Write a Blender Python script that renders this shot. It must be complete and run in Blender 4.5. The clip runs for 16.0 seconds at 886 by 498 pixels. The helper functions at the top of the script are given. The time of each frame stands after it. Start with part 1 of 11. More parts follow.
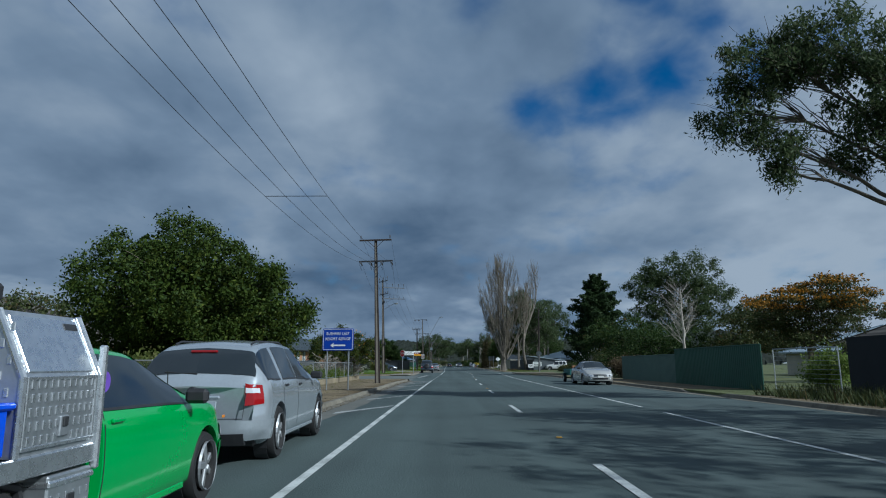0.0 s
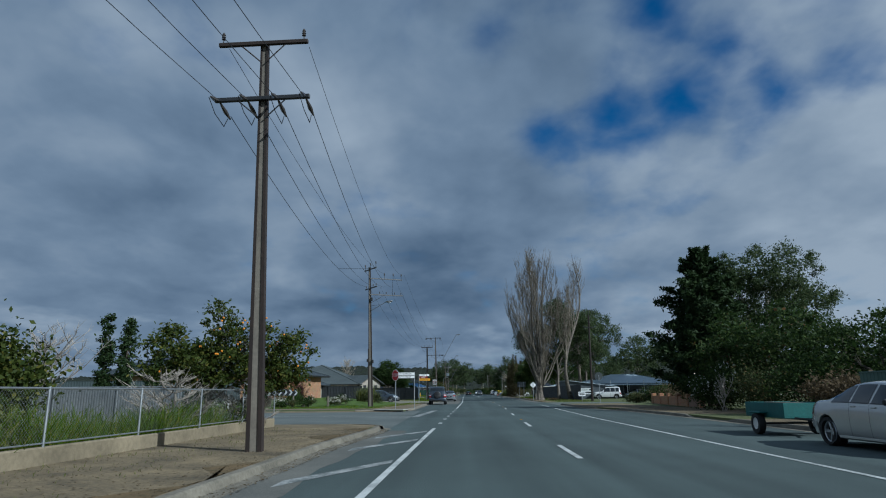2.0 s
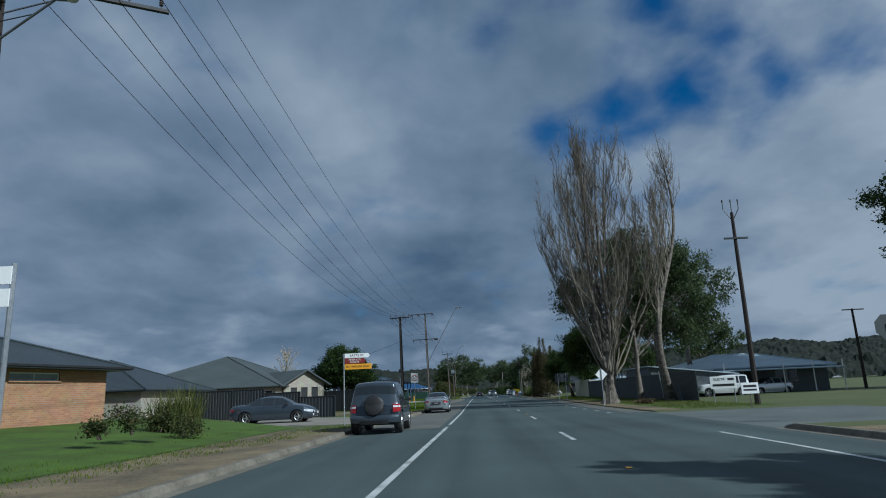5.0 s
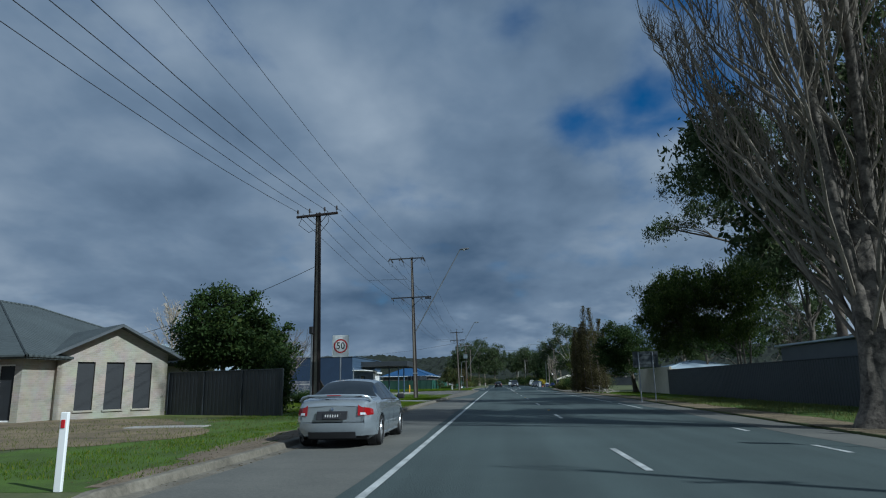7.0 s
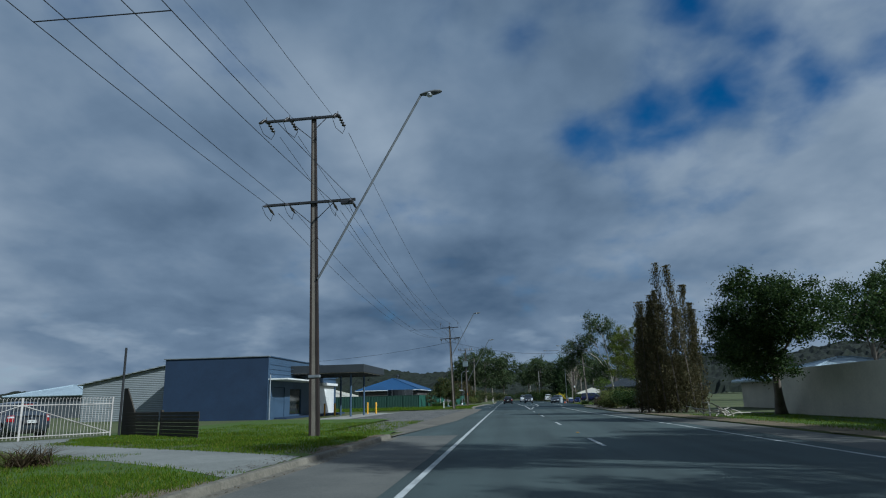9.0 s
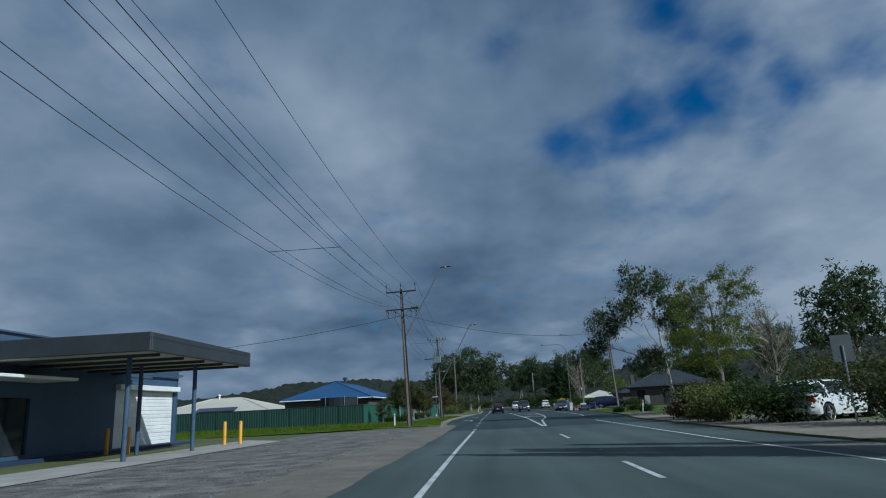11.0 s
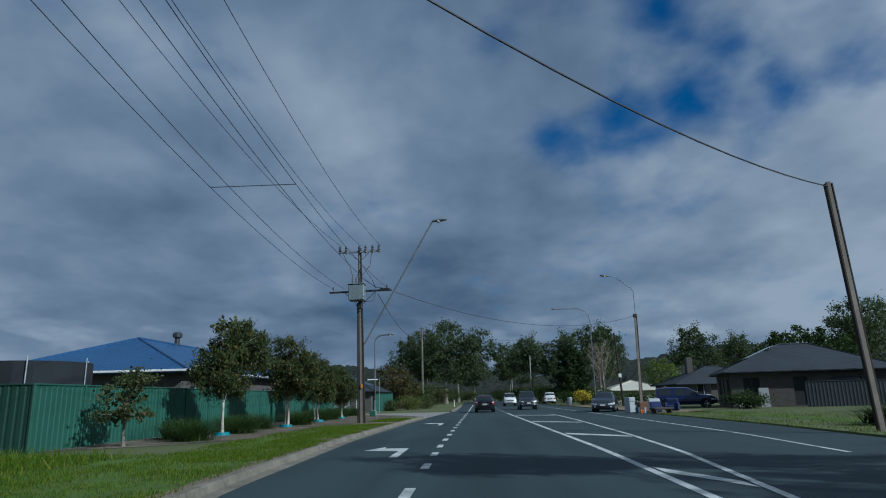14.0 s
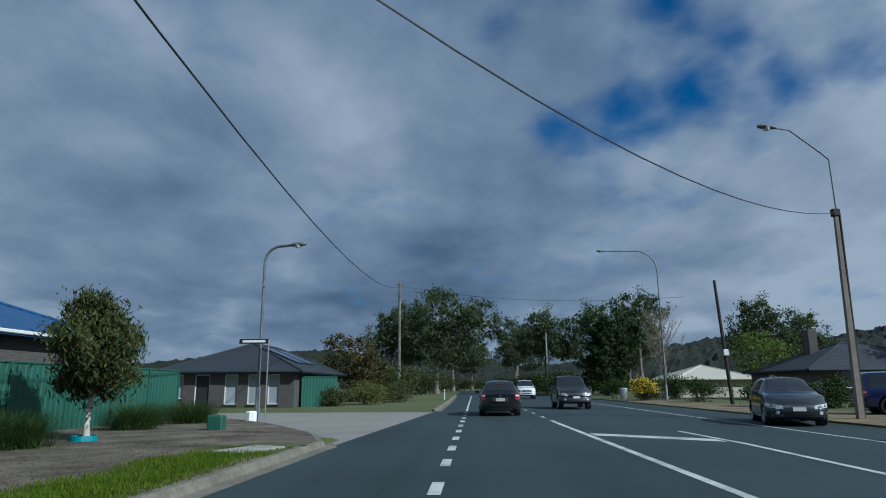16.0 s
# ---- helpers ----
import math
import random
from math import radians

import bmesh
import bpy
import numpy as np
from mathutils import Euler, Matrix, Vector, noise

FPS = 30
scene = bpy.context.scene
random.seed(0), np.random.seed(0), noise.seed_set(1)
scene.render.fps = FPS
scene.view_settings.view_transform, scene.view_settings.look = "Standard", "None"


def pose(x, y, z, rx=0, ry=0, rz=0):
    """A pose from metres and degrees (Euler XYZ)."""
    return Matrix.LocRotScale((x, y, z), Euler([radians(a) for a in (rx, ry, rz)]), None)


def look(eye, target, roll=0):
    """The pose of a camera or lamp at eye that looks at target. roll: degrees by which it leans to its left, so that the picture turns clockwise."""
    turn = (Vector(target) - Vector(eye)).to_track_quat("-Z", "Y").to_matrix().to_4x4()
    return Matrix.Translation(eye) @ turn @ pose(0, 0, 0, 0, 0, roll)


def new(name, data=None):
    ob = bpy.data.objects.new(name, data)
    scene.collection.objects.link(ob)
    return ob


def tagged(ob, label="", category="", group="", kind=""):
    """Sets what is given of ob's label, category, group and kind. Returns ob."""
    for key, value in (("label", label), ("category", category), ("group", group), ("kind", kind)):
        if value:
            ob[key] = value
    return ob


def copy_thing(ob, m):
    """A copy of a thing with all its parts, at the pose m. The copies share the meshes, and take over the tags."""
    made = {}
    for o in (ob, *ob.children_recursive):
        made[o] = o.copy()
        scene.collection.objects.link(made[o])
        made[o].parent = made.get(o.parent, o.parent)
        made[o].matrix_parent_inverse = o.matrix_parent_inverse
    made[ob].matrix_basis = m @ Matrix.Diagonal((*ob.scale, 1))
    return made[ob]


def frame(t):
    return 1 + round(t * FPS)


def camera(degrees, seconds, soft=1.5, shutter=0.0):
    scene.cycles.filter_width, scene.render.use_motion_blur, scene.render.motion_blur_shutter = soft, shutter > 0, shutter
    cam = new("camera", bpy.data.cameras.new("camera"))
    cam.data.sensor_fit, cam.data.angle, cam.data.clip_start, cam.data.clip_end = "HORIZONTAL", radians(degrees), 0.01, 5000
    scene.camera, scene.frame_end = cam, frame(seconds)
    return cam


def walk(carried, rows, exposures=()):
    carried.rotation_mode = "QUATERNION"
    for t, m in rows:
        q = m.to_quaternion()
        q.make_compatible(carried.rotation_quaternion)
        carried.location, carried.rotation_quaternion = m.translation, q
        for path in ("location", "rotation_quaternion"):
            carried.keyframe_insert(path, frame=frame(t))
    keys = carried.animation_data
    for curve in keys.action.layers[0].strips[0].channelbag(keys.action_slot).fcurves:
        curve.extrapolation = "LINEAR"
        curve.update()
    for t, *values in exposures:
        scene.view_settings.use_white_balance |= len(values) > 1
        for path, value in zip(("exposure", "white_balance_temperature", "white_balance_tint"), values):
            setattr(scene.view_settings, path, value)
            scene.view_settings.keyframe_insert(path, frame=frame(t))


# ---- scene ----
cam = camera(69.91, 16.0, soft=1.1)
walk(cam, [
    (0.0, pose(0.000, 0.000, 1.289, 100.29, 0.14, 0.13)),
    (0.5, pose(-0.027, 6.929, 1.303, 100.80, -0.21, 0.61)),
    (1.0, pose(-0.015, 13.800, 1.320, 101.35, 0.06, 1.59)),
    (1.5, pose(0.016, 20.569, 1.305, 102.40, 0.24, 2.09)),
    (2.0, pose(0.056, 27.466, 1.278, 102.73, 0.46, 1.75)),
    (2.5, pose(0.111, 34.472, 1.301, 103.00, 0.92, 1.39)),
    (3.0, pose(0.183, 41.606, 1.302, 103.38, 1.15, 1.66)),
    (3.5, pose(0.303, 48.870, 1.289, 102.93, 1.49, 2.31)),
    (4.0, pose(0.498, 56.358, 1.301, 102.94, 2.74, 2.84)),
    (4.2, pose(0.580, 59.390, 1.310, 103.08, 2.67, 2.78)),
    (6.3, pose(1.654, 93.508, 1.292, 102.47, 1.60, 3.63)),
    (6.5, pose(1.652, 96.771, 1.299, 102.48, 1.37, 3.78)),
    (7.0, pose(1.632, 104.928, 1.311, 101.97, 1.03, 4.71)),
    (7.5, pose(1.599, 113.031, 1.309, 102.17, 0.94, 4.95)),
    (8.0, pose(1.575, 121.086, 1.290, 102.46, 1.23, 5.48)),
    (8.5, pose(1.559, 129.145, 1.300, 102.82, 1.32, 4.96)),
    (9.0, pose(1.551, 137.211, 1.279, 103.34, 1.46, 5.47)),
    (9.2, pose(1.544, 140.440, 1.292, 103.60, 1.52, 5.77)),
    (11.3, pose(1.330, 174.016, 1.285, 104.20, 2.92, 4.19)),
    (11.5, pose(1.336, 176.943, 1.289, 104.27, 2.65, 4.11)),
    (12.0, pose(1.354, 184.204, 1.295, 103.53, 1.52, 3.88)),
    (12.5, pose(1.377, 191.508, 1.277, 103.89, 1.92, 3.62)),
    (13.0, pose(1.364, 198.776, 1.287, 103.69, 1.59, 3.35)),
    (13.5, pose(1.327, 206.060, 1.331, 103.42, 1.31, 3.12)),
    (14.0, pose(1.256, 213.368, 1.328, 103.24, 1.30, 2.83)),
    (14.5, pose(1.171, 220.735, 1.291, 102.55, 0.81, 2.72)),
    (15.0, pose(1.070, 228.172, 1.290, 101.80, 1.42, 3.31)),
    (15.5, pose(0.954, 235.668, 1.307, 101.99, 1.40, 3.18)),
    (16.0, pose(0.845, 243.116, 1.287, 102.22, 0.33, 2.50)),
], exposures=[(0.0, -0.08, 5300, 2), (1.2, -0.09, 5300, 2), (3.5, -0.18, 5300, 2), (9.0, -0.20, 5260, 2), (12.0, -0.28, 5180, 2), (13.5, -0.27, 5180, 2), (15.0, -0.16, 5200, 2), (16.0, -0.08, 5220, 2)])

# ---- light ----
SUN_FROM = Vector((0.74, -0.46, 0.60)).normalized()
sun = new("sun", bpy.data.lights.new("sun", "SUN"))
sun.data.energy, sun.data.angle, sun.data.color = 4.9, radians(0.6), (1.0, 0.94, 0.85)
sun.matrix_world = look((0, 0, 60), Vector((0, 0, 60)) - SUN_FROM)


def build_world():
    w = bpy.data.worlds.new("cloudy_sky")
    scene.world = w
    w.use_nodes = True
    t = w.node_tree
    t.nodes.clear()

    def n(kind, **kw):
        nd = t.nodes.new(kind)
        for k, val in kw.items():
            nd.inputs[k].default_value = val
        return nd

    def math_(op, a, b=None, clamp=False):
        nd = t.nodes.new("ShaderNodeMath")
        nd.operation, nd.use_clamp = op, clamp
        for i, q in enumerate((a, b)):
            if q is None:
                continue
            if isinstance(q, (int, float)):
                nd.inputs[i].default_value = q
            else:
                t.links.new(q, nd.inputs[i])
        return nd.outputs[0]

    sky = t.nodes.new("ShaderNodeTexSky")
    sky.sky_type, sky.sun_disc = "NISHITA", False
    sky.sun_elevation = math.asin(SUN_FROM.z)
    sky.sun_rotation = math.atan2(SUN_FROM.x, SUN_FROM.y)
    sky.ozone_density, sky.dust_density, sky.air_density = 5.0, 0.2, 1.0
    co = t.nodes.new("ShaderNodeTexCoord")
    sep = t.nodes.new("ShaderNodeSeparateXYZ")
    t.links.new(co.outputs["Generated"], sep.inputs[0])
    # the deck seems to flatten into bands towards the horizon
    up = math_("MAXIMUM", math_("ADD", sep.outputs[2], 0.30), 0.08)
    comb = t.nodes.new("ShaderNodeCombineXYZ")
    t.links.new(math_("DIVIDE", sep.outputs[0], up), comb.inputs[0])
    t.links.new(math_("MULTIPLY", math_("DIVIDE", sep.outputs[1], up), 0.85), comb.inputs[1])

    def cloud_noise(scale, detail, rough, dist, off):
        mp = t.nodes.new("ShaderNodeMapping")
        mp.inputs["Location"].default_value = off
        t.links.new(comb.outputs[0], mp.inputs[0])
        nd = n("ShaderNodeTexNoise", Scale=scale, Detail=detail, Roughness=rough, Distortion=dist)
        t.links.new(mp.outputs[0], nd.inputs["Vector"])
        return nd.outputs["Fac"]

    big = cloud_noise(1.5, 2.0, 0.4, 0.1, (2.2, 0.7, 0))
    puff = cloud_noise(3.1, 3.0, 0.42, 0.25, (5.0, 1.3, 0.4))
    fine = cloud_noise(10.0, 4.0, 0.5, 0.15, (1.0, 4.3, 0.4))

    # openings of blue in the cloud deck: a large broken one and a few small
    def opening(az, el, radius, gain):
        d = Vector((math.sin(radians(az)) * math.cos(radians(el)), math.cos(radians(az)) * math.cos(radians(el)), math.sin(radians(el))))
        vm = t.nodes.new("ShaderNodeVectorMath")
        vm.operation = "DISTANCE"
        t.links.new(co.outputs["Generated"], vm.inputs[0])
        vm.inputs[1].default_value = d
        return math_("MULTIPLY", math_("SUBTRACT", 1.0, math_("DIVIDE", vm.outputs["Value"], radius), True), gain)

    gap = None
    for az, el, r, gn in ((8.5, 23, 0.11, 0.17), (14.5, 24, 0.12, 0.20), (20.5, 25, 0.10, 0.19), (19.5, 31, 0.09, 0.17), (28, 22.8, 0.10, 0.18), (33, 24.5, 0.10, 0.17), (25, 28, 0.09, 0.17), (34, 31, 0.11, 0.19), (27, 36, 0.13, 0.20), (-5, 33, 0.09, 0.13), (3, 32, 0.08, 0.10), (12, 15.5, 0.08, 0.05)):
        o = opening(az, el, r, gn)
        gap = o if gap is None else math_("MAXIMUM", gap, o)
    cover = math_("ADD", math_("ADD", math_("MULTIPLY", big, 0.30), math_("MULTIPLY", puff, 0.55)), math_("MULTIPLY", fine, 0.24))
    cover = math_("ADD", math_("SUBTRACT", cover, gap), opening(-22, 13.5, 0.26, 0.16))
    mr = n("ShaderNodeMapRange")
    mr.interpolation_type = "SMOOTHSTEP"
    mr.inputs["From Min"].default_value, mr.inputs["From Max"].default_value = 0.245, 0.52
    t.links.new(cover, mr.inputs["Value"])
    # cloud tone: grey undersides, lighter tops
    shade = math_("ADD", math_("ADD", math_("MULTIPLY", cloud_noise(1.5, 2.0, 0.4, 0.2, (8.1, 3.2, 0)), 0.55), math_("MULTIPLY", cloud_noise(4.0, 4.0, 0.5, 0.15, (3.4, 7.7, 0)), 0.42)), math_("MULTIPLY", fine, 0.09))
    # clouds are brighter on the sun's side
    right_, left_ = math_("MAXIMUM", sep.outputs[0], 0.0), math_("MINIMUM", sep.outputs[0], 0.0)
    shade = math_("ADD", shade, math_("ADD", math_("ADD", math_("MULTIPLY", right_, 0.23), math_("MULTIPLY", math_("MULTIPLY", right_, right_), 0.42)), math_("MULTIPLY", math_("MULTIPLY", left_, left_), 0.30)))
    shade = math_("SUBTRACT", shade, 0.036)
    # small bright heaps of cloud low over the hills
    low_map = t.nodes.new("ShaderNodeMapping")
    low_map.inputs["Scale"].default_value = (9.0, 9.0, 26.0)
    t.links.new(co.outputs["Generated"], low_map.inputs[0])
    heap = n("ShaderNodeTexNoise", Scale=1.0, Detail=4.0, Roughness=0.5)
    t.links.new(low_map.outputs[0], heap.inputs["Vector"])
    rim_band = math_("MULTIPLY", math_("MULTIPLY", math_("SUBTRACT", sep.outputs[2], 0.015, True), math_("SUBTRACT", 0.16, sep.outputs[2], True)), 190.0, True)
    heaps = math_("MULTIPLY", math_("MULTIPLY", math_("SUBTRACT", heap.outputs["Fac"], 0.53, True), 3.2, True), rim_band)
    shade = math_("ADD", shade, math_("MULTIPLY", heaps, 0.27))
    cr = t.nodes.new("ShaderNodeValToRGB")
    e = cr.color_ramp.elements
    e[0].position, e[0].color = 0.36, (0.092, 0.128, 0.182, 1)
    e[1].position, e[1].color = 0.76, (0.385, 0.405, 0.436, 1)
    mid_el = e.new(0.55)
    mid_el.color = (0.200, 0.240, 0.298, 1)
    t.links.new(shade, cr.inputs[0])
    bg_sky = n("ShaderNodeBackground", Strength=0.05)
    deep = n("ShaderNodeHueSaturation", Saturation=1.3, Value=1.3)
    t.links.new(sky.outputs[0], deep.inputs["Color"])
    t.links.new(deep.outputs[0], bg_sky.inputs[0])
    bg_cloud = n("ShaderNodeBackground", Strength=1.0)
    t.links.new(cr.outputs[0], bg_cloud.inputs[0])
    mix = t.nodes.new("ShaderNodeMixShader")
    t.links.new(mr.outputs[0], mix.inputs[0])
    t.links.new(bg_sky.outputs[0], mix.inputs[1])
    t.links.new(bg_cloud.outputs[0], mix.inputs[2])
    out = t.nodes.new("ShaderNodeOutputWorld")
    t.links.new(mix.outputs[0], out.inputs[0])


build_world()

# ---- materials ----
def mat(name, a, b=None, s1=0.4, s2=9.0, rough=0.8, metal=0.0, bump=0.25, coat=0.0, lo=0.35, hi=0.65, spread=0.12, spec=0.4, vary=0.0, streak=False):
    """A surface of two tones mixed by broad stains and fine grain, with relief from the grain."""
    m = bpy.data.materials.new(name)
    m.use_nodes = True
    t = m.node_tree
    p = t.nodes["Principled BSDF"]
    if b is None:
        b = tuple(c * 0.72 for c in a)
    geo = t.nodes.new("ShaderNodeNewGeometry")

    def noise_(scale, detail):
        nd = t.nodes.new("ShaderNodeTexNoise")
        nd.inputs["Scale"].default_value, nd.inputs["Detail"].default_value, nd.inputs["Roughness"].default_value = scale, detail, 0.62
        t.links.new(geo.outputs["Position"], nd.inputs["Vector"])
        return nd.outputs["Fac"]

    def mathn(op, x, y):
        nd = t.nodes.new("ShaderNodeMath")
        nd.operation = op
        for i, q in enumerate((x, y)):
            if isinstance(q, (int, float)):
                nd.inputs[i].default_value = q
            else:
                t.links.new(q, nd.inputs[i])
        return nd.outputs[0]

    broad, grain = noise_(s1, 4), noise_(s2, 5)
    f = mathn("ADD", mathn("MULTIPLY", broad, 0.6), mathn("MULTIPLY", grain, 0.4))
    if streak:
        mp = t.nodes.new("ShaderNodeMapping")
        mp.inputs["Scale"].default_value = (1.1, 0.035, 1.0)
        t.links.new(geo.outputs["Position"], mp.inputs[0])
        nd = t.nodes.new("ShaderNodeTexNoise")
        nd.inputs["Scale"].default_value, nd.inputs["Detail"].default_value = 1.0, 3
        t.links.new(mp.outputs[0], nd.inputs["Vector"])
        f = mathn("ADD", mathn("MULTIPLY", f, 0.62), mathn("MULTIPLY", nd.outputs["Fac"], 0.38))
    if vary:
        oi = t.nodes.new("ShaderNodeObjectInfo")
        f = mathn("ADD", f, mathn("MULTIPLY", mathn("SUBTRACT", oi.outputs["Random"], 0.5), vary))
    mr = t.nodes.new("ShaderNodeMapRange")
    mr.inputs["From Min"].default_value, mr.inputs["From Max"].default_value = lo, hi
    t.links.new(f, mr.inputs["Value"])
    mx = t.nodes.new("ShaderNodeMix")
    mx.data_type = "RGBA"
    mx.inputs[6].default_value, mx.inputs[7].default_value = (*b, 1), (*a, 1)
    t.links.new(mr.outputs[0], mx.inputs[0])
    t.links.new(mx.outputs[2], p.inputs["Base Color"])
    r2 = t.nodes.new("ShaderNodeMapRange")
    r2.inputs["To Min"].default_value, r2.inputs["To Max"].default_value = max(0.02, rough - spread), min(1.0, rough + spread)
    t.links.new(grain, r2.inputs["Value"])
    t.links.new(r2.outputs[0], p.inputs["Roughness"])
    p.inputs["Metallic"].default_value, p.inputs["Coat Weight"].default_value, p.inputs["Specular IOR Level"].default_value = metal, coat, spec
    p.inputs["Coat Roughness"].default_value = 0.08
    if bump:
        bp = t.nodes.new("ShaderNodeBump")
        bp.inputs["Strength"].default_value, bp.inputs["Distance"].default_value = bump, 0.02
        t.links.new(grain, bp.inputs["Height"])
        t.links.new(bp.outputs[0], p.inputs["Normal"])
    return m


def leaf_mat(name, a, b, c=None, trans=0.35, rough=0.65, deep=0.78):
    """Leaves: each one its own tone between a and b, now and then c, with light shining through."""
    m = bpy.data.materials.new(name)
    m.use_nodes = True
    t = m.node_tree
    p = t.nodes["Principled BSDF"]
    a, b, c = (tuple(v * deep for v in q) if q else q for q in (a, b, c))
    geo = t.nodes.new("ShaderNodeNewGeometry")
    cr = t.nodes.new("ShaderNodeValToRGB")
    e = cr.color_ramp.elements
    e[0].position, e[0].color = 0.0, (*a, 1)
    e[1].position, e[1].color = 1.0, (*(c or b), 1)
    if c:
        e.new(0.8).color = (*b, 1)
    t.links.new(geo.outputs["Random Per Island"], cr.inputs[0])
    t.links.new(cr.outputs[0], p.inputs["Base Color"])
    p.inputs["Roughness"].default_value = rough
    p.inputs["Specular IOR Level"].default_value = 0.18
    tr = t.nodes.new("ShaderNodeBsdfTranslucent")
    t.links.new(cr.outputs[0], tr.inputs[0])
    mx = t.nodes.new("ShaderNodeMixShader")
    mx.inputs[0].default_value = trans
    t.links.new(p.outputs[0], mx.inputs[1])
    t.links.new(tr.outputs[0], mx.inputs[2])
    t.links.new(mx.outputs[0], t.nodes["Material Output"].inputs[0])
    return m


def brick_mat(name, a, b, mortar, w=0.24, h=0.086, rough=0.85):
    m = bpy.data.materials.new(name)
    m.use_nodes = True
    t = m.node_tree
    p = t.nodes["Principled BSDF"]
    geo = t.nodes.new("ShaderNodeNewGeometry")
    sp = t.nodes.new("ShaderNodeSeparateXYZ")
    t.links.new(geo.outputs["Position"], sp.inputs[0])
    ad = t.nodes.new("ShaderNodeMath")
    t.links.new(sp.outputs[0], ad.inputs[0])
    t.links.new(sp.outputs[1], ad.inputs[1])
    cb = t.nodes.new("ShaderNodeCombineXYZ")
    t.links.new(ad.outputs[0], cb.inputs[0])
    t.links.new(sp.outputs[2], cb.inputs[1])
    br = t.nodes.new("ShaderNodeTexBrick")
    br.inputs["Color1"].default_value, br.inputs["Color2"].default_value, br.inputs["Mortar"].default_value = (*a, 1), (*b, 1), (*mortar, 1)
    br.inputs["Scale"].default_value, br.inputs["Brick Width"].default_value, br.inputs["Row Height"].default_value = 1.0, w, h
    br.inputs["Mortar Size"].default_value = 0.008
    t.links.new(cb.outputs[0], br.inputs["Vector"])
    nz = t.nodes.new("ShaderNodeTexNoise")
    nz.inputs["Scale"].default_value, nz.inputs["Detail"].default_value = 1.7, 6
    t.links.new(geo.outputs["Position"], nz.inputs["Vector"])
    mx = t.nodes.new("ShaderNodeMix")
    mx.data_type, mx.blend_type = "RGBA", "MULTIPLY"
    mx.inputs[0].default_value = 0.35
    t.links.new(br.outputs[0], mx.inputs[6])
    t.links.new(nz.outputs["Color"], mx.inputs[7])
    t.links.new(mx.outputs[2], p.inputs["Base Color"])
    p.inputs["Roughness"].default_value = rough
    bp = t.nodes.new("ShaderNodeBump")
    bp.inputs["Strength"].default_value, bp.inputs["Distance"].default_value = 0.5, 0.01
    bp.invert = True
    t.links.new(br.outputs["Fac"], bp.inputs["Height"])
    t.links.new(bp.outputs[0], p.inputs["Normal"])
    return m


def glass_mat(name, tint=(0.02, 0.025, 0.03), rough=0.05):
    m = bpy.data.materials.new(name)
    m.use_nodes = True
    p = m.node_tree.nodes["Principled BSDF"]
    p.inputs["Base Color"].default_value, p.inputs["Roughness"].default_value = (*tint, 1), rough
    p.inputs["Specular IOR Level"].default_value = 0.6
    return m


ASPHALT = mat("asphalt", (0.076, 0.103, 0.101), (0.031, 0.043, 0.043), 0.13, 34.0, 0.82, bump=0.6, lo=0.36, hi=0.64, streak=True)
ASPHALT_NEW = mat("asphalt_new", (0.031, 0.053, 0.059), (0.013, 0.024, 0.027), 0.13, 34.0, 0.78, bump=0.6, lo=0.36, hi=0.64, streak=True)
ASPHALT_OLD = mat("asphalt_old", (0.130, 0.148, 0.142), (0.072, 0.083, 0.081), 0.3, 26.0, 0.88, bump=0.5)
LINE = mat("road_paint", (0.50, 0.52, 0.51), (0.18, 0.195, 0.19), 1.2, 26.0, 0.7, bump=0.2, lo=0.36, hi=0.54)
LINE_FADED = mat("faded_road_paint", (0.34, 0.35, 0.345), (0.085, 0.10, 0.10), 1.6, 22.0, 0.8, bump=0.3, lo=0.42, hi=0.58)
CONCRETE = mat("concrete", (0.36, 0.35, 0.32), (0.22, 0.21, 0.19), 0.8, 14.0, 0.9)
POLE_CORE = mat("pole_concrete", (0.23, 0.205, 0.17), (0.13, 0.115, 0.095), 0.8, 14.0, 0.9)
KERB = mat("kerb_concrete", (0.215, 0.195, 0.155), (0.085, 0.077, 0.060), 1.3, 14.0, 0.92, bump=0.7)
DIRT = mat("sandy_dirt", (0.235, 0.182, 0.105), (0.080, 0.064, 0.040), 0.7, 14.0, 0.95, bump=0.8, lo=0.38, hi=0.64)
GRAVEL = mat("gravel", (0.215, 0.208, 0.190), (0.048, 0.047, 0.045), 1.1, 30.0, 0.95, bump=1.0, lo=0.40, hi=0.62)
GRASS_G = mat("grass_ground", (0.072, 0.130, 0.009), (0.042, 0.066, 0.009), 1.0, 24.0, 0.95, bump=1.0, lo=0.38, hi=0.60)
GRASS_DRY = mat("dry_ground", (0.105, 0.115, 0.042), (0.050, 0.068, 0.020), 0.10, 6.0, 0.95, bump=0.8)
MULCH = mat("bark_mulch", (0.185, 0.152, 0.112), (0.045, 0.038, 0.028), 0.9, 26.0, 0.95, bump=1.0, lo=0.40, hi=0.62)
STEEL_RUST = mat("rusted_steel", (0.044, 0.031, 0.026), (0.022, 0.018, 0.017), 1.5, 14.0, 0.8, 0.2, bump=0.4)
GALV = mat("galvanised_steel", (0.42, 0.44, 0.46), (0.28, 0.30, 0.32), 2.0, 25.0, 0.45, 0.75, bump=0.1)
DARK_METAL = mat("dark_steel", (0.06, 0.062, 0.066), (0.035, 0.036, 0.038), 2.0, 20.0, 0.5, 0.6, bump=0.1)
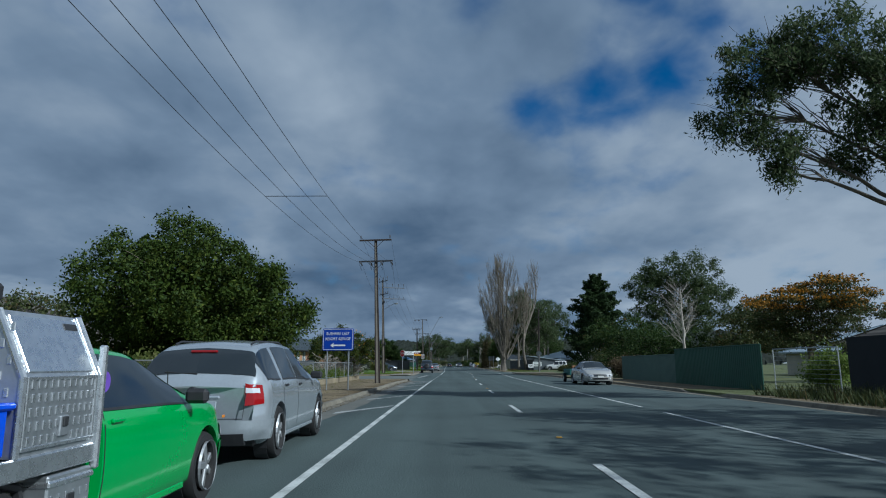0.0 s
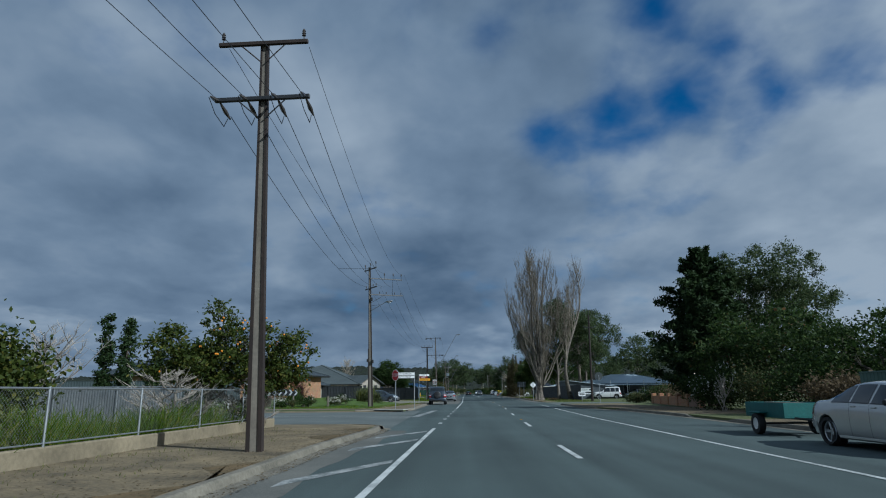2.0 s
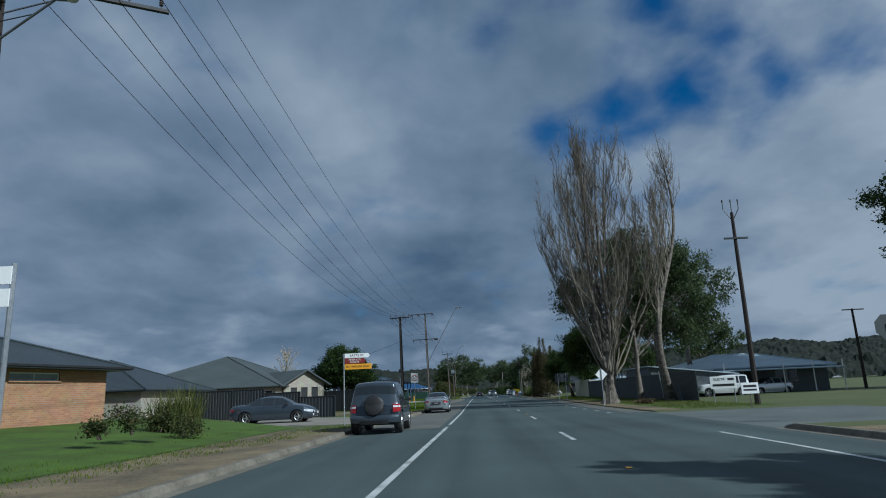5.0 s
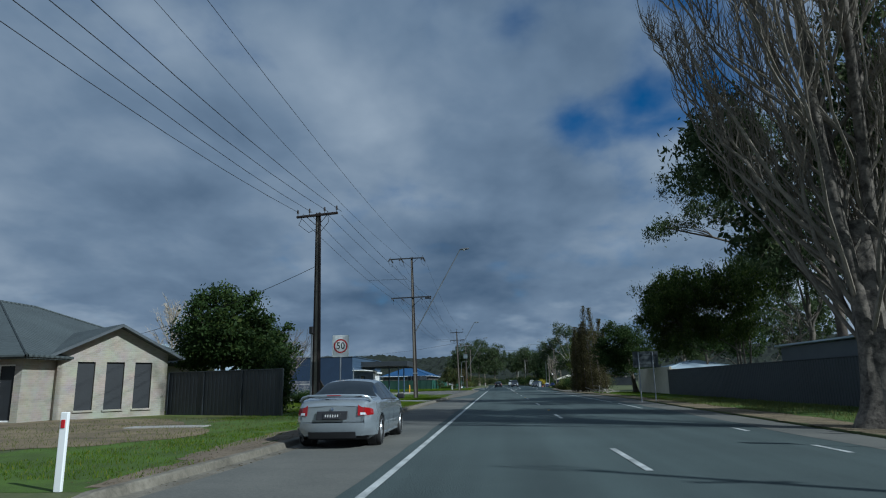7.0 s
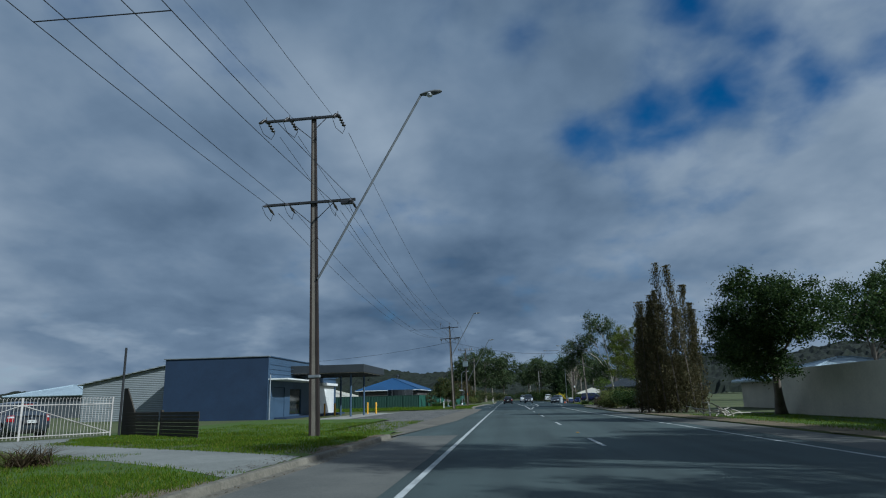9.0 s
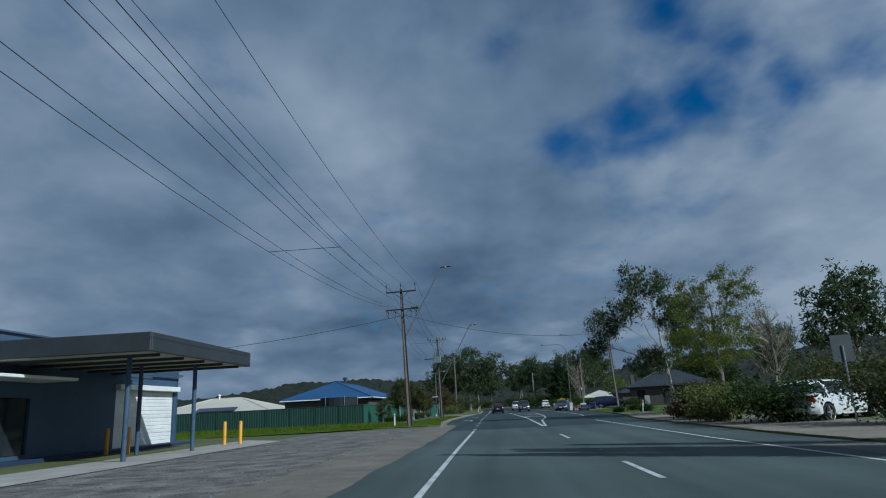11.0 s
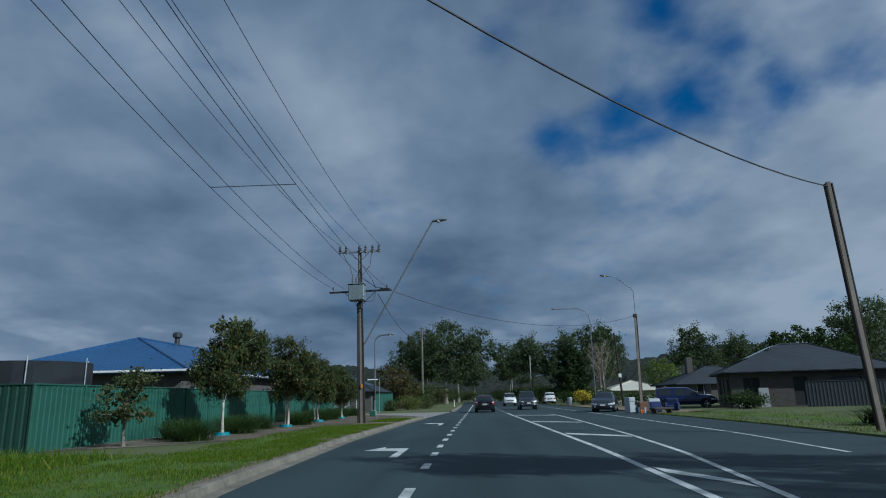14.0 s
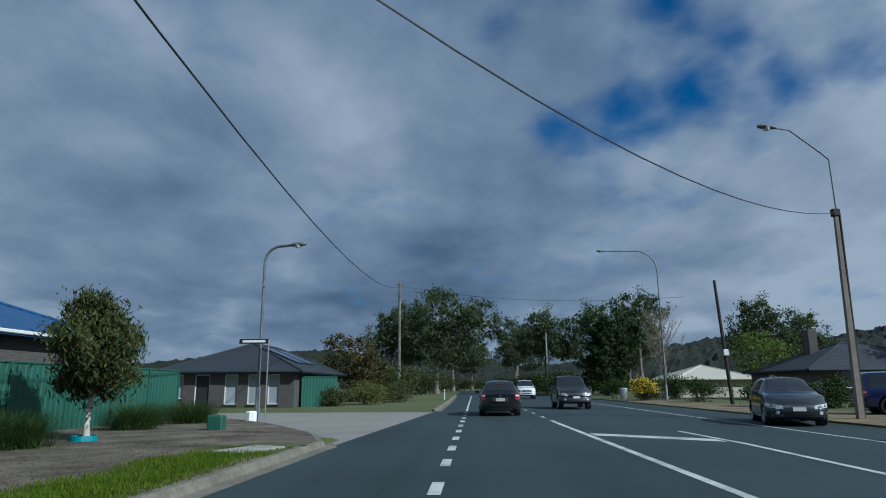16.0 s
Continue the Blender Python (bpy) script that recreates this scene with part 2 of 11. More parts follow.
BLACK = mat("black_rubber", (0.022, 0.022, 0.023), (0.012, 0.012, 0.012), 3.0, 40.0, 0.75, bump=0.2)
PLASTIC_B = mat("black_plastic", (0.03, 0.03, 0.032), (0.018, 0.018, 0.02), 3.0, 40.0, 0.45, bump=0.05)
WHITE = mat("white_paint", (0.78, 0.78, 0.76), (0.60, 0.60, 0.57), 0.8, 10.0, 0.5, bump=0.08)
CHROME = mat("chrome", (0.70, 0.71, 0.72), (0.55, 0.56, 0.57), 3.0, 20.0, 0.18, 1.0, bump=0.0)
ALLOY = mat("alloy", (0.50, 0.51, 0.52), (0.36, 0.37, 0.38), 3.0, 20.0, 0.35, 0.8, bump=0.0)
GLASS = glass_mat("dark_glass")
LAMP_RED = glass_mat("red_lens", (0.24, 0.006, 0.008), 0.12)
LAMP_CLEAR = glass_mat("clear_lens", (0.55, 0.57, 0.60), 0.1)
LAMP_AMBER = glass_mat("amber_lens", (0.65, 0.22, 0.02), 0.15)
BARK = mat("bark", (0.17, 0.14, 0.11), (0.075, 0.062, 0.05), 2.0, 12.0, 0.95, bump=0.9)
BARK_GREY = mat("grey_bark", (0.225, 0.20, 0.165), (0.085, 0.073, 0.06), 1.6, 10.0, 0.95, bump=0.9)
BARK_PALE = mat("pale_gum_bark", (0.55, 0.51, 0.45), (0.30, 0.26, 0.22), 1.3, 6.0, 0.8, bump=0.4)
TWIG = mat("winter_twig", (0.50, 0.43, 0.33), (0.30, 0.25, 0.19), 2.0, 9.0, 0.95, bump=0.3)
BARK_POPLAR = mat("poplar_bark", (0.19, 0.165, 0.135), (0.045, 0.039, 0.033), 3.5, 9.0, 0.95, bump=1.0, lo=0.40, hi=0.60)
POPLAR_LIMB = mat("poplar_limb", (0.27, 0.235, 0.185), (0.11, 0.094, 0.075), 1.6, 9.0, 0.95, bump=0.6)
POPLAR_TWIG = mat("poplar_twig", (0.27, 0.225, 0.17), (0.14, 0.115, 0.085), 0.5, 9.0, 0.95, bump=0.0)
TWIG_PALE = mat("pale_twig", (0.42, 0.38, 0.33), (0.26, 0.23, 0.20), 2.0, 9.0, 0.95, bump=0.3)
LEAF_DARK = leaf_mat("dark_leaf", (0.022, 0.045, 0.012), (0.055, 0.095, 0.022), (0.10, 0.13, 0.03))
LEAF_SHADE = leaf_mat("shade_leaf", (0.023, 0.046, 0.007), (0.066, 0.102, 0.014), (0.12, 0.145, 0.022), 0.3)
LEAF_GUM = leaf_mat("gum_leaf", (0.045, 0.076, 0.030), (0.105, 0.142, 0.060), (0.165, 0.185, 0.09), 0.42)
LEAF_PINE = leaf_mat("conifer_leaf", (0.020, 0.042, 0.014), (0.052, 0.084, 0.026), None, 0.25)
LEAF_BRIGHT = leaf_mat("spring_leaf", (0.10, 0.16, 0.030), (0.20, 0.27, 0.06), (0.26, 0.30, 0.08), 0.45)
LEAF_OLIVE = leaf_mat("olive_leaf", (0.045, 0.065, 0.022), (0.10, 0.12, 0.045), (0.17, 0.12, 0.05))
LEAF_RUSSET = leaf_mat("russet_leaf", (0.05, 0.07, 0.025), (0.12, 0.105, 0.045), (0.27, 0.14, 0.05))
LEAF_STREET = leaf_mat("street_leaf", (0.036, 0.060, 0.020), (0.092, 0.118, 0.038), (0.23, 0.16, 0.045))
LEAF_CYPRESS = leaf_mat("cypress_leaf", (0.062, 0.062, 0.026), (0.135, 0.115, 0.050), (0.21, 0.165, 0.08), 0.3)
LEAF_PEPPER = leaf_mat("pepper_leaf", (0.040, 0.070, 0.016), (0.095, 0.14, 0.030), (0.19, 0.22, 0.05), 0.45)
LEAF_ORANGE = leaf_mat("orange_leaf", (0.22, 0.12, 0.015), (0.46, 0.20, 0.02), (0.55, 0.26, 0.03), deep=0.95)
LEAF_CITRUS = leaf_mat("citrus_leaf", (0.032, 0.055, 0.010), (0.085, 0.11, 0.020), (0.19, 0.18, 0.035))
LEAF_YOUNG = leaf_mat("young_leaf", (0.10, 0.135, 0.024), (0.185, 0.225, 0.042), (0.26, 0.28, 0.065), 0.5)
LEAF_BROWN = leaf_mat("brown_leaf", (0.085, 0.065, 0.04), (0.17, 0.125, 0.07), (0.22, 0.17, 0.10))
LEAF_WEED = leaf_mat("weed_leaf", (0.10, 0.13, 0.03), (0.20, 0.22, 0.06), (0.30, 0.28, 0.13), 0.45)
LEAF_GRASS = leaf_mat("grass_blade", (0.082, 0.155, 0.008), (0.150, 0.235, 0.014), (0.31, 0.29, 0.05), 0.5, 0.85)
LEAF_FLAX = leaf_mat("flax_leaf", (0.030, 0.070, 0.016), (0.075, 0.13, 0.030), (0.13, 0.17, 0.06))
LEAF_PURPLE = leaf_mat("purple_leaf", (0.06, 0.025, 0.03), (0.12, 0.05, 0.05), (0.17, 0.09, 0.07))
FLOWER_Y = leaf_mat("yellow_flower", (0.55, 0.42, 0.02), (0.75, 0.60, 0.05), deep=1.0)
FLOWER_W = leaf_mat("white_flower", (0.6, 0.58, 0.52), (0.8, 0.78, 0.72), deep=1.0)
FRUIT = mat("orange_fruit", (0.75, 0.28, 0.02), (0.6, 0.2, 0.02), 5, 40, 0.5, bump=0.1)


# ---- mesh building ----
class Mesh:
    """Collects faces for one mesh."""

    def __init__(self):
        self.v, self.f = [], []

    def add(self, verts, faces):
        k = len(self.v)
        self.v.extend(tuple(p) for p in verts)
        self.f.extend(tuple(i + k for i in q) for q in faces)
        return self

    def box(self, c, s, bev=0.0, turn=0.0, m=None):
        """A box of centre c and size s, its edges chamfered by bev, turned about z by degrees."""
        hx, hy, hz = (q / 2 for q in s)
        bev = min(bev, hx * 0.9, hy * 0.9, hz * 0.9)
        bm = bmesh.new()
        bmesh.ops.create_cube(bm, size=1.0)
        for w in bm.verts:
            w.co = Vector((w.co.x * 2 * hx, w.co.y * 2 * hy, w.co.z * 2 * hz))
        if bev > 0:
            bmesh.ops.bevel(bm, geom=bm.edges[:], offset=bev, segments=1, affect="EDGES", profile=0.5)
        mt = Matrix.Translation(c) @ Matrix.Rotation(radians(turn), 4, "Z")
        if m is not None:
            mt = m @ mt
        bm.verts.index_update()
        self.add([mt @ w.co for w in bm.verts], [[w.index for w in q.verts] for q in bm.faces])
        bm.free()
        return self

    def tube(self, pts, radii, n=6, caps=True):
        """A round bar along the points, with a radius at each."""
        pts = [Vector(p) for p in pts]
        if isinstance(radii, (int, float)):
            radii = [radii] * len(pts)
        rings = []
        ref = None
        for i, p in enumerate(pts):
            d = (pts[min(i + 1, len(pts) - 1)] - pts[max(i - 1, 0)]).normalized()
            if ref is None:
                ref = d.orthogonal().normalized()
            a = (ref - d * ref.dot(d))
            a = a.normalized() if a.length > 1e-5 else d.orthogonal().normalized()
            ref = a
            b = d.cross(a)
            rings.append([p + (a * math.cos(2 * math.pi * k / n) + b * math.sin(2 * math.pi * k / n)) * radii[i] for k in range(n)])
        vs = [q for r in rings for q in r]
        fs = [(i * n + k, i * n + (k + 1) % n, (i + 1) * n + (k + 1) % n, (i + 1) * n + k) for i in range(len(pts) - 1) for k in range(n)]
        if caps:
            fs += [tuple(range(n - 1, -1, -1)), tuple((len(pts) - 1) * n + k for k in range(n))]
        return self.add(vs, fs)

    def lathe(self, prof, c=(0, 0, 0), axis="z", n=16, caps=True):
        """A turned shape: (radius, height) pairs about an axis through c."""
        vs, fs = [], []
        for r, h in prof:
            for k in range(n):
                x, y = r * math.cos(2 * math.pi * k / n), r * math.sin(2 * math.pi * k / n)
                p = {"z": (x, y, h), "x": (h, x, y), "y": (x, h, y)}[axis]
                vs.append((p[0] + c[0], p[1] + c[1], p[2] + c[2]))
        m = len(prof)
        for i in range(m - 1):
            for k in range(n):
                fs.append((i * n + k, i * n + (k + 1) % n, (i + 1) * n + (k + 1) % n, (i + 1) * n + k))
        if caps and prof[0][0] > 1e-4:
            fs.append(tuple(range(n - 1, -1, -1)))
        if caps and prof[-1][0] > 1e-4:
            fs.append(tuple((m - 1) * n + k for k in range(n)))
        return self.add(vs, fs)

    def slab(self, outline, z0, z1):
        """An upright prism on a plan outline."""
        n = len(outline)
        vs = [(x, y, z0) for x, y in outline] + [(x, y, z1) for x, y in outline]
        fs = [tuple(range(n - 1, -1, -1)), tuple(range(n, 2 * n))] + [(i, (i + 1) % n, n + (i + 1) % n, n + i) for i in range(n)]
        return self.add(vs, fs)

    def panel(self, outline, y0, y1):
        """A prism on an outline in x and z, from y0 to y1."""
        n = len(outline)
        vs = [(x, y0, z) for x, z in outline] + [(x, y1, z) for x, z in outline]
        fs = [tuple(range(n)), tuple(range(2 * n - 1, n - 1, -1))] + [(i, n + i, n + (i + 1) % n, (i + 1) % n) for i in range(n)]
        return self.add(vs, fs)

    def data(self, name, material, smooth=False):
        me = bpy.data.meshes.new(name)
        me.from_pydata(self.v, [], self.f)
        me.materials.append(material)
        if smooth:
            me.polygons.foreach_set("use_smooth", [True] * len(me.polygons))
            me.set_sharp_from_angle(angle=radians(40))
        me.update()
        return me


def part(name, mesh, material, parent=None, label="", m=None, smooth=False, fix=True):
    """Links a mesh as one object, under a thing or a part if one is given."""
    me = mesh if isinstance(mesh, bpy.types.Mesh) else mesh.data(name, material, smooth)
    if fix and not isinstance(mesh, bpy.types.Mesh):
        bm = bmesh.new()
        bm.from_mesh(me)
        bmesh.ops.recalc_face_normals(bm, faces=bm.faces[:])
        bm.to_mesh(me)
        bm.free()
    ob = new(name, me)
    ob.parent = parent
    if m is not None:
        ob.matrix_basis = m
    if label:
        tagged(ob, label)
    return ob


def thing(name, m, label, category, group="", kind=""):
    """An Empty at the base of a thing, which carries its parts."""
    ob = new(name)
    ob.empty_display_size = 0.1
    ob.matrix_basis = m if isinstance(m, Matrix) else pose(*m)
    return tagged(ob, label, category, group, kind)


def built(name, mesh, material, label="", category="", group="", kind="", smooth=False, m=None):
    """A thing, or a piece of the setting, of one mesh."""
    return tagged(part(name, mesh, material, None, label, m, smooth), label, category, group, kind)


def quads(name, corners, material):
    """One mesh from an array of quads, n x 4 x 3."""
    n = len(corners)
    me = bpy.data.meshes.new(name)
    me.vertices.add(n * 4)
    me.vertices.foreach_set("co", np.ascontiguousarray(corners, dtype=np.float32).ravel())
    me.loops.add(n * 4)
    me.loops.foreach_set("vertex_index", np.arange(n * 4, dtype=np.int32))
    me.polygons.add(n)
    me.polygons.foreach_set("loop_start", np.arange(n, dtype=np.int32) * 4)
    me.polygons.foreach_set("loop_total", np.full(n, 4, dtype=np.int32))
    me.materials.append(material)
    me.update(calc_edges=True)
    return me


def words(name, text, size, material, parent, m, label="", align="CENTER", wide=1.0, bold=0.0):
    """Lettering in the built-in font, as a mesh. It lies in x and z of m, read from -y."""
    cu = bpy.data.curves.new(name, "FONT")
    cu.body, cu.size, cu.extrude, cu.align_x, cu.align_y = text, size, 0.003, align, "CENTER"
    cu.space_character, cu.offset = 1.08, bold
    ob = bpy.data.objects.new(name, cu)
    scene.collection.objects.link(ob)
    me = bpy.data.meshes.new_from_object(ob.evaluated_get(bpy.context.evaluated_depsgraph_get()))
    bpy.data.objects.remove(ob)
    me.name = name
    me.materials.clear()
    me.materials.append(material)
    return part(name, me, material, parent, label, m @ pose(0, 0, 0, 90, 0, 0) @ Matrix.Diagonal((wide, 1, 1, 1)))


# ---- the lie of the road ----
def left_line(y):
    return float(np.interp(y, [-60, 0, 20, 50, 75, 100, 115, 150, 190, 205, 232, 255, 280, 340, 420], [-2.4, -1.72, -1.5, -1.02, -0.5, -0.15, 0.0, 0.06, 0.15, 0.25, 0.22, 0.4, 0.6, 0.9, 0.5]))


def centre_line(y):
    return float(np.interp(y, [-60, 0, 20, 43, 65, 80, 105, 145, 195, 210, 230, 265, 285, 340, 420], [1.4, 1.9, 2.07, 2.35, 2.9, 3.4, 3.76, 4.05, 4.0, 4.15, 4.38, 3.85, 3.72, 4.0, 3.7]))


def right_line(y):
    return float(np.interp(y, [-60, 0, 13, 20, 42, 60, 75, 85, 109, 118, 143, 165, 190, 213, 225, 235, 258, 300, 420], [5.4, 5.72, 5.78, 5.93, 6.2, 6.43, 7.0, 7.4, 7.85, 7.75, 8.6, 8.6, 7.9, 8.05, 9.0, 9.8, 10.1, 9.6, 7.2]))


def kerb_left(y):
    return float(np.interp(y, [-60, 0, 12.5, 15.5, 30, 43, 49, 75, 80, 95, 105, 113, 118, 146, 158, 200, 215, 224, 235, 250, 257, 278, 300, 420], [-4.9, -4.4, -4.4, -3.65, -3.35, -3.2, -2.8, -3.9, -3.75, -3.7, -3.6, -3.05, -2.9, -2.87, -2.5, -2.1, -2.2, -2.85, -3.1, -2.7, -2.4, -1.0, -1.0, -2.0]))


def kerb_right(y):
    return float(np.interp(y, [-60, 63, 70, 78, 90, 104, 118, 140, 150, 165, 190, 213, 226, 240, 262, 300, 420], [10.6, 10.9, 10.6, 9.3, 9.4, 9.6, 9.6, 10.4, 10.9, 10.9, 9.9, 10.4, 12.0, 12.9, 13.0, 12.6, 10.0]))


def rise_left(y):
    """Height of the ground behind the left kerb."""
    return float(np.interp(y, [-60, 51.2, 52.2, 72.2, 72.8, 102.9, 103.4, 111.2, 111.7, 160, 164, 213, 217, 258.5, 259.5, 276, 277, 420], [0.12, 0.12, -0.03, -0.03, 0.12, 0.12, 0.0, 0.0, 0.12, 0.12, 0.02, 0.02, 0.12, 0.12, -0.03, -0.03, 0.10, 0.10]))


def rise_right(y):
    return float(np.interp(y, [-60, 90, 91, 103, 105, 420], [0.13, 0.13, -0.03, -0.03, 0.05, 0.05]))


def strip(y0, y1, fa, fb, z, step=2.0, cross=1, fz=None):
    """A flat ribbon along the road between two lines."""
    ms = Mesh()
    n = max(1, int(math.ceil((y1 - y0) / step)))
    for i in range(n + 1):
        y = y0 + (y1 - y0) * i / n
        a, b = fa(y), fb(y)
        for k in range(cross + 1):
            x = a + (b - a) * k / cross
            ms.v.append((x, y, fz(x, y) if fz else z))
    w = cross + 1
    for i in range(n):
        for k in range(cross):
            ms.f.append((i * w + k, i * w + k + 1, (i + 1) * w + k + 1, (i + 1) * w + k))
    return ms

# ---- ground, road and kerbs ----
def build_ground():
    ys = sorted(set([-2500, -900, -300, -120] + [float(q) for q in np.arange(-60, 421, 3.0)] + [51.2, 52.2, 72.2, 72.8, 102.9, 103.4, 111.2, 111.7, 213, 217, 258.5, 259.5, 276, 277, 90, 91, 103, 105] + [480, 600, 900, 1500, 4000]))
    ms = Mesh()
    for y in ys:
        yc = min(max(y, -60), 420)
        a, b, hl, hr = kerb_left(yc), kerb_right(yc), rise_left(yc), rise_right(yc)
        row = [(-4000, 0.1), (-600, 0.1), (-120, 0.12), (-60, 0.2), (-30, 0.16), (-18, max(hl, 0.1) if hl > 0 else hl), (-9, hl), (a - 0.16, hl), (a - 0.15, -0.05), (b + 0.15, -0.05), (b + 0.16, hr), (16, hr), (24, max(hr, 0.1)), (45, 0.2), (120, 0.2), (600, 0.2), (4000, 0.2)]
        ms.v.extend((x, y, z) for x, z in row)
    w = 17
    ms.f = [(i * w + k, i * w + k + 1, (i + 1) * w + k + 1, (i + 1) * w + k) for i in range(len(ys) - 1) for k in range(w - 1)]
    built("ground", ms, GRASS_DRY, "patchy grass and bare earth reaching to the hills", "ground", kind="structure")


build_ground()
built("road", strip(-60, 206, lambda y: kerb_left(y) - 0.02, lambda y: kerb_right(y) + 0.02, 0.0, 2.0, 8), ASPHALT, "worn grey asphalt road with two lanes", "road", kind="structure")


built("road", strip(206, 420, lambda y: kerb_left(y) - 0.02, lambda y: kerb_right(y) + 0.02, 0.0, 2.0, 8), ASPHALT_NEW, "newer dark asphalt road with a turning lane", "road", kind="structure")


def kerb(y0, y1, side, dips=()):
    """A concrete kerb with gutter along the road, sinking at driveways."""
    ms = Mesh()
    ys = list(np.arange(y0, y1, 1.0)) + [y1]
    for y in ys:
        x = kerb_left(y) if side < 0 else kerb_right(y)
        h = (rise_left(y) if side < 0 else rise_right(y)) + 0.012
        for d0, d1 in dips:
            if d0 < y < d1:
                h = 0.03
        prof = [(-0.26, 0.004), (-0.02, 0.012), (0.0, 0.02), (0.035, h - 0.02), (0.06, h), (0.19, h), (0.20, h - 0.12)]
        ms.v.extend((x + side * d, y, z) for d, z in prof)
    w = 7
    ms.f = [(i * w + k, i * w + k + 1, (i + 1) * w + k + 1, (i + 1) * w + k) for i in range(len(ys) - 1) for k in range(w - 1)]
    return built("kerb", ms, KERB, "weathered concrete kerb and gutter beside the road", "kerb", "kerbs", "structure")


kerb(-20, 51.0, -1)
kerb(73.5, 160, -1, [(102.8, 111.8)])
for a_, b_ in ((102.6, 112.0),):
    ap = Mesh()
    ys_ = list(np.linspace(a_, b_, 14))
    for y in ys_:
        for o_, z_ in ((0.02, 0.012), (-0.05, 0.035), (-0.5, 0.085), (-1.3, 0.134)):
            ap.v.append((kerb_left(y) + o_, y, z_))
    ap.f = [(i * 4 + k, i * 4 + k + 1, (i + 1) * 4 + k + 1, (i + 1) * 4 + k) for i in range(13) for k in range(3)]
    built("driveway_apron", ap, KERB, "worn driveway crossing over the kerb", "driveway", kind="structure")
kerb(212.5, 256.4, -1)
kerb(277, 330, -1)
kerb(-20, 90.5, 1, [(25.2, 29.6), (54.5, 60), (71, 76)])


def corner_kerb(pts):
    """A kerb that turns into a side street."""
    ms = Mesh()
    pts = [Vector((x, y, 0)) for x, y in pts]
    for i, p in enumerate(pts):
        d = (pts[min(i + 1, len(pts) - 1)] - pts[max(i - 1, 0)]).normalized()
        nrm = Vector((-d.y, d.x, 0))
        for o, z in [(-0.25, 0.004), (0.0, 0.02), (0.035, 0.11), (0.06, 0.132), (0.19, 0.132), (0.20, 0.0)]:
            q = p + nrm * o
            ms.v.append((q.x, q.y, z))
    w = 6
    ms.f = [(i * w + k, i * w + k + 1, (i + 1) * w + k + 1, (i + 1) * w + k) for i in range(len(pts) - 1) for k in range(w - 1)]
    return built("kerb", ms, KERB, "curved concrete kerb at a side street corner", "kerb", "kerbs", "structure")


def arc(cx, cy, r, a0, a1, n=12):
    return [(cx + r * math.cos(radians(a0 + (a1 - a0) * i / n)), cy + r * math.sin(radians(a0 + (a1 - a0) * i / n))) for i in range(n + 1)]


corner_kerb(arc(-4.4, 50.6, 1.65, 0, 90) + [(-7, 52.3), (-30, 52.5)])
corner_kerb([(-7.4, 72.3), (-5.6, 72.6), (-4.4, 73.6), (-3.5, 75.4)])
CORNER = [(kerb_left(256.2), 256.2), (-2.35, 257.4), (-3.1, 259.8), (-4.2, 261.8), (-5.8, 264.6), (-8.0, 267.4), (-11.0, 269.6), (-30, 271.4)]
corner_kerb(CORNER)
PAD = Mesh()
PAD.add([(x - 0.1, y - 0.1, z) for z in (-0.06, 0.125) for x, y in CORNER + [(-30, 257.6), (-2.4, 257.2)]], [tuple(range(10, 20))] + [(i, (i + 1) % 10, 10 + (i + 1) % 10, 10 + i) for i in range(10)])
built("footpath", PAD, MULCH, "mulched street corner within a curved kerb", "footpath", kind="structure")
# side streets and driveways
SIDE = Mesh().add([(-60, 52.35, 0.004), (-3.0, 52.35, 0.004), (-2.6, 50.5, 0.004), (-2.9, 74.5, 0.004), (-3.6, 73.3, 0.004), (-60, 73.3, 0.004)], [(0, 1, 2, 3, 4, 5)])
built("side_street", SIDE, ASPHALT_OLD, "grey asphalt side street meeting the main road", "road", kind="structure")
built("side_street", Mesh().add([(-60, 262, 0.004), (-7.5, 259.4, 0.004), (-2.3, 256.8, 0.004), (-1.0, 278, 0.004), (-4, 277, 0.004), (-60, 282, 0.004)], [(0, 1, 2, 3, 4, 5)]), mat("pale_asphalt", (0.26, 0.245, 0.22), (0.17, 0.165, 0.15), 0.4, 14.0, 0.9), "pale sealed side street mouth", "road", kind="structure")
built("side_street", Mesh().add([(9.2, 90.2, 0.004), (60, 93, 0.004), (60, 103, 0.004), (9.4, 105, 0.004)], [(0, 1, 2, 3)]), ASPHALT_OLD, "sealed side street on the far side of the road", "road", kind="structure")


def patch(name, pts, z, material, label, category, seed=0, ragged=0.0):
    """A thin sheet of another ground on the verge, with a ragged edge."""
    r = random.Random(seed)
    out = []
    for i, (x, y) in enumerate(pts):
        x2, y2 = pts[(i + 1) % len(pts)]
        n = max(1, int(math.hypot(x2 - x, y2 - y) / 0.22)) if ragged else 1
        for k in range(n):
            t = k / n
            px, py = x + (x2 - x) * t, y + (y2 - y) * t
            wob = [ragged * (1.1 * noise.noise(Vector((px * 0.9 + q, py * 0.9, seed))) + 0.6 * noise.noise(Vector((px * 3.1 + q, py * 3.1, seed)))) + r.uniform(-0.15, 0.15) * ragged for q in (0.0, 40.0)]
            out.append((px + wob[0], py + wob[1]))
    c = (sum(p[0] for p in out) / len(out), sum(p[1] for p in out) / len(out))
    ms = Mesh().add([(x, y, z) for x, y in out], [tuple(range(len(out)))])
    return built(name, ms, material, label, category, kind="structure")


def along(f, y0, y1, off, step=4.0):
    return [(f(y) + off, y) for y in np.arange(y0, y1 + 0.01, step)]


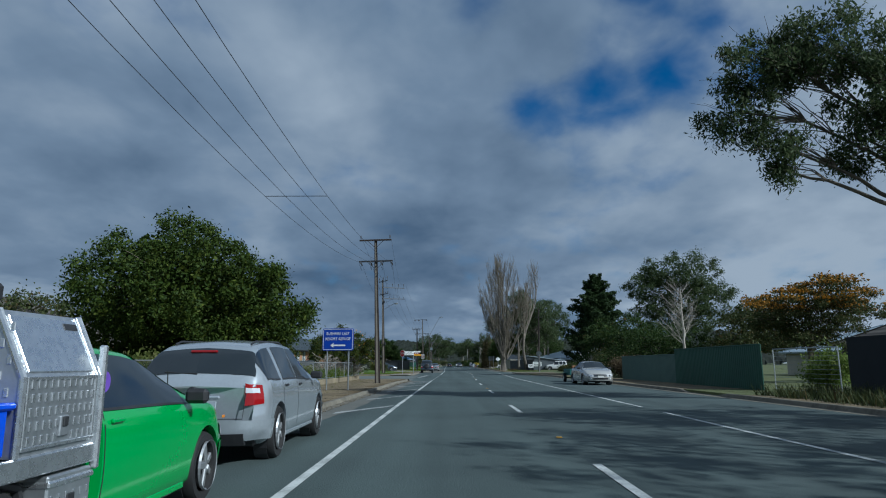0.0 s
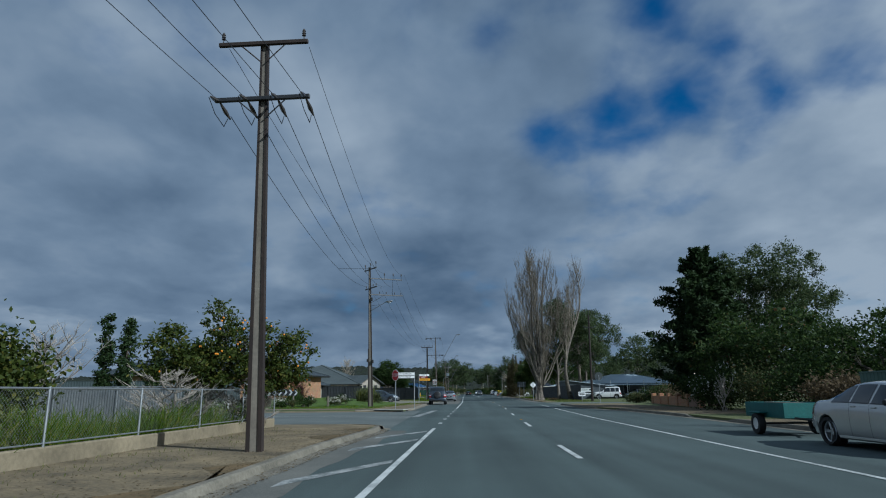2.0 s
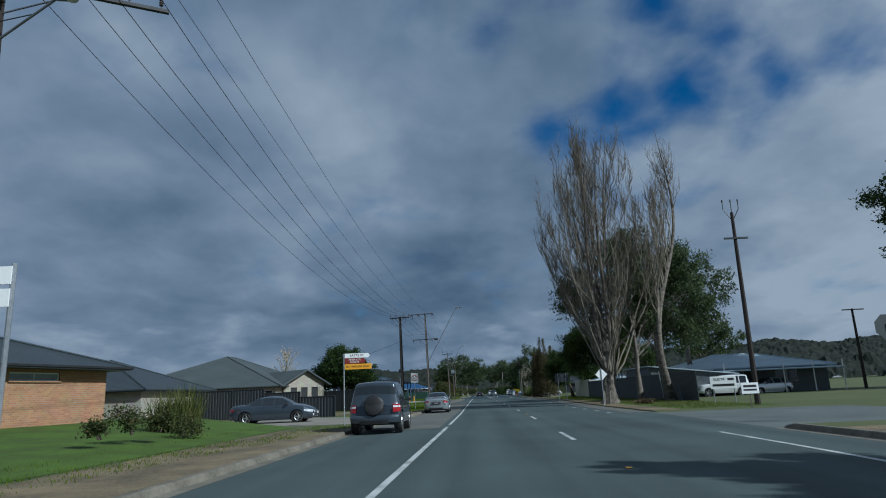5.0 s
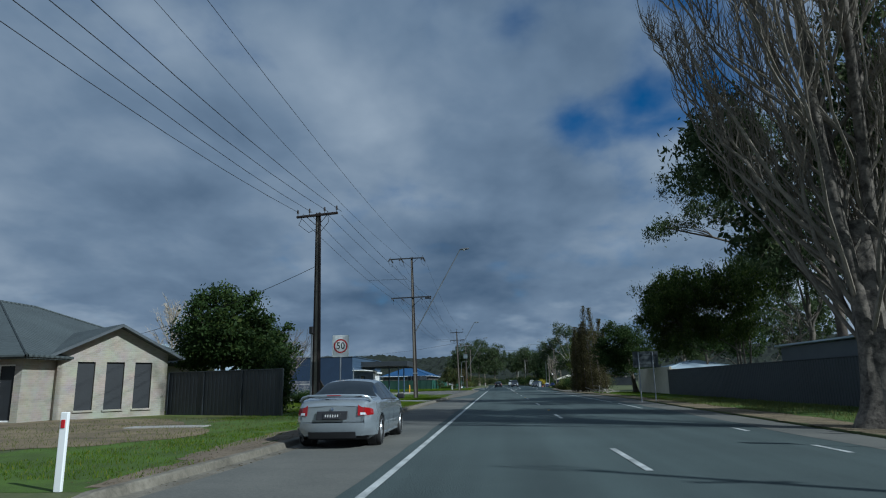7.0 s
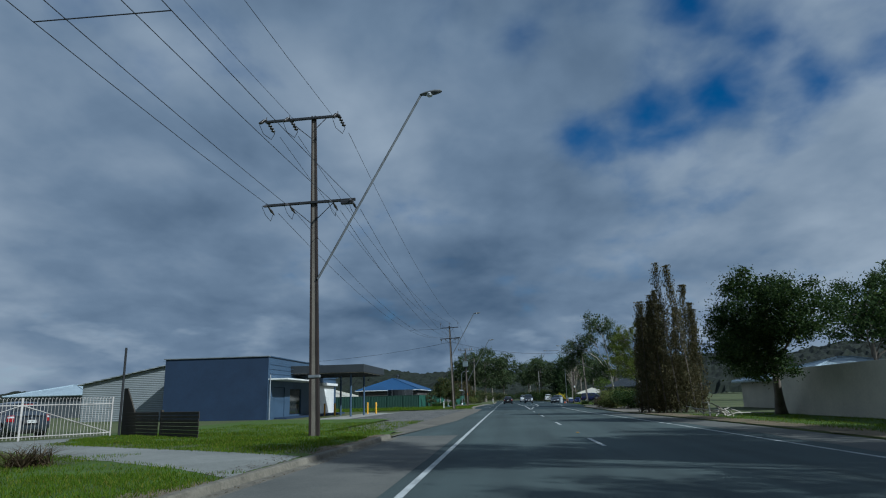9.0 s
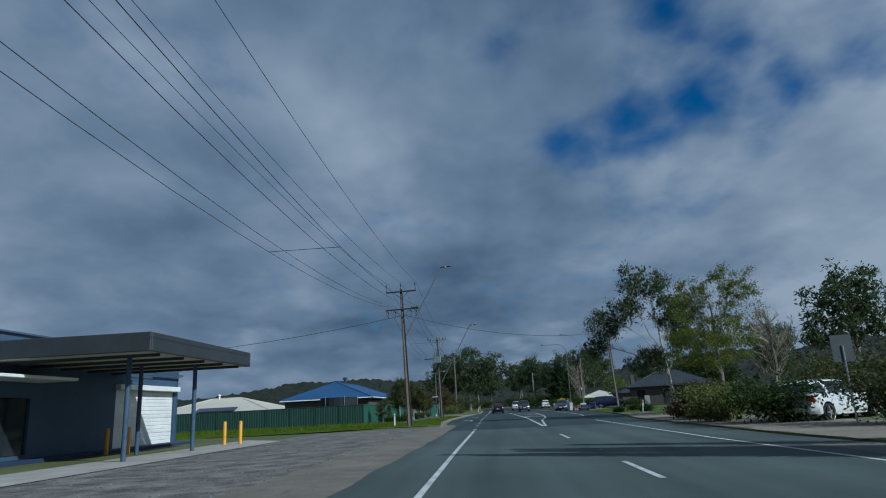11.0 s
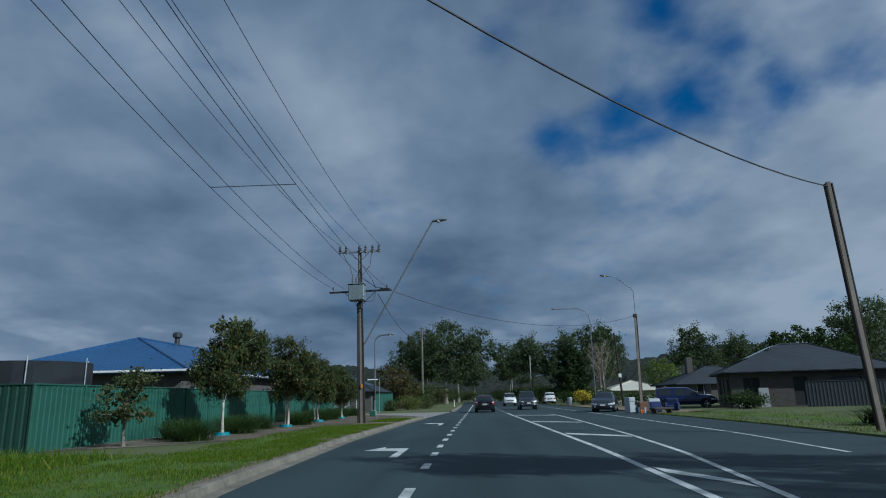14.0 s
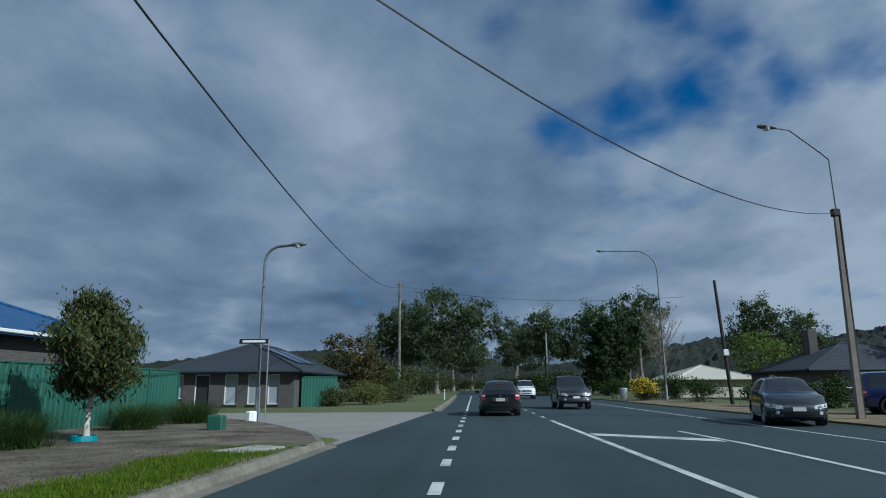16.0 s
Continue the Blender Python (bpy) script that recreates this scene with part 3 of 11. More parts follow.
def verge(y0, y1, side, width, z, material, label, category="verge", ragged=0.08, seed=1):
    f = kerb_left if side < 0 else kerb_right
    inner = along(f, y0, y1, side * 0.2, min(4.0, (y1 - y0) / 4))
    outer = [(x + side * width, y) for x, y in inner][::-1]
    return patch("verge", inner + outer, z, material, label, category, seed, ragged)


patch("verge", [(-2.95, 50.6), (-3.3, 51.6), (-4.4, 52.15), (-7, 52.3), (-30, 52.5), (-30, 50), (-3.4, 49.8)], 0.122, DIRT, "bare gravelly corner behind a kerb", "verge", 33)
patch("verge", [(-3.3, 46.5), (-3.1, 50.3), (-3.7, 51.3), (-7.2, 51.8), (-7.4, 46.5)], 0.1265, DIRT, "trodden sandy corner beside a wire fence", "verge", 34)
built("parking_lane", strip(98, 161, lambda y: kerb_left(y) - 0.0, lambda y: left_line(y) - 0.3 + 0.07 * noise.noise(Vector((0, y * 0.3, 0))), 0.004, 1.0), mat("dusty_asphalt", (0.15, 0.148, 0.13), (0.075, 0.078, 0.072), 0.35, 16.0, 0.9, bump=0.5), "pale dusty parking lane beside the kerb", "road", kind="structure")
built("parking_lane", strip(-20, 50, lambda y: kerb_left(y) - 0.0, lambda y: kerb_left(y) + 0.9 + 0.25 * noise.noise(Vector((3, y * 0.4, 0))), 0.004, 1.0), bpy.data.materials["dusty_asphalt"], "dusty edge of the road by the kerb", "road", kind="structure")
built("parking_lane", strip(105, 186, lambda y: right_line(y) + 0.7 + 0.3 * noise.noise(Vector((7, y * 0.3, 0))), lambda y: kerb_right(y) + 0.1, 0.004, 1.0), bpy.data.materials["dusty_asphalt"], "gravel-strewn edge of the road", "road", kind="structure")
verge(-20, 51, -1, 4.1, 0.124, DIRT, "bare sandy verge with leaf litter between kerb and fence")
EDGE = Mesh()
for i in range(190):
    x = -46 + i * 0.22
    w_ = 0.35 * noise.noise(Vector((x * 0.6, 4.0, 0))) + 0.18 * noise.noise(Vector((x * 2.3, 9.0, 0)))
    EDGE.v.extend(((x, 71.4 + w_, 0.006), (x, 72.6 + w_ * 0.5, 0.06), (x, 74.2, 0.12), (x, 76.2 + 2.5 * w_, 0.142)))
EDGE.f = [(i * 4 + k, i * 4 + 4 + k, i * 4 + 5 + k, i * 4 + 1 + k) for i in range(189) for k in range(3)]
built("verge", EDGE, DIRT, "bare earth edge sloping into a side street", "verge", kind="structure")
verge(74, 100, -1, 3.0, 0.124, DIRT, "bare earth verge with thin grass")
verge(112.5, 156, -1, 5.0, 0.124, GRASS_G, "mown green verge in front of houses")
patch("bare_yard", [(-20, 131), (-11.6, 130.2), (-8.6, 126), (-6.2, 122.6), (-6.0, 120.4), (-7.3, 118.6), (-9, 117.2), (-20, 117.0)], 0.132, DIRT, "bare sandy yard in front of a house", "yard", 31, 0.25)
for y0_, y1_, w0_, w1_, sd_ in ((15, 21, 0.22, 0.9, 41), (24, 30, 0.22, 0.8, 42), (33, 39, 0.22, 1.0, 43), (42.5, 50, 0.22, 1.1, 44)):
    patch("leaf_drift", along(kerb_left, y0_, y1_, -w0_, 1.0) + [(kerb_left(q) - w1_ * (0.55 + 0.45 * math.sin(q * 1.7 + sd_)), q) for q in np.arange(y0_ + 0.6, y1_ - 0.5, 0.5)][::-1], 0.128, mat("mossy_earth", (0.15, 0.10, 0.045), (0.055, 0.045, 0.02), 1.3, 11, 0.95, bump=0.8) if sd_ == 41 else bpy.data.materials["mossy_earth"], "mossy brown earth and leaf drift behind the kerb", "verge", sd_, 0.06)
patch("bare_yard", [(-3.35, 115.4), (-3.3, 121), (-3.5, 124), (-4.1, 122), (-4.2, 118), (-3.8, 116)], 0.131, mat("brown_dirt", (0.20, 0.155, 0.105), (0.10, 0.08, 0.055), 0.7, 9, 0.95, bump=0.6), "worn brown earth behind the kerb", "yard", 32, 0.2)
built("path_slab", Mesh().box((-8.6, 124.6, 0.12), (2.4, 0.8, 0.08), 0.01, turn=4), CONCRETE, "old concrete slab left in a front yard", "slab")
patch("bare_yard", [(-3.2, 215.6), (-3.2, 219.5), (-4.4, 219.6), (-5.8, 217.8), (-6.4, 215.6), (-5.0, 215.2)], 0.131, bpy.data.materials["brown_dirt"], "bare earth round a pole", "yard", 35, 0.2)
# worn earth where grass meets the kerb
for y0_, y1_, wd_, sd_ in ((112.8, 147.2, 0.55, 61), (152.2, 160, 0.5, 62), (217.4, 256, 0.42, 63)):
    built("kerb_edge_earth", strip(y0_, y1_, lambda y: kerb_left(y) - 0.2 - wd_ * max(0.08, 0.55 + 0.9 * noise.noise(Vector((sd_, y * 0.45, 0))) + 0.35 * noise.noise(Vector((sd_, y * 2.1, 3)))), lambda y: kerb_left(y) - 0.185, 0.1325, 0.2), bpy.data.materials["brown_dirt"], "bare brown earth along the back of a kerb", "verge", kind="structure")
verge(155.5, 163, -1, 3.4, 0.124, GRASS_G, "green verge with a worn edge")
verge(217.3, 246.2, -1, 3.0, 0.127, GRASS_G, "narrow mown grass strip behind the kerb")
verge(246.4, 249.2, -1, 2.4, 0.125, DIRT, "bare earth round a pole's foot", ragged=0.2, seed=4)
verge(249.4, 254.6, -1, 1.5, 0.125, GRASS_G, "short strip of grass behind the kerb", ragged=0.2, seed=6)
patch("garden_bed", [(-6.0, 236.5), (-7.9, 233), (-10.9, 231), (-11, 266), (-8, 265.6), (-5.2, 261.6), (-3.9, 257), (-4.4, 249), (-5.9, 245)], 0.130, MULCH, "bark mulch garden bed before a green fence", "garden bed", 5, 0.15)
patch("forecourt", along(kerb_left, 163, 215, -0.05) + [(-5.2, 216.2), (-7, 214.9), (-9.6, 213.6), (-24, 210.6), (-40, 210.2), (-40, 206), (-16, 184), (-10, 175), (-5.5, 166)], 0.034, GRAVEL, "grey gravel forecourt of a closed service station", "forecourt", 6, 0.2)
patch("apron", [(-10.0, 181), (-9.6, 203), (-14, 208), (-21, 208), (-21, 181)], 0.055, CONCRETE, "old concrete apron under a canopy", "apron", 7)
built("road_shoulder", strip(160.6, 218, lambda y: kerb_left(y) - 1.0 - 0.25 * noise.noise(Vector((5, y * 0.5, 0))), lambda y: kerb_left(y) + 0.9 * min(1.0, (y - 160.5) / 16) + 0.10 * noise.noise(Vector((9, y * 0.35, 0))) + 0.05 * noise.noise(Vector((2, y * 1.7, 0))), 0.0, 0.5, 6, fz=lambda x, y: 0.005 + 0.044 * min(1.0, max(0.0, (kerb_left(y) + 0.75 - x) / 1.2))), mat("dusty_shoulder", (0.185, 0.168, 0.135), (0.08, 0.074, 0.062), 0.6, 16, 0.95, bump=0.6), "dusty pale shoulder of the road", "shoulder", kind="structure")
patch("driveway", [(-3.0, 147.6), (-3.0, 151.6), (-6, 153.6), (-9.1, 155.4), (-13.8, 158.2), (-15.5, 162.5), (-18.6, 158.2), (-11.2, 153.8), (-7, 151.0), (-4.6, 149.2)], 0.131, mat("driveway_seal", (0.25, 0.255, 0.235), (0.14, 0.145, 0.132), 0.5, 12, 0.95, bump=0.6), "cracked grey driveway with grass in its joints", "driveway", 9, 0.1)
patch("driveway", [(-4.5, 102.5), (-4.1, 111.6), (-9, 114.6), (-10.6, 117.2), (-14, 117.2), (-20, 113), (-20, 104)], 0.126, mat("driveway_gravel", (0.27, 0.25, 0.215), (0.16, 0.145, 0.12), 0.5, 8, 0.95, bump=0.6), "bare earth and gravel driveway", "driveway", 10, 0.15)
verge(-20, 25, 1, 3.0, 0.134, DIRT, "shaded bare footpath beside a fence")
verge(29.8, 54, 1, 3.0, 0.134, DIRT, "bare footpath beside green fences")
verge(60.2, 90, 1, 5.0, 0.134, DIRT, "leaf-strewn earth footpath by a low brick wall")
verge(105, 186, 1, 1.6, 0.056, DIRT, "loose dirt shoulder of the road", ragged=0.25)
patch("verge", along(kerb_right, 106, 176, 1.7) + [(17, 176), (17, 150), (16.5, 106)], 0.058, GRASS_G, "rough green grass verge by a dark fence", "verge", 12, 0.25)
verge(186, 232, 1, 5.0, 0.056, mat("pale_dirt", (0.25, 0.22, 0.18), (0.12, 0.105, 0.085), 0.5, 8, 0.95, bump=0.6), "wide pale dirt shoulder", ragged=0.25)
patch("verge", along(kerb_right, 216, 260, 3.0) + [(24, 260), (26, 236), (18, 216)], 0.06, GRASS_G, "grass in front of a house", "verge", 13, 0.25)
verge(258, 300, 1, 4.5, 0.06, DIRT, "bare dirt strip where cars park", ragged=0.2)


# ---- road markings ----


def marking(name, pts, label):
    ob = built(name, Mesh().add([(x, y, 0.007) for x, y in pts], [tuple(range(len(pts)))]), LINE_FADED if name in ("kerb_bar", "stop_line") else LINE, label, "road marking", "painted road markings", "structure")
    return ob


def line(f, y0, y1, w=0.12, label="solid white edge line, worn in places"):
    built("lane_line", strip(y0, y1, lambda y: f(y) - w / 2, lambda y: f(y) + w / 2, 0.007, 2.0), LINE, label, "road marking", "painted road markings", "structure")


line(left_line, -20, 51.2)
line(left_line, 100.2, 205)
line(right_line, -20, 17.5)
line(right_line, 19.6, 90)
for a, b in ((105.2, 106.6), (109.0, 110.2), (112.8, 114), (117, 118.4), (122, 123.2)):
    line(right_line, a, b, 0.12, "short white edge dash across a side street")
line(right_line, 136, 143.2)
line(right_line, 145.2, 214)
line(right_line, 228, 300)
for y in (-7, 5.4, 17.5, 28.9, 40.4, 52.1, 63.8, 76.4, 89.3, 102.2, 114.9, 128.7, 142.4, 154.6, 167.6, 180.6, 193.6):
    line(centre_line, y, y + 3.2, 0.12, "white dash of the centre line")
for y in (54.6, 58.8, 62.6, 66.4, 70.2, 74.2, 78.0):
    line(left_line, y, y + 0.9, 0.15, "short white continuity dash")
line(left_line, 79.5, 98.5, 0.13)
for y in (206.5, 213, 218, 222.5, 226.2, 229.0, 231.6, 234.4, 237.2, 240, 242.8, 245.6, 248.4, 251.2, 254.0, 256.6, 259.2, 261.8, 264.4, 267, 269.6, 272.2, 274.8):
    line(left_line, y, y + 1.05, 0.17, "short white turning-lane dash")
line(left_line, 277.5, 330)


def outer_line(y):
    return float(np.interp(y, [207, 220, 229, 236, 250, 258, 270, 290, 312], [4.25, 5.0, 6.0, 6.4, 6.8, 6.9, 6.3, 5.2, 4.0]))


line(centre_line, 207, 268, 0.16, "solid white line along a painted median")
line(outer_line, 207, 262, 0.14, "solid white line along a painted median")
for y in (214, 225, 236.5, 248, 260.5):
    a, b = centre_line(y) + 0.15, outer_line(y - 1.5) - 0.15
    marking("median_bar", [(a, y), (a, y + 0.9), (b, y - 1.2), (b, y - 2.0)], "white diagonal bar of a painted median")
for y in (270, 274, 278, 282, 286, 290, 296, 302, 308):
    line(centre_line, y, y + 1.2, 0.12, "white dash of the centre line")
# turn arrows in the left lane
for y in (230.9, 248.4):
    x = left_line(y) - 1.0
    marking("turn_arrow", [(x - 0.98, y), (x - 0.55, y + 1.2), (x - 0.48, y + 0.68), (x + 0.17, y + 0.66), (x + 0.17, y - 2.1), (x - 0.04, y - 2.1), (x - 0.02, y - 0.3), (x - 0.46, y - 0.15)], "white left-turn arrow painted on the lane")
# bars at the kerb of the first side street, and its give-way line
for y in (20.4, 27.0, 33.6, 40.0, 45.6, 49.4):
    a = left_line(y) - 0.12
    marking("kerb_bar", [(a, y - 0.25), (a, y + 0.35), (a - 1.35, y - 2.6), (a - 1.35, y - 3.3)], "faded white diagonal bar at the road's edge")
marking("stop_line", [(-30, 68.9), (-9, 63.5), (-2.8, 62.1), (-2.7, 62.35), (-9, 63.75), (-30, 69.2)], "long white line across a side street")
marking("stop_line", [(-2.75, 62.2), (-2.3, 62.2), (-1.75, 74.0), (-2.1, 74.0)], "broad worn white stop line")
# raised reflectors
REFLECTOR = mat("reflector_amber", (0.6, 0.35, 0.05), (0.4, 0.22, 0.04), 3, 30, 0.4)
for y in (11.6, 34.6, 58, 83, 108.6, 135.4, 161, 187):
    built("lane_reflector", Mesh().box((centre_line(y) + 0.02, y, 0.014), (0.1, 0.1, 0.02), 0.006), REFLECTOR, "small amber raised reflector on the centre line", "reflector", "lane reflectors")

# ---- plants ----
def leaf_quads(centres, size, rng, droop=0.0, aspect=0.5):
    """Small leaves round the given places; droop 1 hangs them down."""
    n = len(centres)
    a = rng.normal(size=(n, 3))
    a[:, 2] = a[:, 2] * (1 - droop) - droop * 1.6
    a /= np.linalg.norm(a, axis=1)[:, None] + 1e-9
    b = np.cross(a, rng.normal(size=(n, 3)))
    b /= np.linalg.norm(b, axis=1)[:, None] + 1e-9
    s = (size * rng.uniform(0.6, 1.35, n))[:, None]
    u, w = a * s * 0.5, b * s * 0.5 * aspect
    return np.stack([centres - u, centres + w, centres + u, centres - w], 1)


def limb(ms, p0, p1, r0, r1, rng, sag=0.15, n=6, sides=6):
    """A bent limb from p0 to p1."""
    p0, p1 = np.array(p0, float), np.array(p1, float)
    d = p1 - p0
    ln = np.linalg.norm(d)
    mid_p = p0 + d * 0.5 + np.array([-d[0] * 0.18, -d[1] * 0.18, abs(sag) * ln * (1 if sag > 0 else -1)]) + rng.normal(size=3) * ln * 0.05
    pts, rad = [], []
    for i in range(n + 1):
        t = i / n
        p = (1 - t) ** 2 * p0 + 2 * t * (1 - t) * mid_p + t * t * p1
        pts.append(p + (rng.normal(size=3) * ln * 0.012 if 0 < i < n else 0))
        rad.append(r0 + (r1 - r0) * t ** 0.7)
    ms.tube(pts, rad, sides, caps=False)
    return pts


def leafy_tree(name, at, lobes, trunk_r, label, leafmat=None, barkmat=None, clumps=90, leaves=120, leaf=0.28, clump_r=0.7, droop=0.25, fork=0.35, seed=0, fill=0.06,
               lean=(0, 0), shell=0.55, trunks=1, category="tree", group="", flat=0.75, twigs=0, extra=None, aspect=0.5, crest=0.0):
    """A tree with a tapered trunk, limbs that run to clumps, and a crown of many small leaves. lobes: (x, y, z, rx, ry, rz) from the base."""
    rng = np.random.default_rng(seed + 17)
    tree = thing(name, (at[0], at[1], at[2] if len(at) > 2 else 0.1), label, category, group)
    cents = []
    vol = np.array([q[3] * q[4] * q[5] for q in lobes]) ** 0.7
    for q, share in zip(lobes, vol / vol.sum()):
        k = max(3, int(round(clumps * share)))
        v = rng.normal(size=(k, 3))
        v /= np.linalg.norm(v, axis=1)[:, None]
        rad = (shell ** 3 + (1 - shell ** 3) * rng.uniform(size=k)) ** (1 / 3)
        v *= rad[:, None]
        v[:, 2] = np.where(v[:, 2] < -0.55, v[:, 2] * 0.7, v[:, 2])
        cents.append(v * np.array(q[3:6]) + np.array(q[:3]))
    owner = np.concatenate([np.full(len(c), i) for i, c in enumerate(cents)])
    cents = np.concatenate(cents)
    top = max(q[2] + q[5] for q in lobes)
    low = min(q[2] - q[5] for q in lobes)
    ms = Mesh()
    for k in range(trunks):
        off = rng.normal(size=2) * trunk_r * 1.2 if trunks > 1 else np.zeros(2)
        fork_z = max(low * 0.8, top * fork)
        tip = np.array([lean[0] + off[0] * 2.5, lean[1] + off[1] * 2.5, fork_z + (top - fork_z) * 0.6])
        n = 9
        pts = []
        for i in range(n + 1):
            t = i / n
            pts.append((off[0] + (tip[0] - off[0]) * t + rng.normal() * trunk_r * 0.14 * (0 < i), off[1] + (tip[1] - off[1]) * t + rng.normal() * trunk_r * 0.14 * (0 < i), -0.15 + (tip[2] + 0.15) * t))
        rad = [trunk_r * (1.45 if i == 0 else 1.1 if i == 1 else 1 - 0.8 * i / n) for i in range(n + 1)]
        ms.tube(pts, rad, 10, caps=False)
        trunk_pts = np.array(pts)
        for lobe in range(k, len(lobes), trunks):
            # one bough to the middle of each leaf mass, branching from there
            mid_c = np.array(lobes[lobe][:3])
            mine = cents[owner == lobe]
            zz = np.clip(fork_z * 0.6 + (mid_c[2] - fork_z) * 0.45, low * 0.5 if low > 0.4 else fork_z * 0.6, tip[2])
            i = int(np.argmin(abs(trunk_pts[:, 2] - zz)))
            r0 = max(0.03, rad[i] * 0.62)
            bough = np.array(limb(ms, trunk_pts[i], mid_c, r0, r0 * 0.3, rng, 0.10, 8, 7))
            for c in mine[:: max(1, int(len(mine) / 16))]:
                j = max(2, int(np.argmin(np.linalg.norm(bough - c, axis=1))) - 2)
                limb(ms, bough[j], c, max(0.014, r0 * 0.24), 0.008, rng, 0.10, 5, 4)
                for q in range(twigs):
                    c2 = c + rng.normal(size=3) * clump_r * 1.1
                    limb(ms, c * 0.7 + bough[j] * 0.3, c2, 0.013, 0.005, rng, 0.05, 3, 3)
    part("trunk", ms, barkmat or BARK, tree, smooth=True, fix=False)
    m = leaves
    pos = np.repeat(cents, m, 0)
    scale = np.repeat(rng.uniform(0.6, 1.3, len(cents)), m)[:, None]
    o = rng.normal(size=pos.shape) * clump_r * 0.52 * scale
    o[:, 2] *= flat
    if droop > 0.5:
        o[:, 2] -= abs(rng.normal(size=len(o))) * clump_r * 0.55
    part("crown", quads("crown", leaf_quads(pos + o, leaf, rng, droop, aspect), leafmat or LEAF_DARK), leafmat or LEAF_DARK, tree)
    if fill:
        # larger leaves deep in the crown close it against the sky
        k = int(len(pos) * fill * 1.4)
        pk = rng.choice(len(lobes), k, p=vol / vol.sum())
        lb = np.array([q[:6] for q in lobes])[pk]
        v = rng.normal(size=(k, 3))
        v = v / np.linalg.norm(v, axis=1)[:, None] * (rng.uniform(size=k) ** 0.5 * 0.80)[:, None]
        part("inner_foliage", quads("inner_foliage", leaf_quads(v * lb[:, 3:] + lb[:, :3], leaf * 1.25, rng, droop, 0.7), leafmat or LEAF_DARK), leafmat or LEAF_DARK, tree)
    if extra:
        emat, ename, share, esize = extra
        pick = rng.uniform(size=len(pos)) < share
        if crest:
            pick &= (pos[:, 2] > crest) & np.repeat(rng.uniform(size=len(cents)) < 0.8, m) & (o[:, 2] > -0.05)
        part(ename, quads(ename, leaf_quads((pos + o * 1.12)[pick], esize, rng, 0.1, 0.9), emat), emat, tree)
    return tree


def bare_tree(name, at, height, width, trunk_r, label, limbs=60, twigs=14, upright=0.8, seed=0, material=None, trunkmat=None, base_z=0.15, trunks=1, twig_r=0.012, group="", lean=(0, 0), top_narrow=1.0, side_bow=0.35, fan=0.0):
    """A leafless winter tree: trunk, many limbs that bend upwards, and fine twigs."""
    rng = np.random.default_rng(seed + 5)
    tree = thing(name, (at[0], at[1], at[2] if len(at) > 2 else 0.1), label, "tree", group)
    tr, tw = Mesh(), Mesh()
    ends = []
    for k in range(trunks):
        a = 2 * math.pi * k / trunks + rng.uniform(0, 1)
        off = np.array([math.cos(a), math.sin(a)]) * (trunk_r * 0.9 if trunks > 1 else 0)
        tip = np.array([off[0] * 3 + lean[0] + math.cos(a) * fan * rng.uniform(0.5, 1), off[1] * 3 + lean[1] + math.sin(a) * fan * rng.uniform(0.5, 1), height * rng.uniform(0.86, 1.0)])
        n = 12
        pts = [np.array([off[0] + (tip[0] - off[0]) * (i / n) ** 1.3 + rng.normal() * 0.06 * (i > 0), off[1] + (tip[1] - off[1]) * (i / n) ** 1.3 + rng.normal() * 0.06 * (i > 0), -0.15 + (tip[2] + 0.15) * i / n]) for i in range(n + 1)]
        rad = [trunk_r / math.sqrt(trunks) * (1.5 if i == 0 else (1 - i / n) ** 0.8 * 1.05 + 0.03) for i in range(n + 1)]
        tr.tube(pts, rad, 9, caps=False)
        for j in range(limbs // trunks):
            t0 = base_z + (0.93 - base_z) * (j + rng.uniform()) / (limbs // trunks)
            p0 = np.array([np.interp(t0 * n, range(n + 1), [p[q] for p in pts]) for q in range(3)])
            ang = rng.uniform(0, 2 * math.pi)
            reach = width * 0.5 * (1 - 0.75 * t0 ** 1.6 * top_narrow) * rng.uniform(0.45, 1.0)
            ln = reach * (1.0 + upright * 2.2) * rng.uniform(0.8, 1.1)
            end = p0 + np.array([math.cos(ang) * reach, math.sin(ang) * reach, ln * upright])
            end[2] = min(end[2], height * rng.uniform(0.93, 1.02))
            r0 = max(0.018, trunk_r * 0.30 * (1 - t0))
            path = limb(tr, p0, end, r0, 0.012, rng, -side_bow * 0.5, 6, 5)
            path = np.array(path)
            for q in range(twigs):
                t1 = rng.uniform(0.25, 1.0) * 6
                b0 = np.array([np.interp(t1, range(7), path[:, c]) for c in range(3)])
                l2 = ln * rng.uniform(0.14, 0.36)
                a2 = ang + rng.normal() * 0.9
                b1 = b0 + np.array([math.cos(a2) * l2 * (1 - upright * 0.75), math.sin(a2) * l2 * (1 - upright * 0.75), l2 * (0.35 + upright * 0.6)]) + rng.normal(size=3) * l2 * 0.1
                bm_ = (b0 + b1) / 2 + rng.normal(size=3) * l2 * 0.07
                tw.tube([b0, bm_, b1], [twig_r * 1.5, twig_r, twig_r * 0.4], 3, caps=False)
                for z in range(2):
                    c1 = bm_ + (b1 - b0) * rng.uniform(0.2, 0.45) + rng.normal(size=3) * l2 * 0.22
                    tw.tube([bm_, c1], [twig_r * 0.8, twig_r * 0.35], 3, caps=False)
    part("trunk", tr, trunkmat or BARK_GREY, tree, smooth=True, fix=False)
    part("branchwork", tw, material or TWIG, tree, fix=False)
    return tree


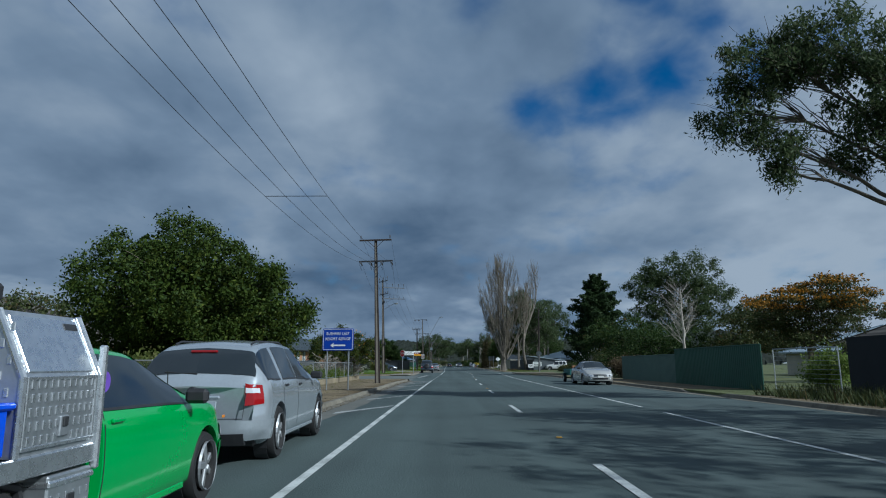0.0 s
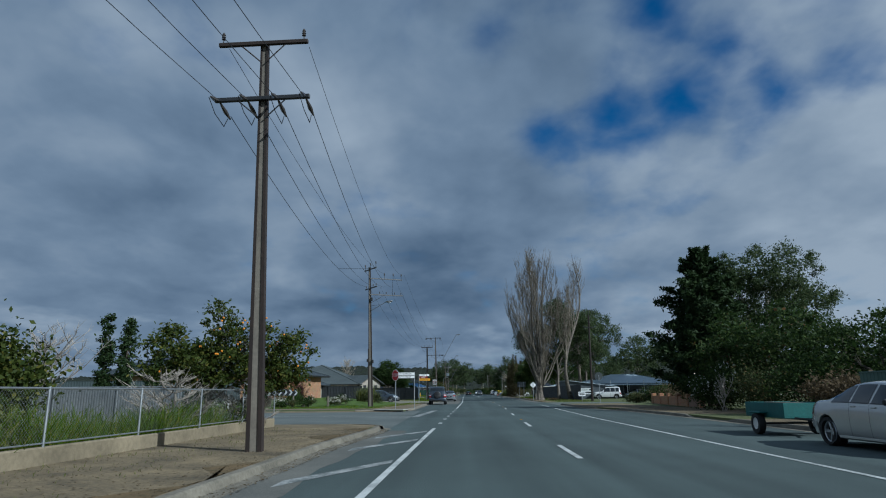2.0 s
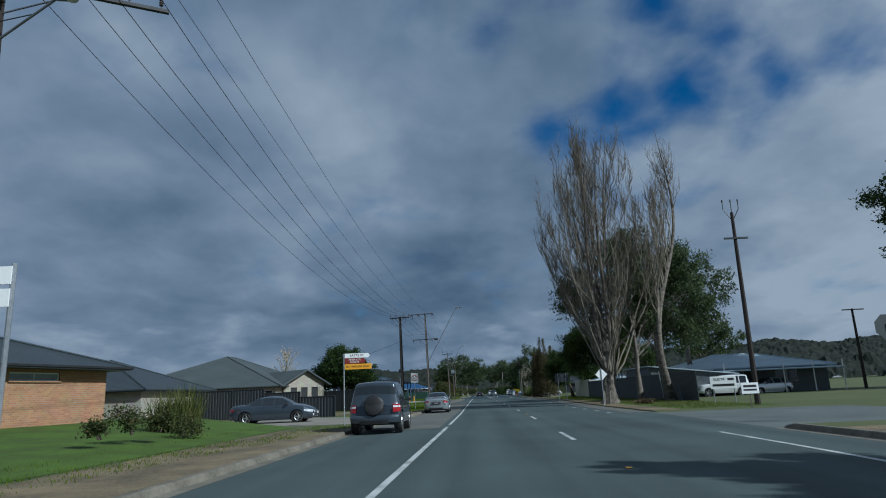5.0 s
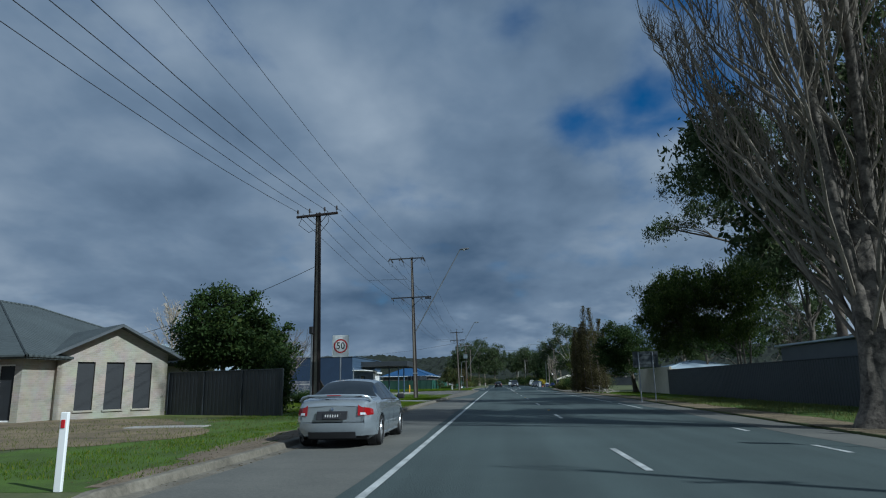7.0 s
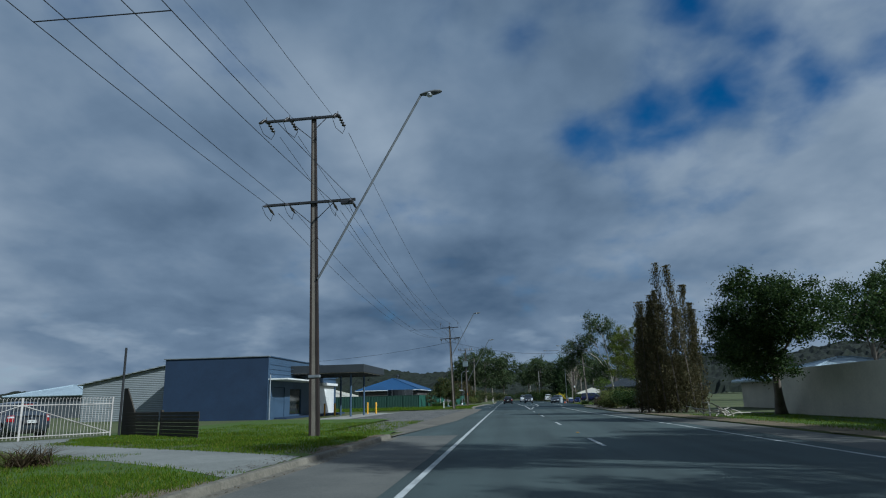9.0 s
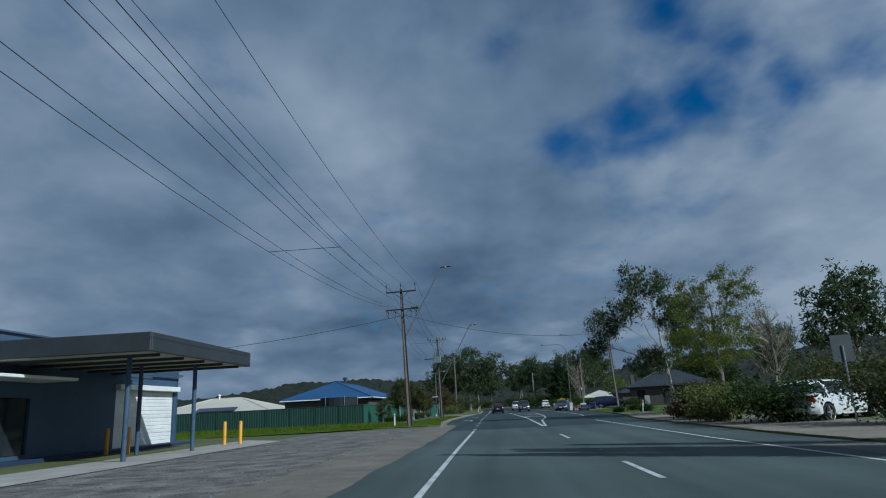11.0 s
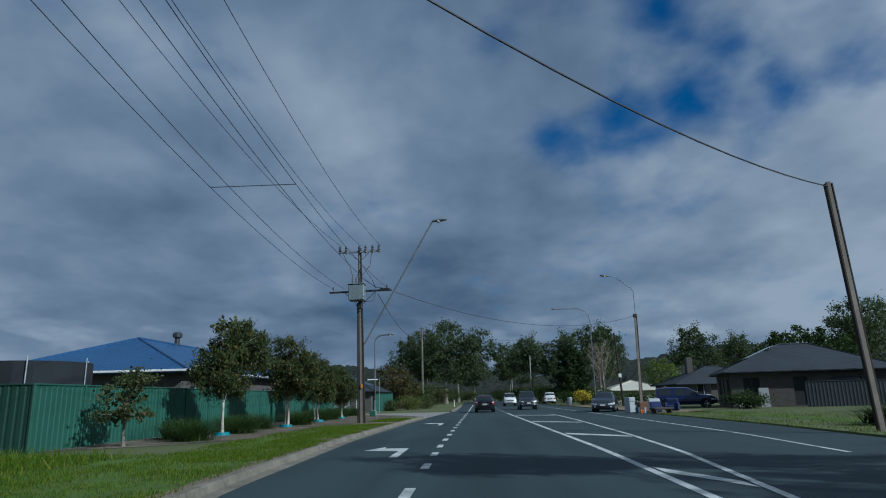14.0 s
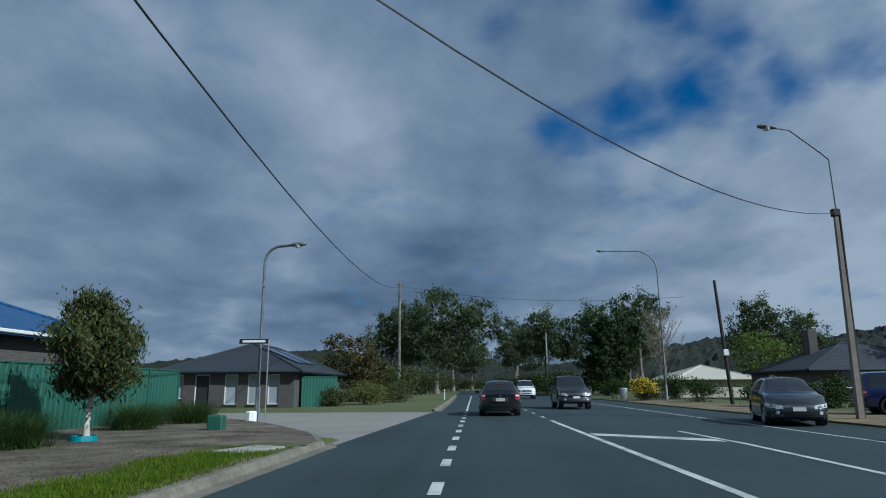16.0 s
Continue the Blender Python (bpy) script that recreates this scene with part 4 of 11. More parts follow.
def poplar(name, at, height, half, label, seed=0, leaders=3, fan=1.4, primaries=56, shoots=8, twigs=11, trunk_r=0.42, lean=(0.0, 0.0), crook=0.05, low=1.6):
    """A leafless poplar: leaders, limbs that swing out and then climb steeply, upright shoots on them and fine twigs."""
    rng = np.random.default_rng(seed + 9)
    tree = thing(name, (at[0], at[1], 0.1), label, "tree", "poplars")
    tr, br, tw = Mesh(), Mesh(), Mesh()
    stems = []
    if leaders > 1:
        # one massive fluted butt from which the leaders part
        zs = [-0.15, 0.12, 0.4, 0.8, 1.3, 1.9, 2.6, 3.4, 4.3, 5.2]
        ring, n = [], 22
        for z in zs:
            r_ = trunk_r * (1.0 + 0.75 * math.exp(-max(z, 0) / 0.35)) * (1.12 - 0.09 * z)
            for i in range(n):
                a = 2 * math.pi * i / n
                w_ = r_ * (1 + 0.13 * math.sin(leaders * a + 0.4) + 0.10 * noise.noise(Vector((math.cos(a) * 2, math.sin(a) * 2, z * 0.8))) + 0.05 * noise.noise(Vector((math.cos(a) * 6, math.sin(a) * 6, z * 2.5))))
                ring.append((math.cos(a) * w_ + lean[0] * z / height, math.sin(a) * w_, z))
        tr.add(ring, [(j * n + i, j * n + (i + 1) % n, (j + 1) * n + (i + 1) % n, (j + 1) * n + i) for j in range(len(zs) - 1) for i in range(n)])
    for k in range(leaders):
        a = 2 * math.pi * (k + 0.25 * rng.uniform()) / leaders
        off = np.array([math.cos(a), math.sin(a)]) * (trunk_r * 0.3 if leaders > 1 else 0)
        tip = np.array([lean[0] + math.cos(a) * fan, lean[1] + math.sin(a) * fan])
        top = height * (1.0 if k == 0 else rng.uniform(0.88, 0.98))
        sway = rng.normal(size=2) * crook * height * 0.2
        pts = [np.array([*(off + (tip - off) * t ** 1.1 + sway * math.sin(t * 7 + k) * (t > 0)), -0.15 + (top + 0.15) * t]) for t in np.linspace(0, 1, 17)]
        rad = [trunk_r / math.sqrt(leaders) * ((1.0, 1.0, 1.0)[i] if i < 3 and leaders > 1 else (1.75, 1.3, 1.12)[i] if i < 3 else 1.05 * (1 - i / 16) ** 0.9 + 0.03) for i in range(17)]
        tr.tube(pts, rad, 10, caps=False)
        stems.append(np.array(pts))
    for j in range(primaries):
        st_ = stems[j % leaders]
        z0 = low + (height * 0.78 - low) * rng.uniform() ** 1.5
        p0 = np.array([np.interp(z0, st_[:, 2], st_[:, c]) for c in range(3)])
        ang = rng.uniform(0, 2 * math.pi)
        rr = half * (0.22 + 0.78 * rng.uniform() ** 0.7) * (1 - 0.85 * max(0.0, z0 / height - 0.12))
        zt = min(height * (0.99 - 0.42 * (rr / half) ** 1.7) * rng.uniform(0.90, 1.02), z0 + height * rng.uniform(0.30, 0.62))
        cx, cy = p0[0] + math.cos(ang) * rr, p0[1] + math.sin(ang) * rr
        n = 10
        path, kink = [], rng.normal(size=2) * 0.22
        for i in range(n + 1):
            t = i / n
            g = 1 - (1 - t) ** 2.2
            path.append(np.array([p0[0] + (cx - p0[0]) * g + kink[0] * math.sin(t * 9) * t, p0[1] + (cy - p0[1]) * g + kink[1] * math.sin(t * 8) * t, z0 + (zt - z0) * t ** 0.9]) + rng.normal(size=3) * 0.10 * (0 < i))
        path = np.array(path)
        r0 = rng.uniform(0.045, 0.085) * (1 - 0.5 * z0 / height)
        br.tube(path, [r0 * (1 - 0.88 * (i / n) ** 0.8) for i in range(n + 1)], 6, caps=False)
        for q in range(shoots):
            t1 = rng.uniform(0.18, 0.97) * n
            b0 = np.array([np.interp(t1, range(n + 1), path[:, c]) for c in range(3)])
            a2, l2 = ang + rng.normal() * 1.1, rng.uniform(1.2, 3.4) * (1.15 - 0.5 * t1 / n)
            sp = l2 * rng.uniform(0.12, 0.38)
            e = b0 + np.array([math.cos(a2) * sp, math.sin(a2) * sp, l2])
            e[2] = min(e[2], height * 1.01)
            m1 = b0 + (e - b0) * 0.42 + np.array([math.cos(a2), math.sin(a2), -0.25]) * sp * 0.35 + rng.normal(size=3) * 0.04
            br.tube([b0, m1, e], [0.026, 0.017, 0.007], 4, caps=False)
            for w_ in range(twigs):
                f = rng.uniform(0.05, 1.0)
                c0 = b0 + (m1 - b0) * f * 2 if f < 0.5 else m1 + (e - m1) * (f * 2 - 1)
                a3, l3 = rng.uniform(0, 2 * math.pi), rng.uniform(0.3, 1.0)
                c1 = c0 + np.array([math.cos(a3) * l3 * 0.42, math.sin(a3) * l3 * 0.42, l3 * 0.85])
                cm = (c0 + c1) / 2 + np.array([math.cos(a3), math.sin(a3), -0.5]) * l3 * 0.10
                tw.tube([c0, cm, c1], [0.011, 0.009, 0.005], 3, caps=False)
    part("trunk", tr, BARK_POPLAR, tree, smooth=True, fix=False)
    part("limbwork", br, POPLAR_LIMB, tree, smooth=True, fix=False)
    part("branchwork", tw, POPLAR_TWIG, tree, fix=False)
    return tree


def conifer(name, at, height, width, label, seed=0, leaves=40000, leaf=0.3, leafmat=None):
    """A dense conifer: whorls of drooping boughs, ragged at the outline."""
    rng = np.random.default_rng(seed + 3)
    tree = thing(name, (at[0], at[1], 0.1), label, "tree")
    ms = Mesh()
    ms.tube([(0, 0, -0.15), (0.05, 0, height * 0.5), (0, 0.05, height * 0.97)], [height * 0.035, height * 0.02, 0.03], 9, caps=False)
    pos = []
    boughs = 130
    for i in range(boughs):
        t = 0.05 + 0.93 * (i / boughs) ** 0.95
        ang = i * 2.4 + rng.normal() * 0.2
        reach = width * 0.5 * (np.interp(t, [0, 0.12, 0.35, 0.7, 1.0], [0.8, 1.0, 0.93, 0.62, 0.10])) * rng.uniform(0.55, 1.28)
        z = t * height
        end = np.array([math.cos(ang) * reach, math.sin(ang) * reach, z + reach * 0.28])
        limb(ms, (0, 0, z * 0.96), end, 0.07 * (1 - t) + 0.015, 0.01, rng, -0.05, 4, 4)
        k = int(leaves / boughs * (0.35 + reach / (width * 0.5)))
        u = rng.uniform(0.15, 1.04, k) ** 0.75
        c = np.outer(u, end - np.array([0, 0, z * 0.96])) + np.array([0, 0, z * 0.96])
        w = 0.06 + 0.25 * reach * (1 - 0.78 * u)
        c += rng.normal(size=c.shape) * w[:, None] * np.array([0.75, 0.75, 0.45])
        pos.append(c)
    part("trunk", ms, BARK, tree, smooth=True, fix=False)
    part("crown", quads("crown", leaf_quads(np.concatenate(pos), leaf, rng, 0.05, 0.35), leafmat or LEAF_PINE), leafmat or LEAF_PINE, tree)
    return tree


def spire_tree(name, at, height, half, label, seed=0):
    """A narrow upright tree: steep sprigs up a thin stem from the ground to a pointed, ragged tip."""
    rng = np.random.default_rng(seed + 41)
    tree = thing(name, (at[0], at[1], 0.05, rng.normal() * 1.8, rng.normal() * 2.6, 0), label, "tree", "upright trees")
    ms = Mesh()
    ms.tube([(0, 0, -0.1), (0.03, 0, height * 0.5), (0, 0.02, height * 0.97)], [0.06, 0.035, 0.01], 6, caps=False)
    pos = []
    for i in range(250):
        t = rng.uniform(0.01, 0.97) ** 1.15
        w = half * float(np.interp(t, [0, 0.08, 0.3, 0.65, 0.9, 1.0], [1.0, 1.3, 1.15, 0.78, 0.50, 0.12])) * rng.uniform(0.35, 1.25)
        a = rng.uniform(0, 2 * math.pi)
        ln = rng.uniform(0.4, 1.0)
        u = np.linspace(0, 1, 20)
        c = np.stack([math.cos(a) * w * (0.35 + 0.65 * u), math.sin(a) * w * (0.35 + 0.65 * u), t * height + ln * u], 1)
        pos.append(c + rng.normal(size=c.shape) * np.array([0.045, 0.045, 0.05]))
    pos = np.concatenate(pos)
    pos[:, 2] = np.minimum(pos[:, 2], height)
    part("trunk", ms, BARK, tree, smooth=True, fix=False)
    part("crown", quads("crown", leaf_quads(pos, 0.145, rng, -0.7, 0.3), LEAF_CYPRESS), LEAF_CYPRESS, tree)
    return tree


def bush(name, at, size, label, leafmat=None, n=5000, leaf=0.13, seed=0, category="shrub", group="", stems=7, extra=None, lumps=14, z=0.1):
    """A shrub: thin stems and lumps of small leaves. size: across x, across y, height."""
    rng = np.random.default_rng(seed + 31)
    ob = thing(name, (at[0], at[1], z), label, category, group)
    ms = Mesh()
    sx, sy, h = size[0] / 2, size[1] / 2, size[2]
    cents = rng.normal(size=(lumps, 3))
    cents /= np.linalg.norm(cents, axis=1)[:, None]
    cents *= rng.uniform(0.35, 0.8, (lumps, 1))
    cents = cents * np.array([sx, sy, h * 0.48]) + np.array([0, 0, h * 0.52])
    for c in cents[:stems]:
        limb(ms, (rng.normal() * sx * 0.12, rng.normal() * sy * 0.12, -0.05), c, 0.02 + 0.012 * h, 0.006, rng, 0.1, 4, 4)
    part("stemwork", ms, BARK, ob, fix=False)
    pos = np.repeat(cents, n // lumps, 0)
    o = rng.normal(size=pos.shape) * np.array([sx, sy, h * 0.5]) * 0.27
    pos = pos + o
    pos[:, 2] = np.maximum(pos[:, 2], 0.03)
    lm = leafmat or LEAF_DARK
    part("leaves", quads("leaves", leaf_quads(pos, leaf, rng, 0.1, 0.55), lm), lm, ob)
    if extra:
        emat, ename, share, esize = extra
        pick = (rng.uniform(size=len(pos)) < share) & (pos[:, 2] > h * 0.35)
        p2 = pos[pick] + (pos[pick] - np.array([0, 0, h * 0.5])) * 0.1
        part(ename, quads(ename, leaf_quads(p2, esize, rng, 0.0, 0.9), emat), emat, ob)
    return ob


def tussock(name, at, h, r, label, leafmat=None, n=500, seed=0, width=0.02, group="", arch=0.5, category="plant", z=0.12):
    """A clump of long strap leaves that arch outwards."""
    rng = np.random.default_rng(seed + 77)
    ob = thing(name, (at[0], at[1], z), label, category, group)
    out = []
    for i in range(n):
        a, tilt = rng.uniform(0, 2 * math.pi), abs(rng.normal()) * 0.5 + 0.05
        ln = h * rng.uniform(0.65, 1.15)
        b = np.array([rng.normal() * r * 0.25, rng.normal() * r * 0.25, 0.0])
        d = np.array([math.cos(a), math.sin(a), 0])
        side = np.array([-math.sin(a), math.cos(a), 0]) * width * 0.5
        prev, pw = b, 1.0
        for k in (1, 2, 3):
            t = k / 3
            q = b + d * (r * tilt * t * 1.1 + arch * r * 0.7 * t * t) + np.array([0, 0, ln * (t - arch * 0.42 * t * t * (0.5 + tilt))])
            w = (1 - t) * 0.9 + 0.08
            out.append(np.stack([prev - side * pw, prev + side * pw, q + side * w, q - side * w]))
            prev, pw = q, w
    me = quads("leaves", np.array(out), leafmat or LEAF_FLAX)
    part("leaves", me, leafmat or LEAF_FLAX, ob)
    return ob


def grass(area, n, h, label, seed=0, leafmat=None, z=0.12, width=0.012, category="grass", name="grass", skip=None):
    """Standing blades over a plan area given as f(u, v) -> x, y; one mesh of what nobody could count."""
    rng = np.random.default_rng(seed + 101)
    u, v = rng.uniform(size=n), rng.uniform(size=n)
    x, y = area(u, v)
    dens = np.array([noise.noise(Vector((a * 0.7, b * 0.7, seed))) for a, b in zip(x, y)])
    dens += 0.6 * np.array([noise.noise(Vector((a * 2.3, b * 2.3, seed + 9))) for a, b in zip(x, y)])
    keep = rng.uniform(-0.6, 0.5, n) < dens
    if skip:
        keep &= ~np.array([bool(skip(a, b)) for a, b in zip(x, y)])
    if h < 0.2:
        h, width = h * 0.55, width * 0.75
    x, y = x[keep], y[keep]
    k = len(x)
    hh = h * rng.uniform(0.5, 1.3, k) * (1 + 0.5 * dens[keep])
    a = rng.uniform(0, 2 * math.pi, k)
    sx, sy = np.cos(a) * width, np.sin(a) * width
    tx, ty = rng.normal(size=k) * hh * 0.45, rng.normal(size=k) * hh * 0.45
    p = np.stack([np.stack([x - sx, y - sy, np.full(k, z - 0.01)], 1), np.stack([x + sx, y + sy, np.full(k, z - 0.01)], 1),
                  np.stack([x + tx + sx * 0.3, y + ty + sy * 0.3, z + hh], 1), np.stack([x + tx - sx * 0.3, y + ty - sy * 0.3, z + hh], 1)], 1)
    lm = leafmat or LEAF_GRASS
    return tagged(part(name, quads(name, p, lm), lm), label, category, kind="stuff")


# ---- fences ----
def ribbed_fence(name, p0, p1, h, material, label, pitch=0.2, post=None, z=0.1, depth=0.035, panel_w=2.4, rail=True, group="ribbed steel fences", h1=None):
    """A steel fence of ribbed sheets with a capping rail, sheet by sheet."""
    p0, p1 = Vector((*p0, 0)), Vector((*p1, 0))
    ln = (p1 - p0).length
    ang = math.degrees(math.atan2(p1.y - p0.y, p1.x - p0.x))
    f = thing(name, (p0.x, p0.y, z, 0, 0, ang), label, "fence", group)
    n = max(1, round(ln / panel_w))
    w = ln / n
    for i in range(n):
        ms = Mesh()
        x = 0.0
        top = []
        k = max(2, int(round(w / pitch)))
        for j in range(k):
            for t, d in ((0.0, 0), (0.55, 0), (0.68, 1), (0.87, 1)):
                top.append(((j + t) * w / k, d * depth))
        top.append((w, 0))
        hh = h if h1 is None else h + (h1 - h) * (i + 0.5) / n
        for a, b in top:
            ms.v.extend(((a, -b, -0.05), (a, -b, hh)))
        ms.f = [(2 * q, 2 * q + 2, 2 * q + 3, 2 * q + 1) for q in range(len(top) - 1)]
        part("sheet", ms, material, f, m=pose(i * w, 0, 0), fix=False)
        part("post", Mesh().box((i * w, 0.02, hh / 2 - 0.05), (0.06, 0.05, hh + 0.12), 0.008), post or material, f)
        if rail:
            part("rail", Mesh().box((i * w + w / 2, -0.01, hh + 0.01), (w - 0.004, 0.07, 0.05), 0.01), post or material, f)
    part("post", Mesh().box((ln, 0.02, h / 2 - 0.05), (0.06, 0.05, h + 0.12), 0.008), post or material, f)
    return f


# ---- poles and wires ----
def sagging(p0, p1, sag, n=14):
    p0, p1 = Vector(p0), Vector(p1)
    return [p0.lerp(p1, i / n) - Vector((0, 0, sag * 4 * (i / n) * (1 - i / n))) for i in range(n + 1)]


WIRE = mat("wire", (0.05, 0.05, 0.052), (0.03, 0.03, 0.032), 2, 20, 0.5, 0.6, bump=0.0)


def wire(p0, p1, sag=0.7, r=0.009, label="thin overhead power wire"):
    return built("overhead_wire", Mesh().tube(sagging(p0, p1, sag), r, 4), WIRE, label, "wire", "overhead wires", smooth=True)


PORCELAIN = mat("porcelain", (0.075, 0.066, 0.062), (0.045, 0.040, 0.038), 4, 30, 0.25, bump=0.0)


def insulator(parent, p, h=0.22, r=0.05):
    prof = [(0.012, -0.1), (0.012, 0.0), (r, 0.01), (r * 0.55, h * 0.3), (r, h * 0.35), (r * 0.55, h * 0.62), (r * 0.9, h * 0.68), (r * 0.4, h), (0.0, h)]
    return part("insulator", Mesh().lathe(prof, p, n=8), PORCELAIN, parent, smooth=True)


def utility_pole(at, h, arms, label, z=0.0, lean=0.0, flare=1.0, material=None, group="utility poles", turn=0.0):
    """A pole of two steel channels with concrete between. arms: (height, from x, to x, style, insulator places)."""
    p = thing("utility_pole", (at[0], at[1], z, 0, lean, turn), label, "pole", group)
    w0, w1, d0, d1 = 0.36 * flare, 0.17, 0.15, 0.12
    core = Mesh()
    core.add([(-w0 * 0.25, -d0 * 0.42, -0.2), (w0 * 0.25, -d0 * 0.42, -0.2), (w0 * 0.25, d0 * 0.42, -0.2), (-w0 * 0.25, d0 * 0.42, -0.2), (-w1 * 0.25, -d1 * 0.42, h), (w1 * 0.25, -d1 * 0.42, h), (w1 * 0.25, d1 * 0.42, h), (-w1 * 0.25, d1 * 0.42, h)],
             [(0, 1, 2, 3), (4, 5, 6, 7), (0, 1, 5, 4), (1, 2, 6, 5), (2, 3, 7, 6), (3, 0, 4, 7)])
    part("concrete_core", core, POLE_CORE, p, "grey concrete core")
    for s in (-1, 1):
        ms = Mesh()
        prof = [(0.245, 0.5), (0.5, 0.5), (0.5, -0.5), (0.245, -0.5)]
        lo = [(s * w0 * a, d0 * 1.12 * b, -0.2) for a, b in prof]
        up = [(s * w1 * a, d1 * 1.12 * b, h + 0.03) for a, b in prof]
        ms.add(lo + up, [(0, 1, 2, 3), (4, 5, 6, 7), (0, 1, 5, 4), (1, 2, 6, 5), (2, 3, 7, 6), (3, 0, 4, 7)])
        part("steel_channel", ms, material or STEEL_RUST, p, "rusty dark steel channel")
    tip = {}
    for ah, x0, x1, style, spots in arms:
        wood = DARK_METAL if style != "wood" else STEEL_RUST
        part("crossarm", Mesh().box(((x0 + x1) / 2, -0.12, ah), (x1 - x0, 0.09, 0.10), 0.012), wood if style != "galv" else GALV, p)
        for s in ((x0 * 0.5, -1), (x1 * 0.5, 1)):
            if abs(s[0]) > 0.25:
                part("brace", Mesh().tube([(s[0], -0.13, ah - 0.04), (0.05 * s[1], -0.1, ah - abs(s[0]) * 0.9)], 0.016, 5), wood, p)
        for x in spots:
            if style == "hang":
                for sgn in (-1, 1):
                    ms = Mesh().tube([(x, -0.12 + 0.05 * sgn, ah - 0.02), (x + 0.03, -0.12 + 0.35 * sgn, ah - 0.13), (x + 0.05, -0.12 + 0.6 * sgn, ah - 0.2)], [0.02, 0.055, 0.02], 7)
                    part("insulator", ms, PORCELAIN, p, smooth=True)
                part("jumper", Mesh().tube([(x, -0.7, ah - 0.2), (x + 0.05, -0.45, ah - 0.48), (x + 0.05, 0.1, ah - 0.55), (x, 0.45, ah - 0.2)], 0.01, 4), WIRE, p)
            elif style == "strain":
                # paired discs on both sides of the arm, hanging askew, with a bridging loop
                for sgn, dx_ in ((-1, -0.10), (1, 0.16)):
                    p0_, p1_ = Vector((x, -0.12 + 0.06 * sgn, ah + 0.08)), Vector((x + dx_, -0.12 + 0.5 * sgn, ah - 0.30))
                    q_ = Mesh()
                    for k_ in range(4):
                        c_ = p0_.lerp(p1_, 0.2 + 0.2 * k_)
                        q_.lathe([(0.02, -0.05), (0.085, -0.012), (0.085, 0.012), (0.02, 0.05)], tuple(c_), n=9)
                    part("insulator", q_, PORCELAIN, p, smooth=True)
                    part("strain_rod", Mesh().tube([p0_, p1_], 0.016, 5), DARK_METAL, p)
                part("jumper", Mesh().tube([(x - 0.1, -0.62, ah - 0.3), (x - 0.02, -0.4, ah - 0.62), (x + 0.12, 0.1, ah - 0.66), (x + 0.16, 0.38, ah - 0.3)], 0.012, 4), WIRE, p)
                part("pin", Mesh().tube([(x, -0.12, ah), (x, -0.12, ah + 0.2)], 0.018, 5), DARK_METAL, p)
            elif style == "up":
                part("pin", Mesh().tube([(x, -0.12, ah), (x, -0.12, ah + 0.42)], 0.02, 6), wood, p)
                insulator(p, (x, -0.12, ah + 0.4), 0.22, 0.06)
            else:
                insulator(p, (x, -0.12, ah + 0.14), 0.18, 0.05)
    return p


LAMP_PIPE = mat("weathered_pipe", (0.19, 0.205, 0.215), (0.11, 0.12, 0.128), 2.0, 18.0, 0.6, 0.4, bump=0.1)


def lamp_arm(parent, p0, p1, head_len=0.75, r=0.03, droop=0.0, bend=None):
    """A street lamp on a slanting pipe."""
    p0, p1 = Vector(p0), Vector(p1)
    pts = [p0, p1] if bend is None else [p0, *[Vector(q) for q in bend], p1]
    part("lamp_arm", Mesh().tube(pts, r, 8), LAMP_PIPE, parent, smooth=True)
    d = Vector((p1.x - p0.x, p1.y - p0.y, 0)).normalized()
    a = math.degrees(math.atan2(d.y, d.x))
    ms = Mesh()
    prof = [(0.0, 0.05), (0.06, 0.075), (0.25, 0.13), (0.55, 0.15), (0.75, 0.10), (0.82, 0.03)]
    n = 10
    for t, rr in prof:
        for k in range(n):
            q = 2 * math.pi * k / n
            ms.v.append((t * head_len / 0.75, rr * math.cos(q), rr * 0.62 * math.sin(q)))
    ms.f = [(i * n + k, i * n + (k + 1) % n, (i + 1) * n + (k + 1) % n, (i + 1) * n + k) for i in range(len(prof) - 1) for k in range(n)] + [tuple(range(n)), tuple((len(prof) - 1) * n + k for k in range(n))]
    hd = part("lamp_head", ms, mat_lamp, parent, "grey street lamp head", Matrix.Translation(p1) @ pose(0, 0, 0, 0, 0, a) @ pose(-0.05, 0, 0, 0, -4, 0), smooth=True)
    part("lens", Mesh().lathe([(0.0, -0.13), (0.1, -0.11), (0.14, -0.03), (0.13, 0.0)], (0.38, 0, -0.02), n=10), LAMP_CLEAR, hd, smooth=True)


mat_lamp = mat("lamp_grey", (0.20, 0.21, 0.215), (0.12, 0.125, 0.13), 3, 20, 0.5, 0.3, bump=0.05)


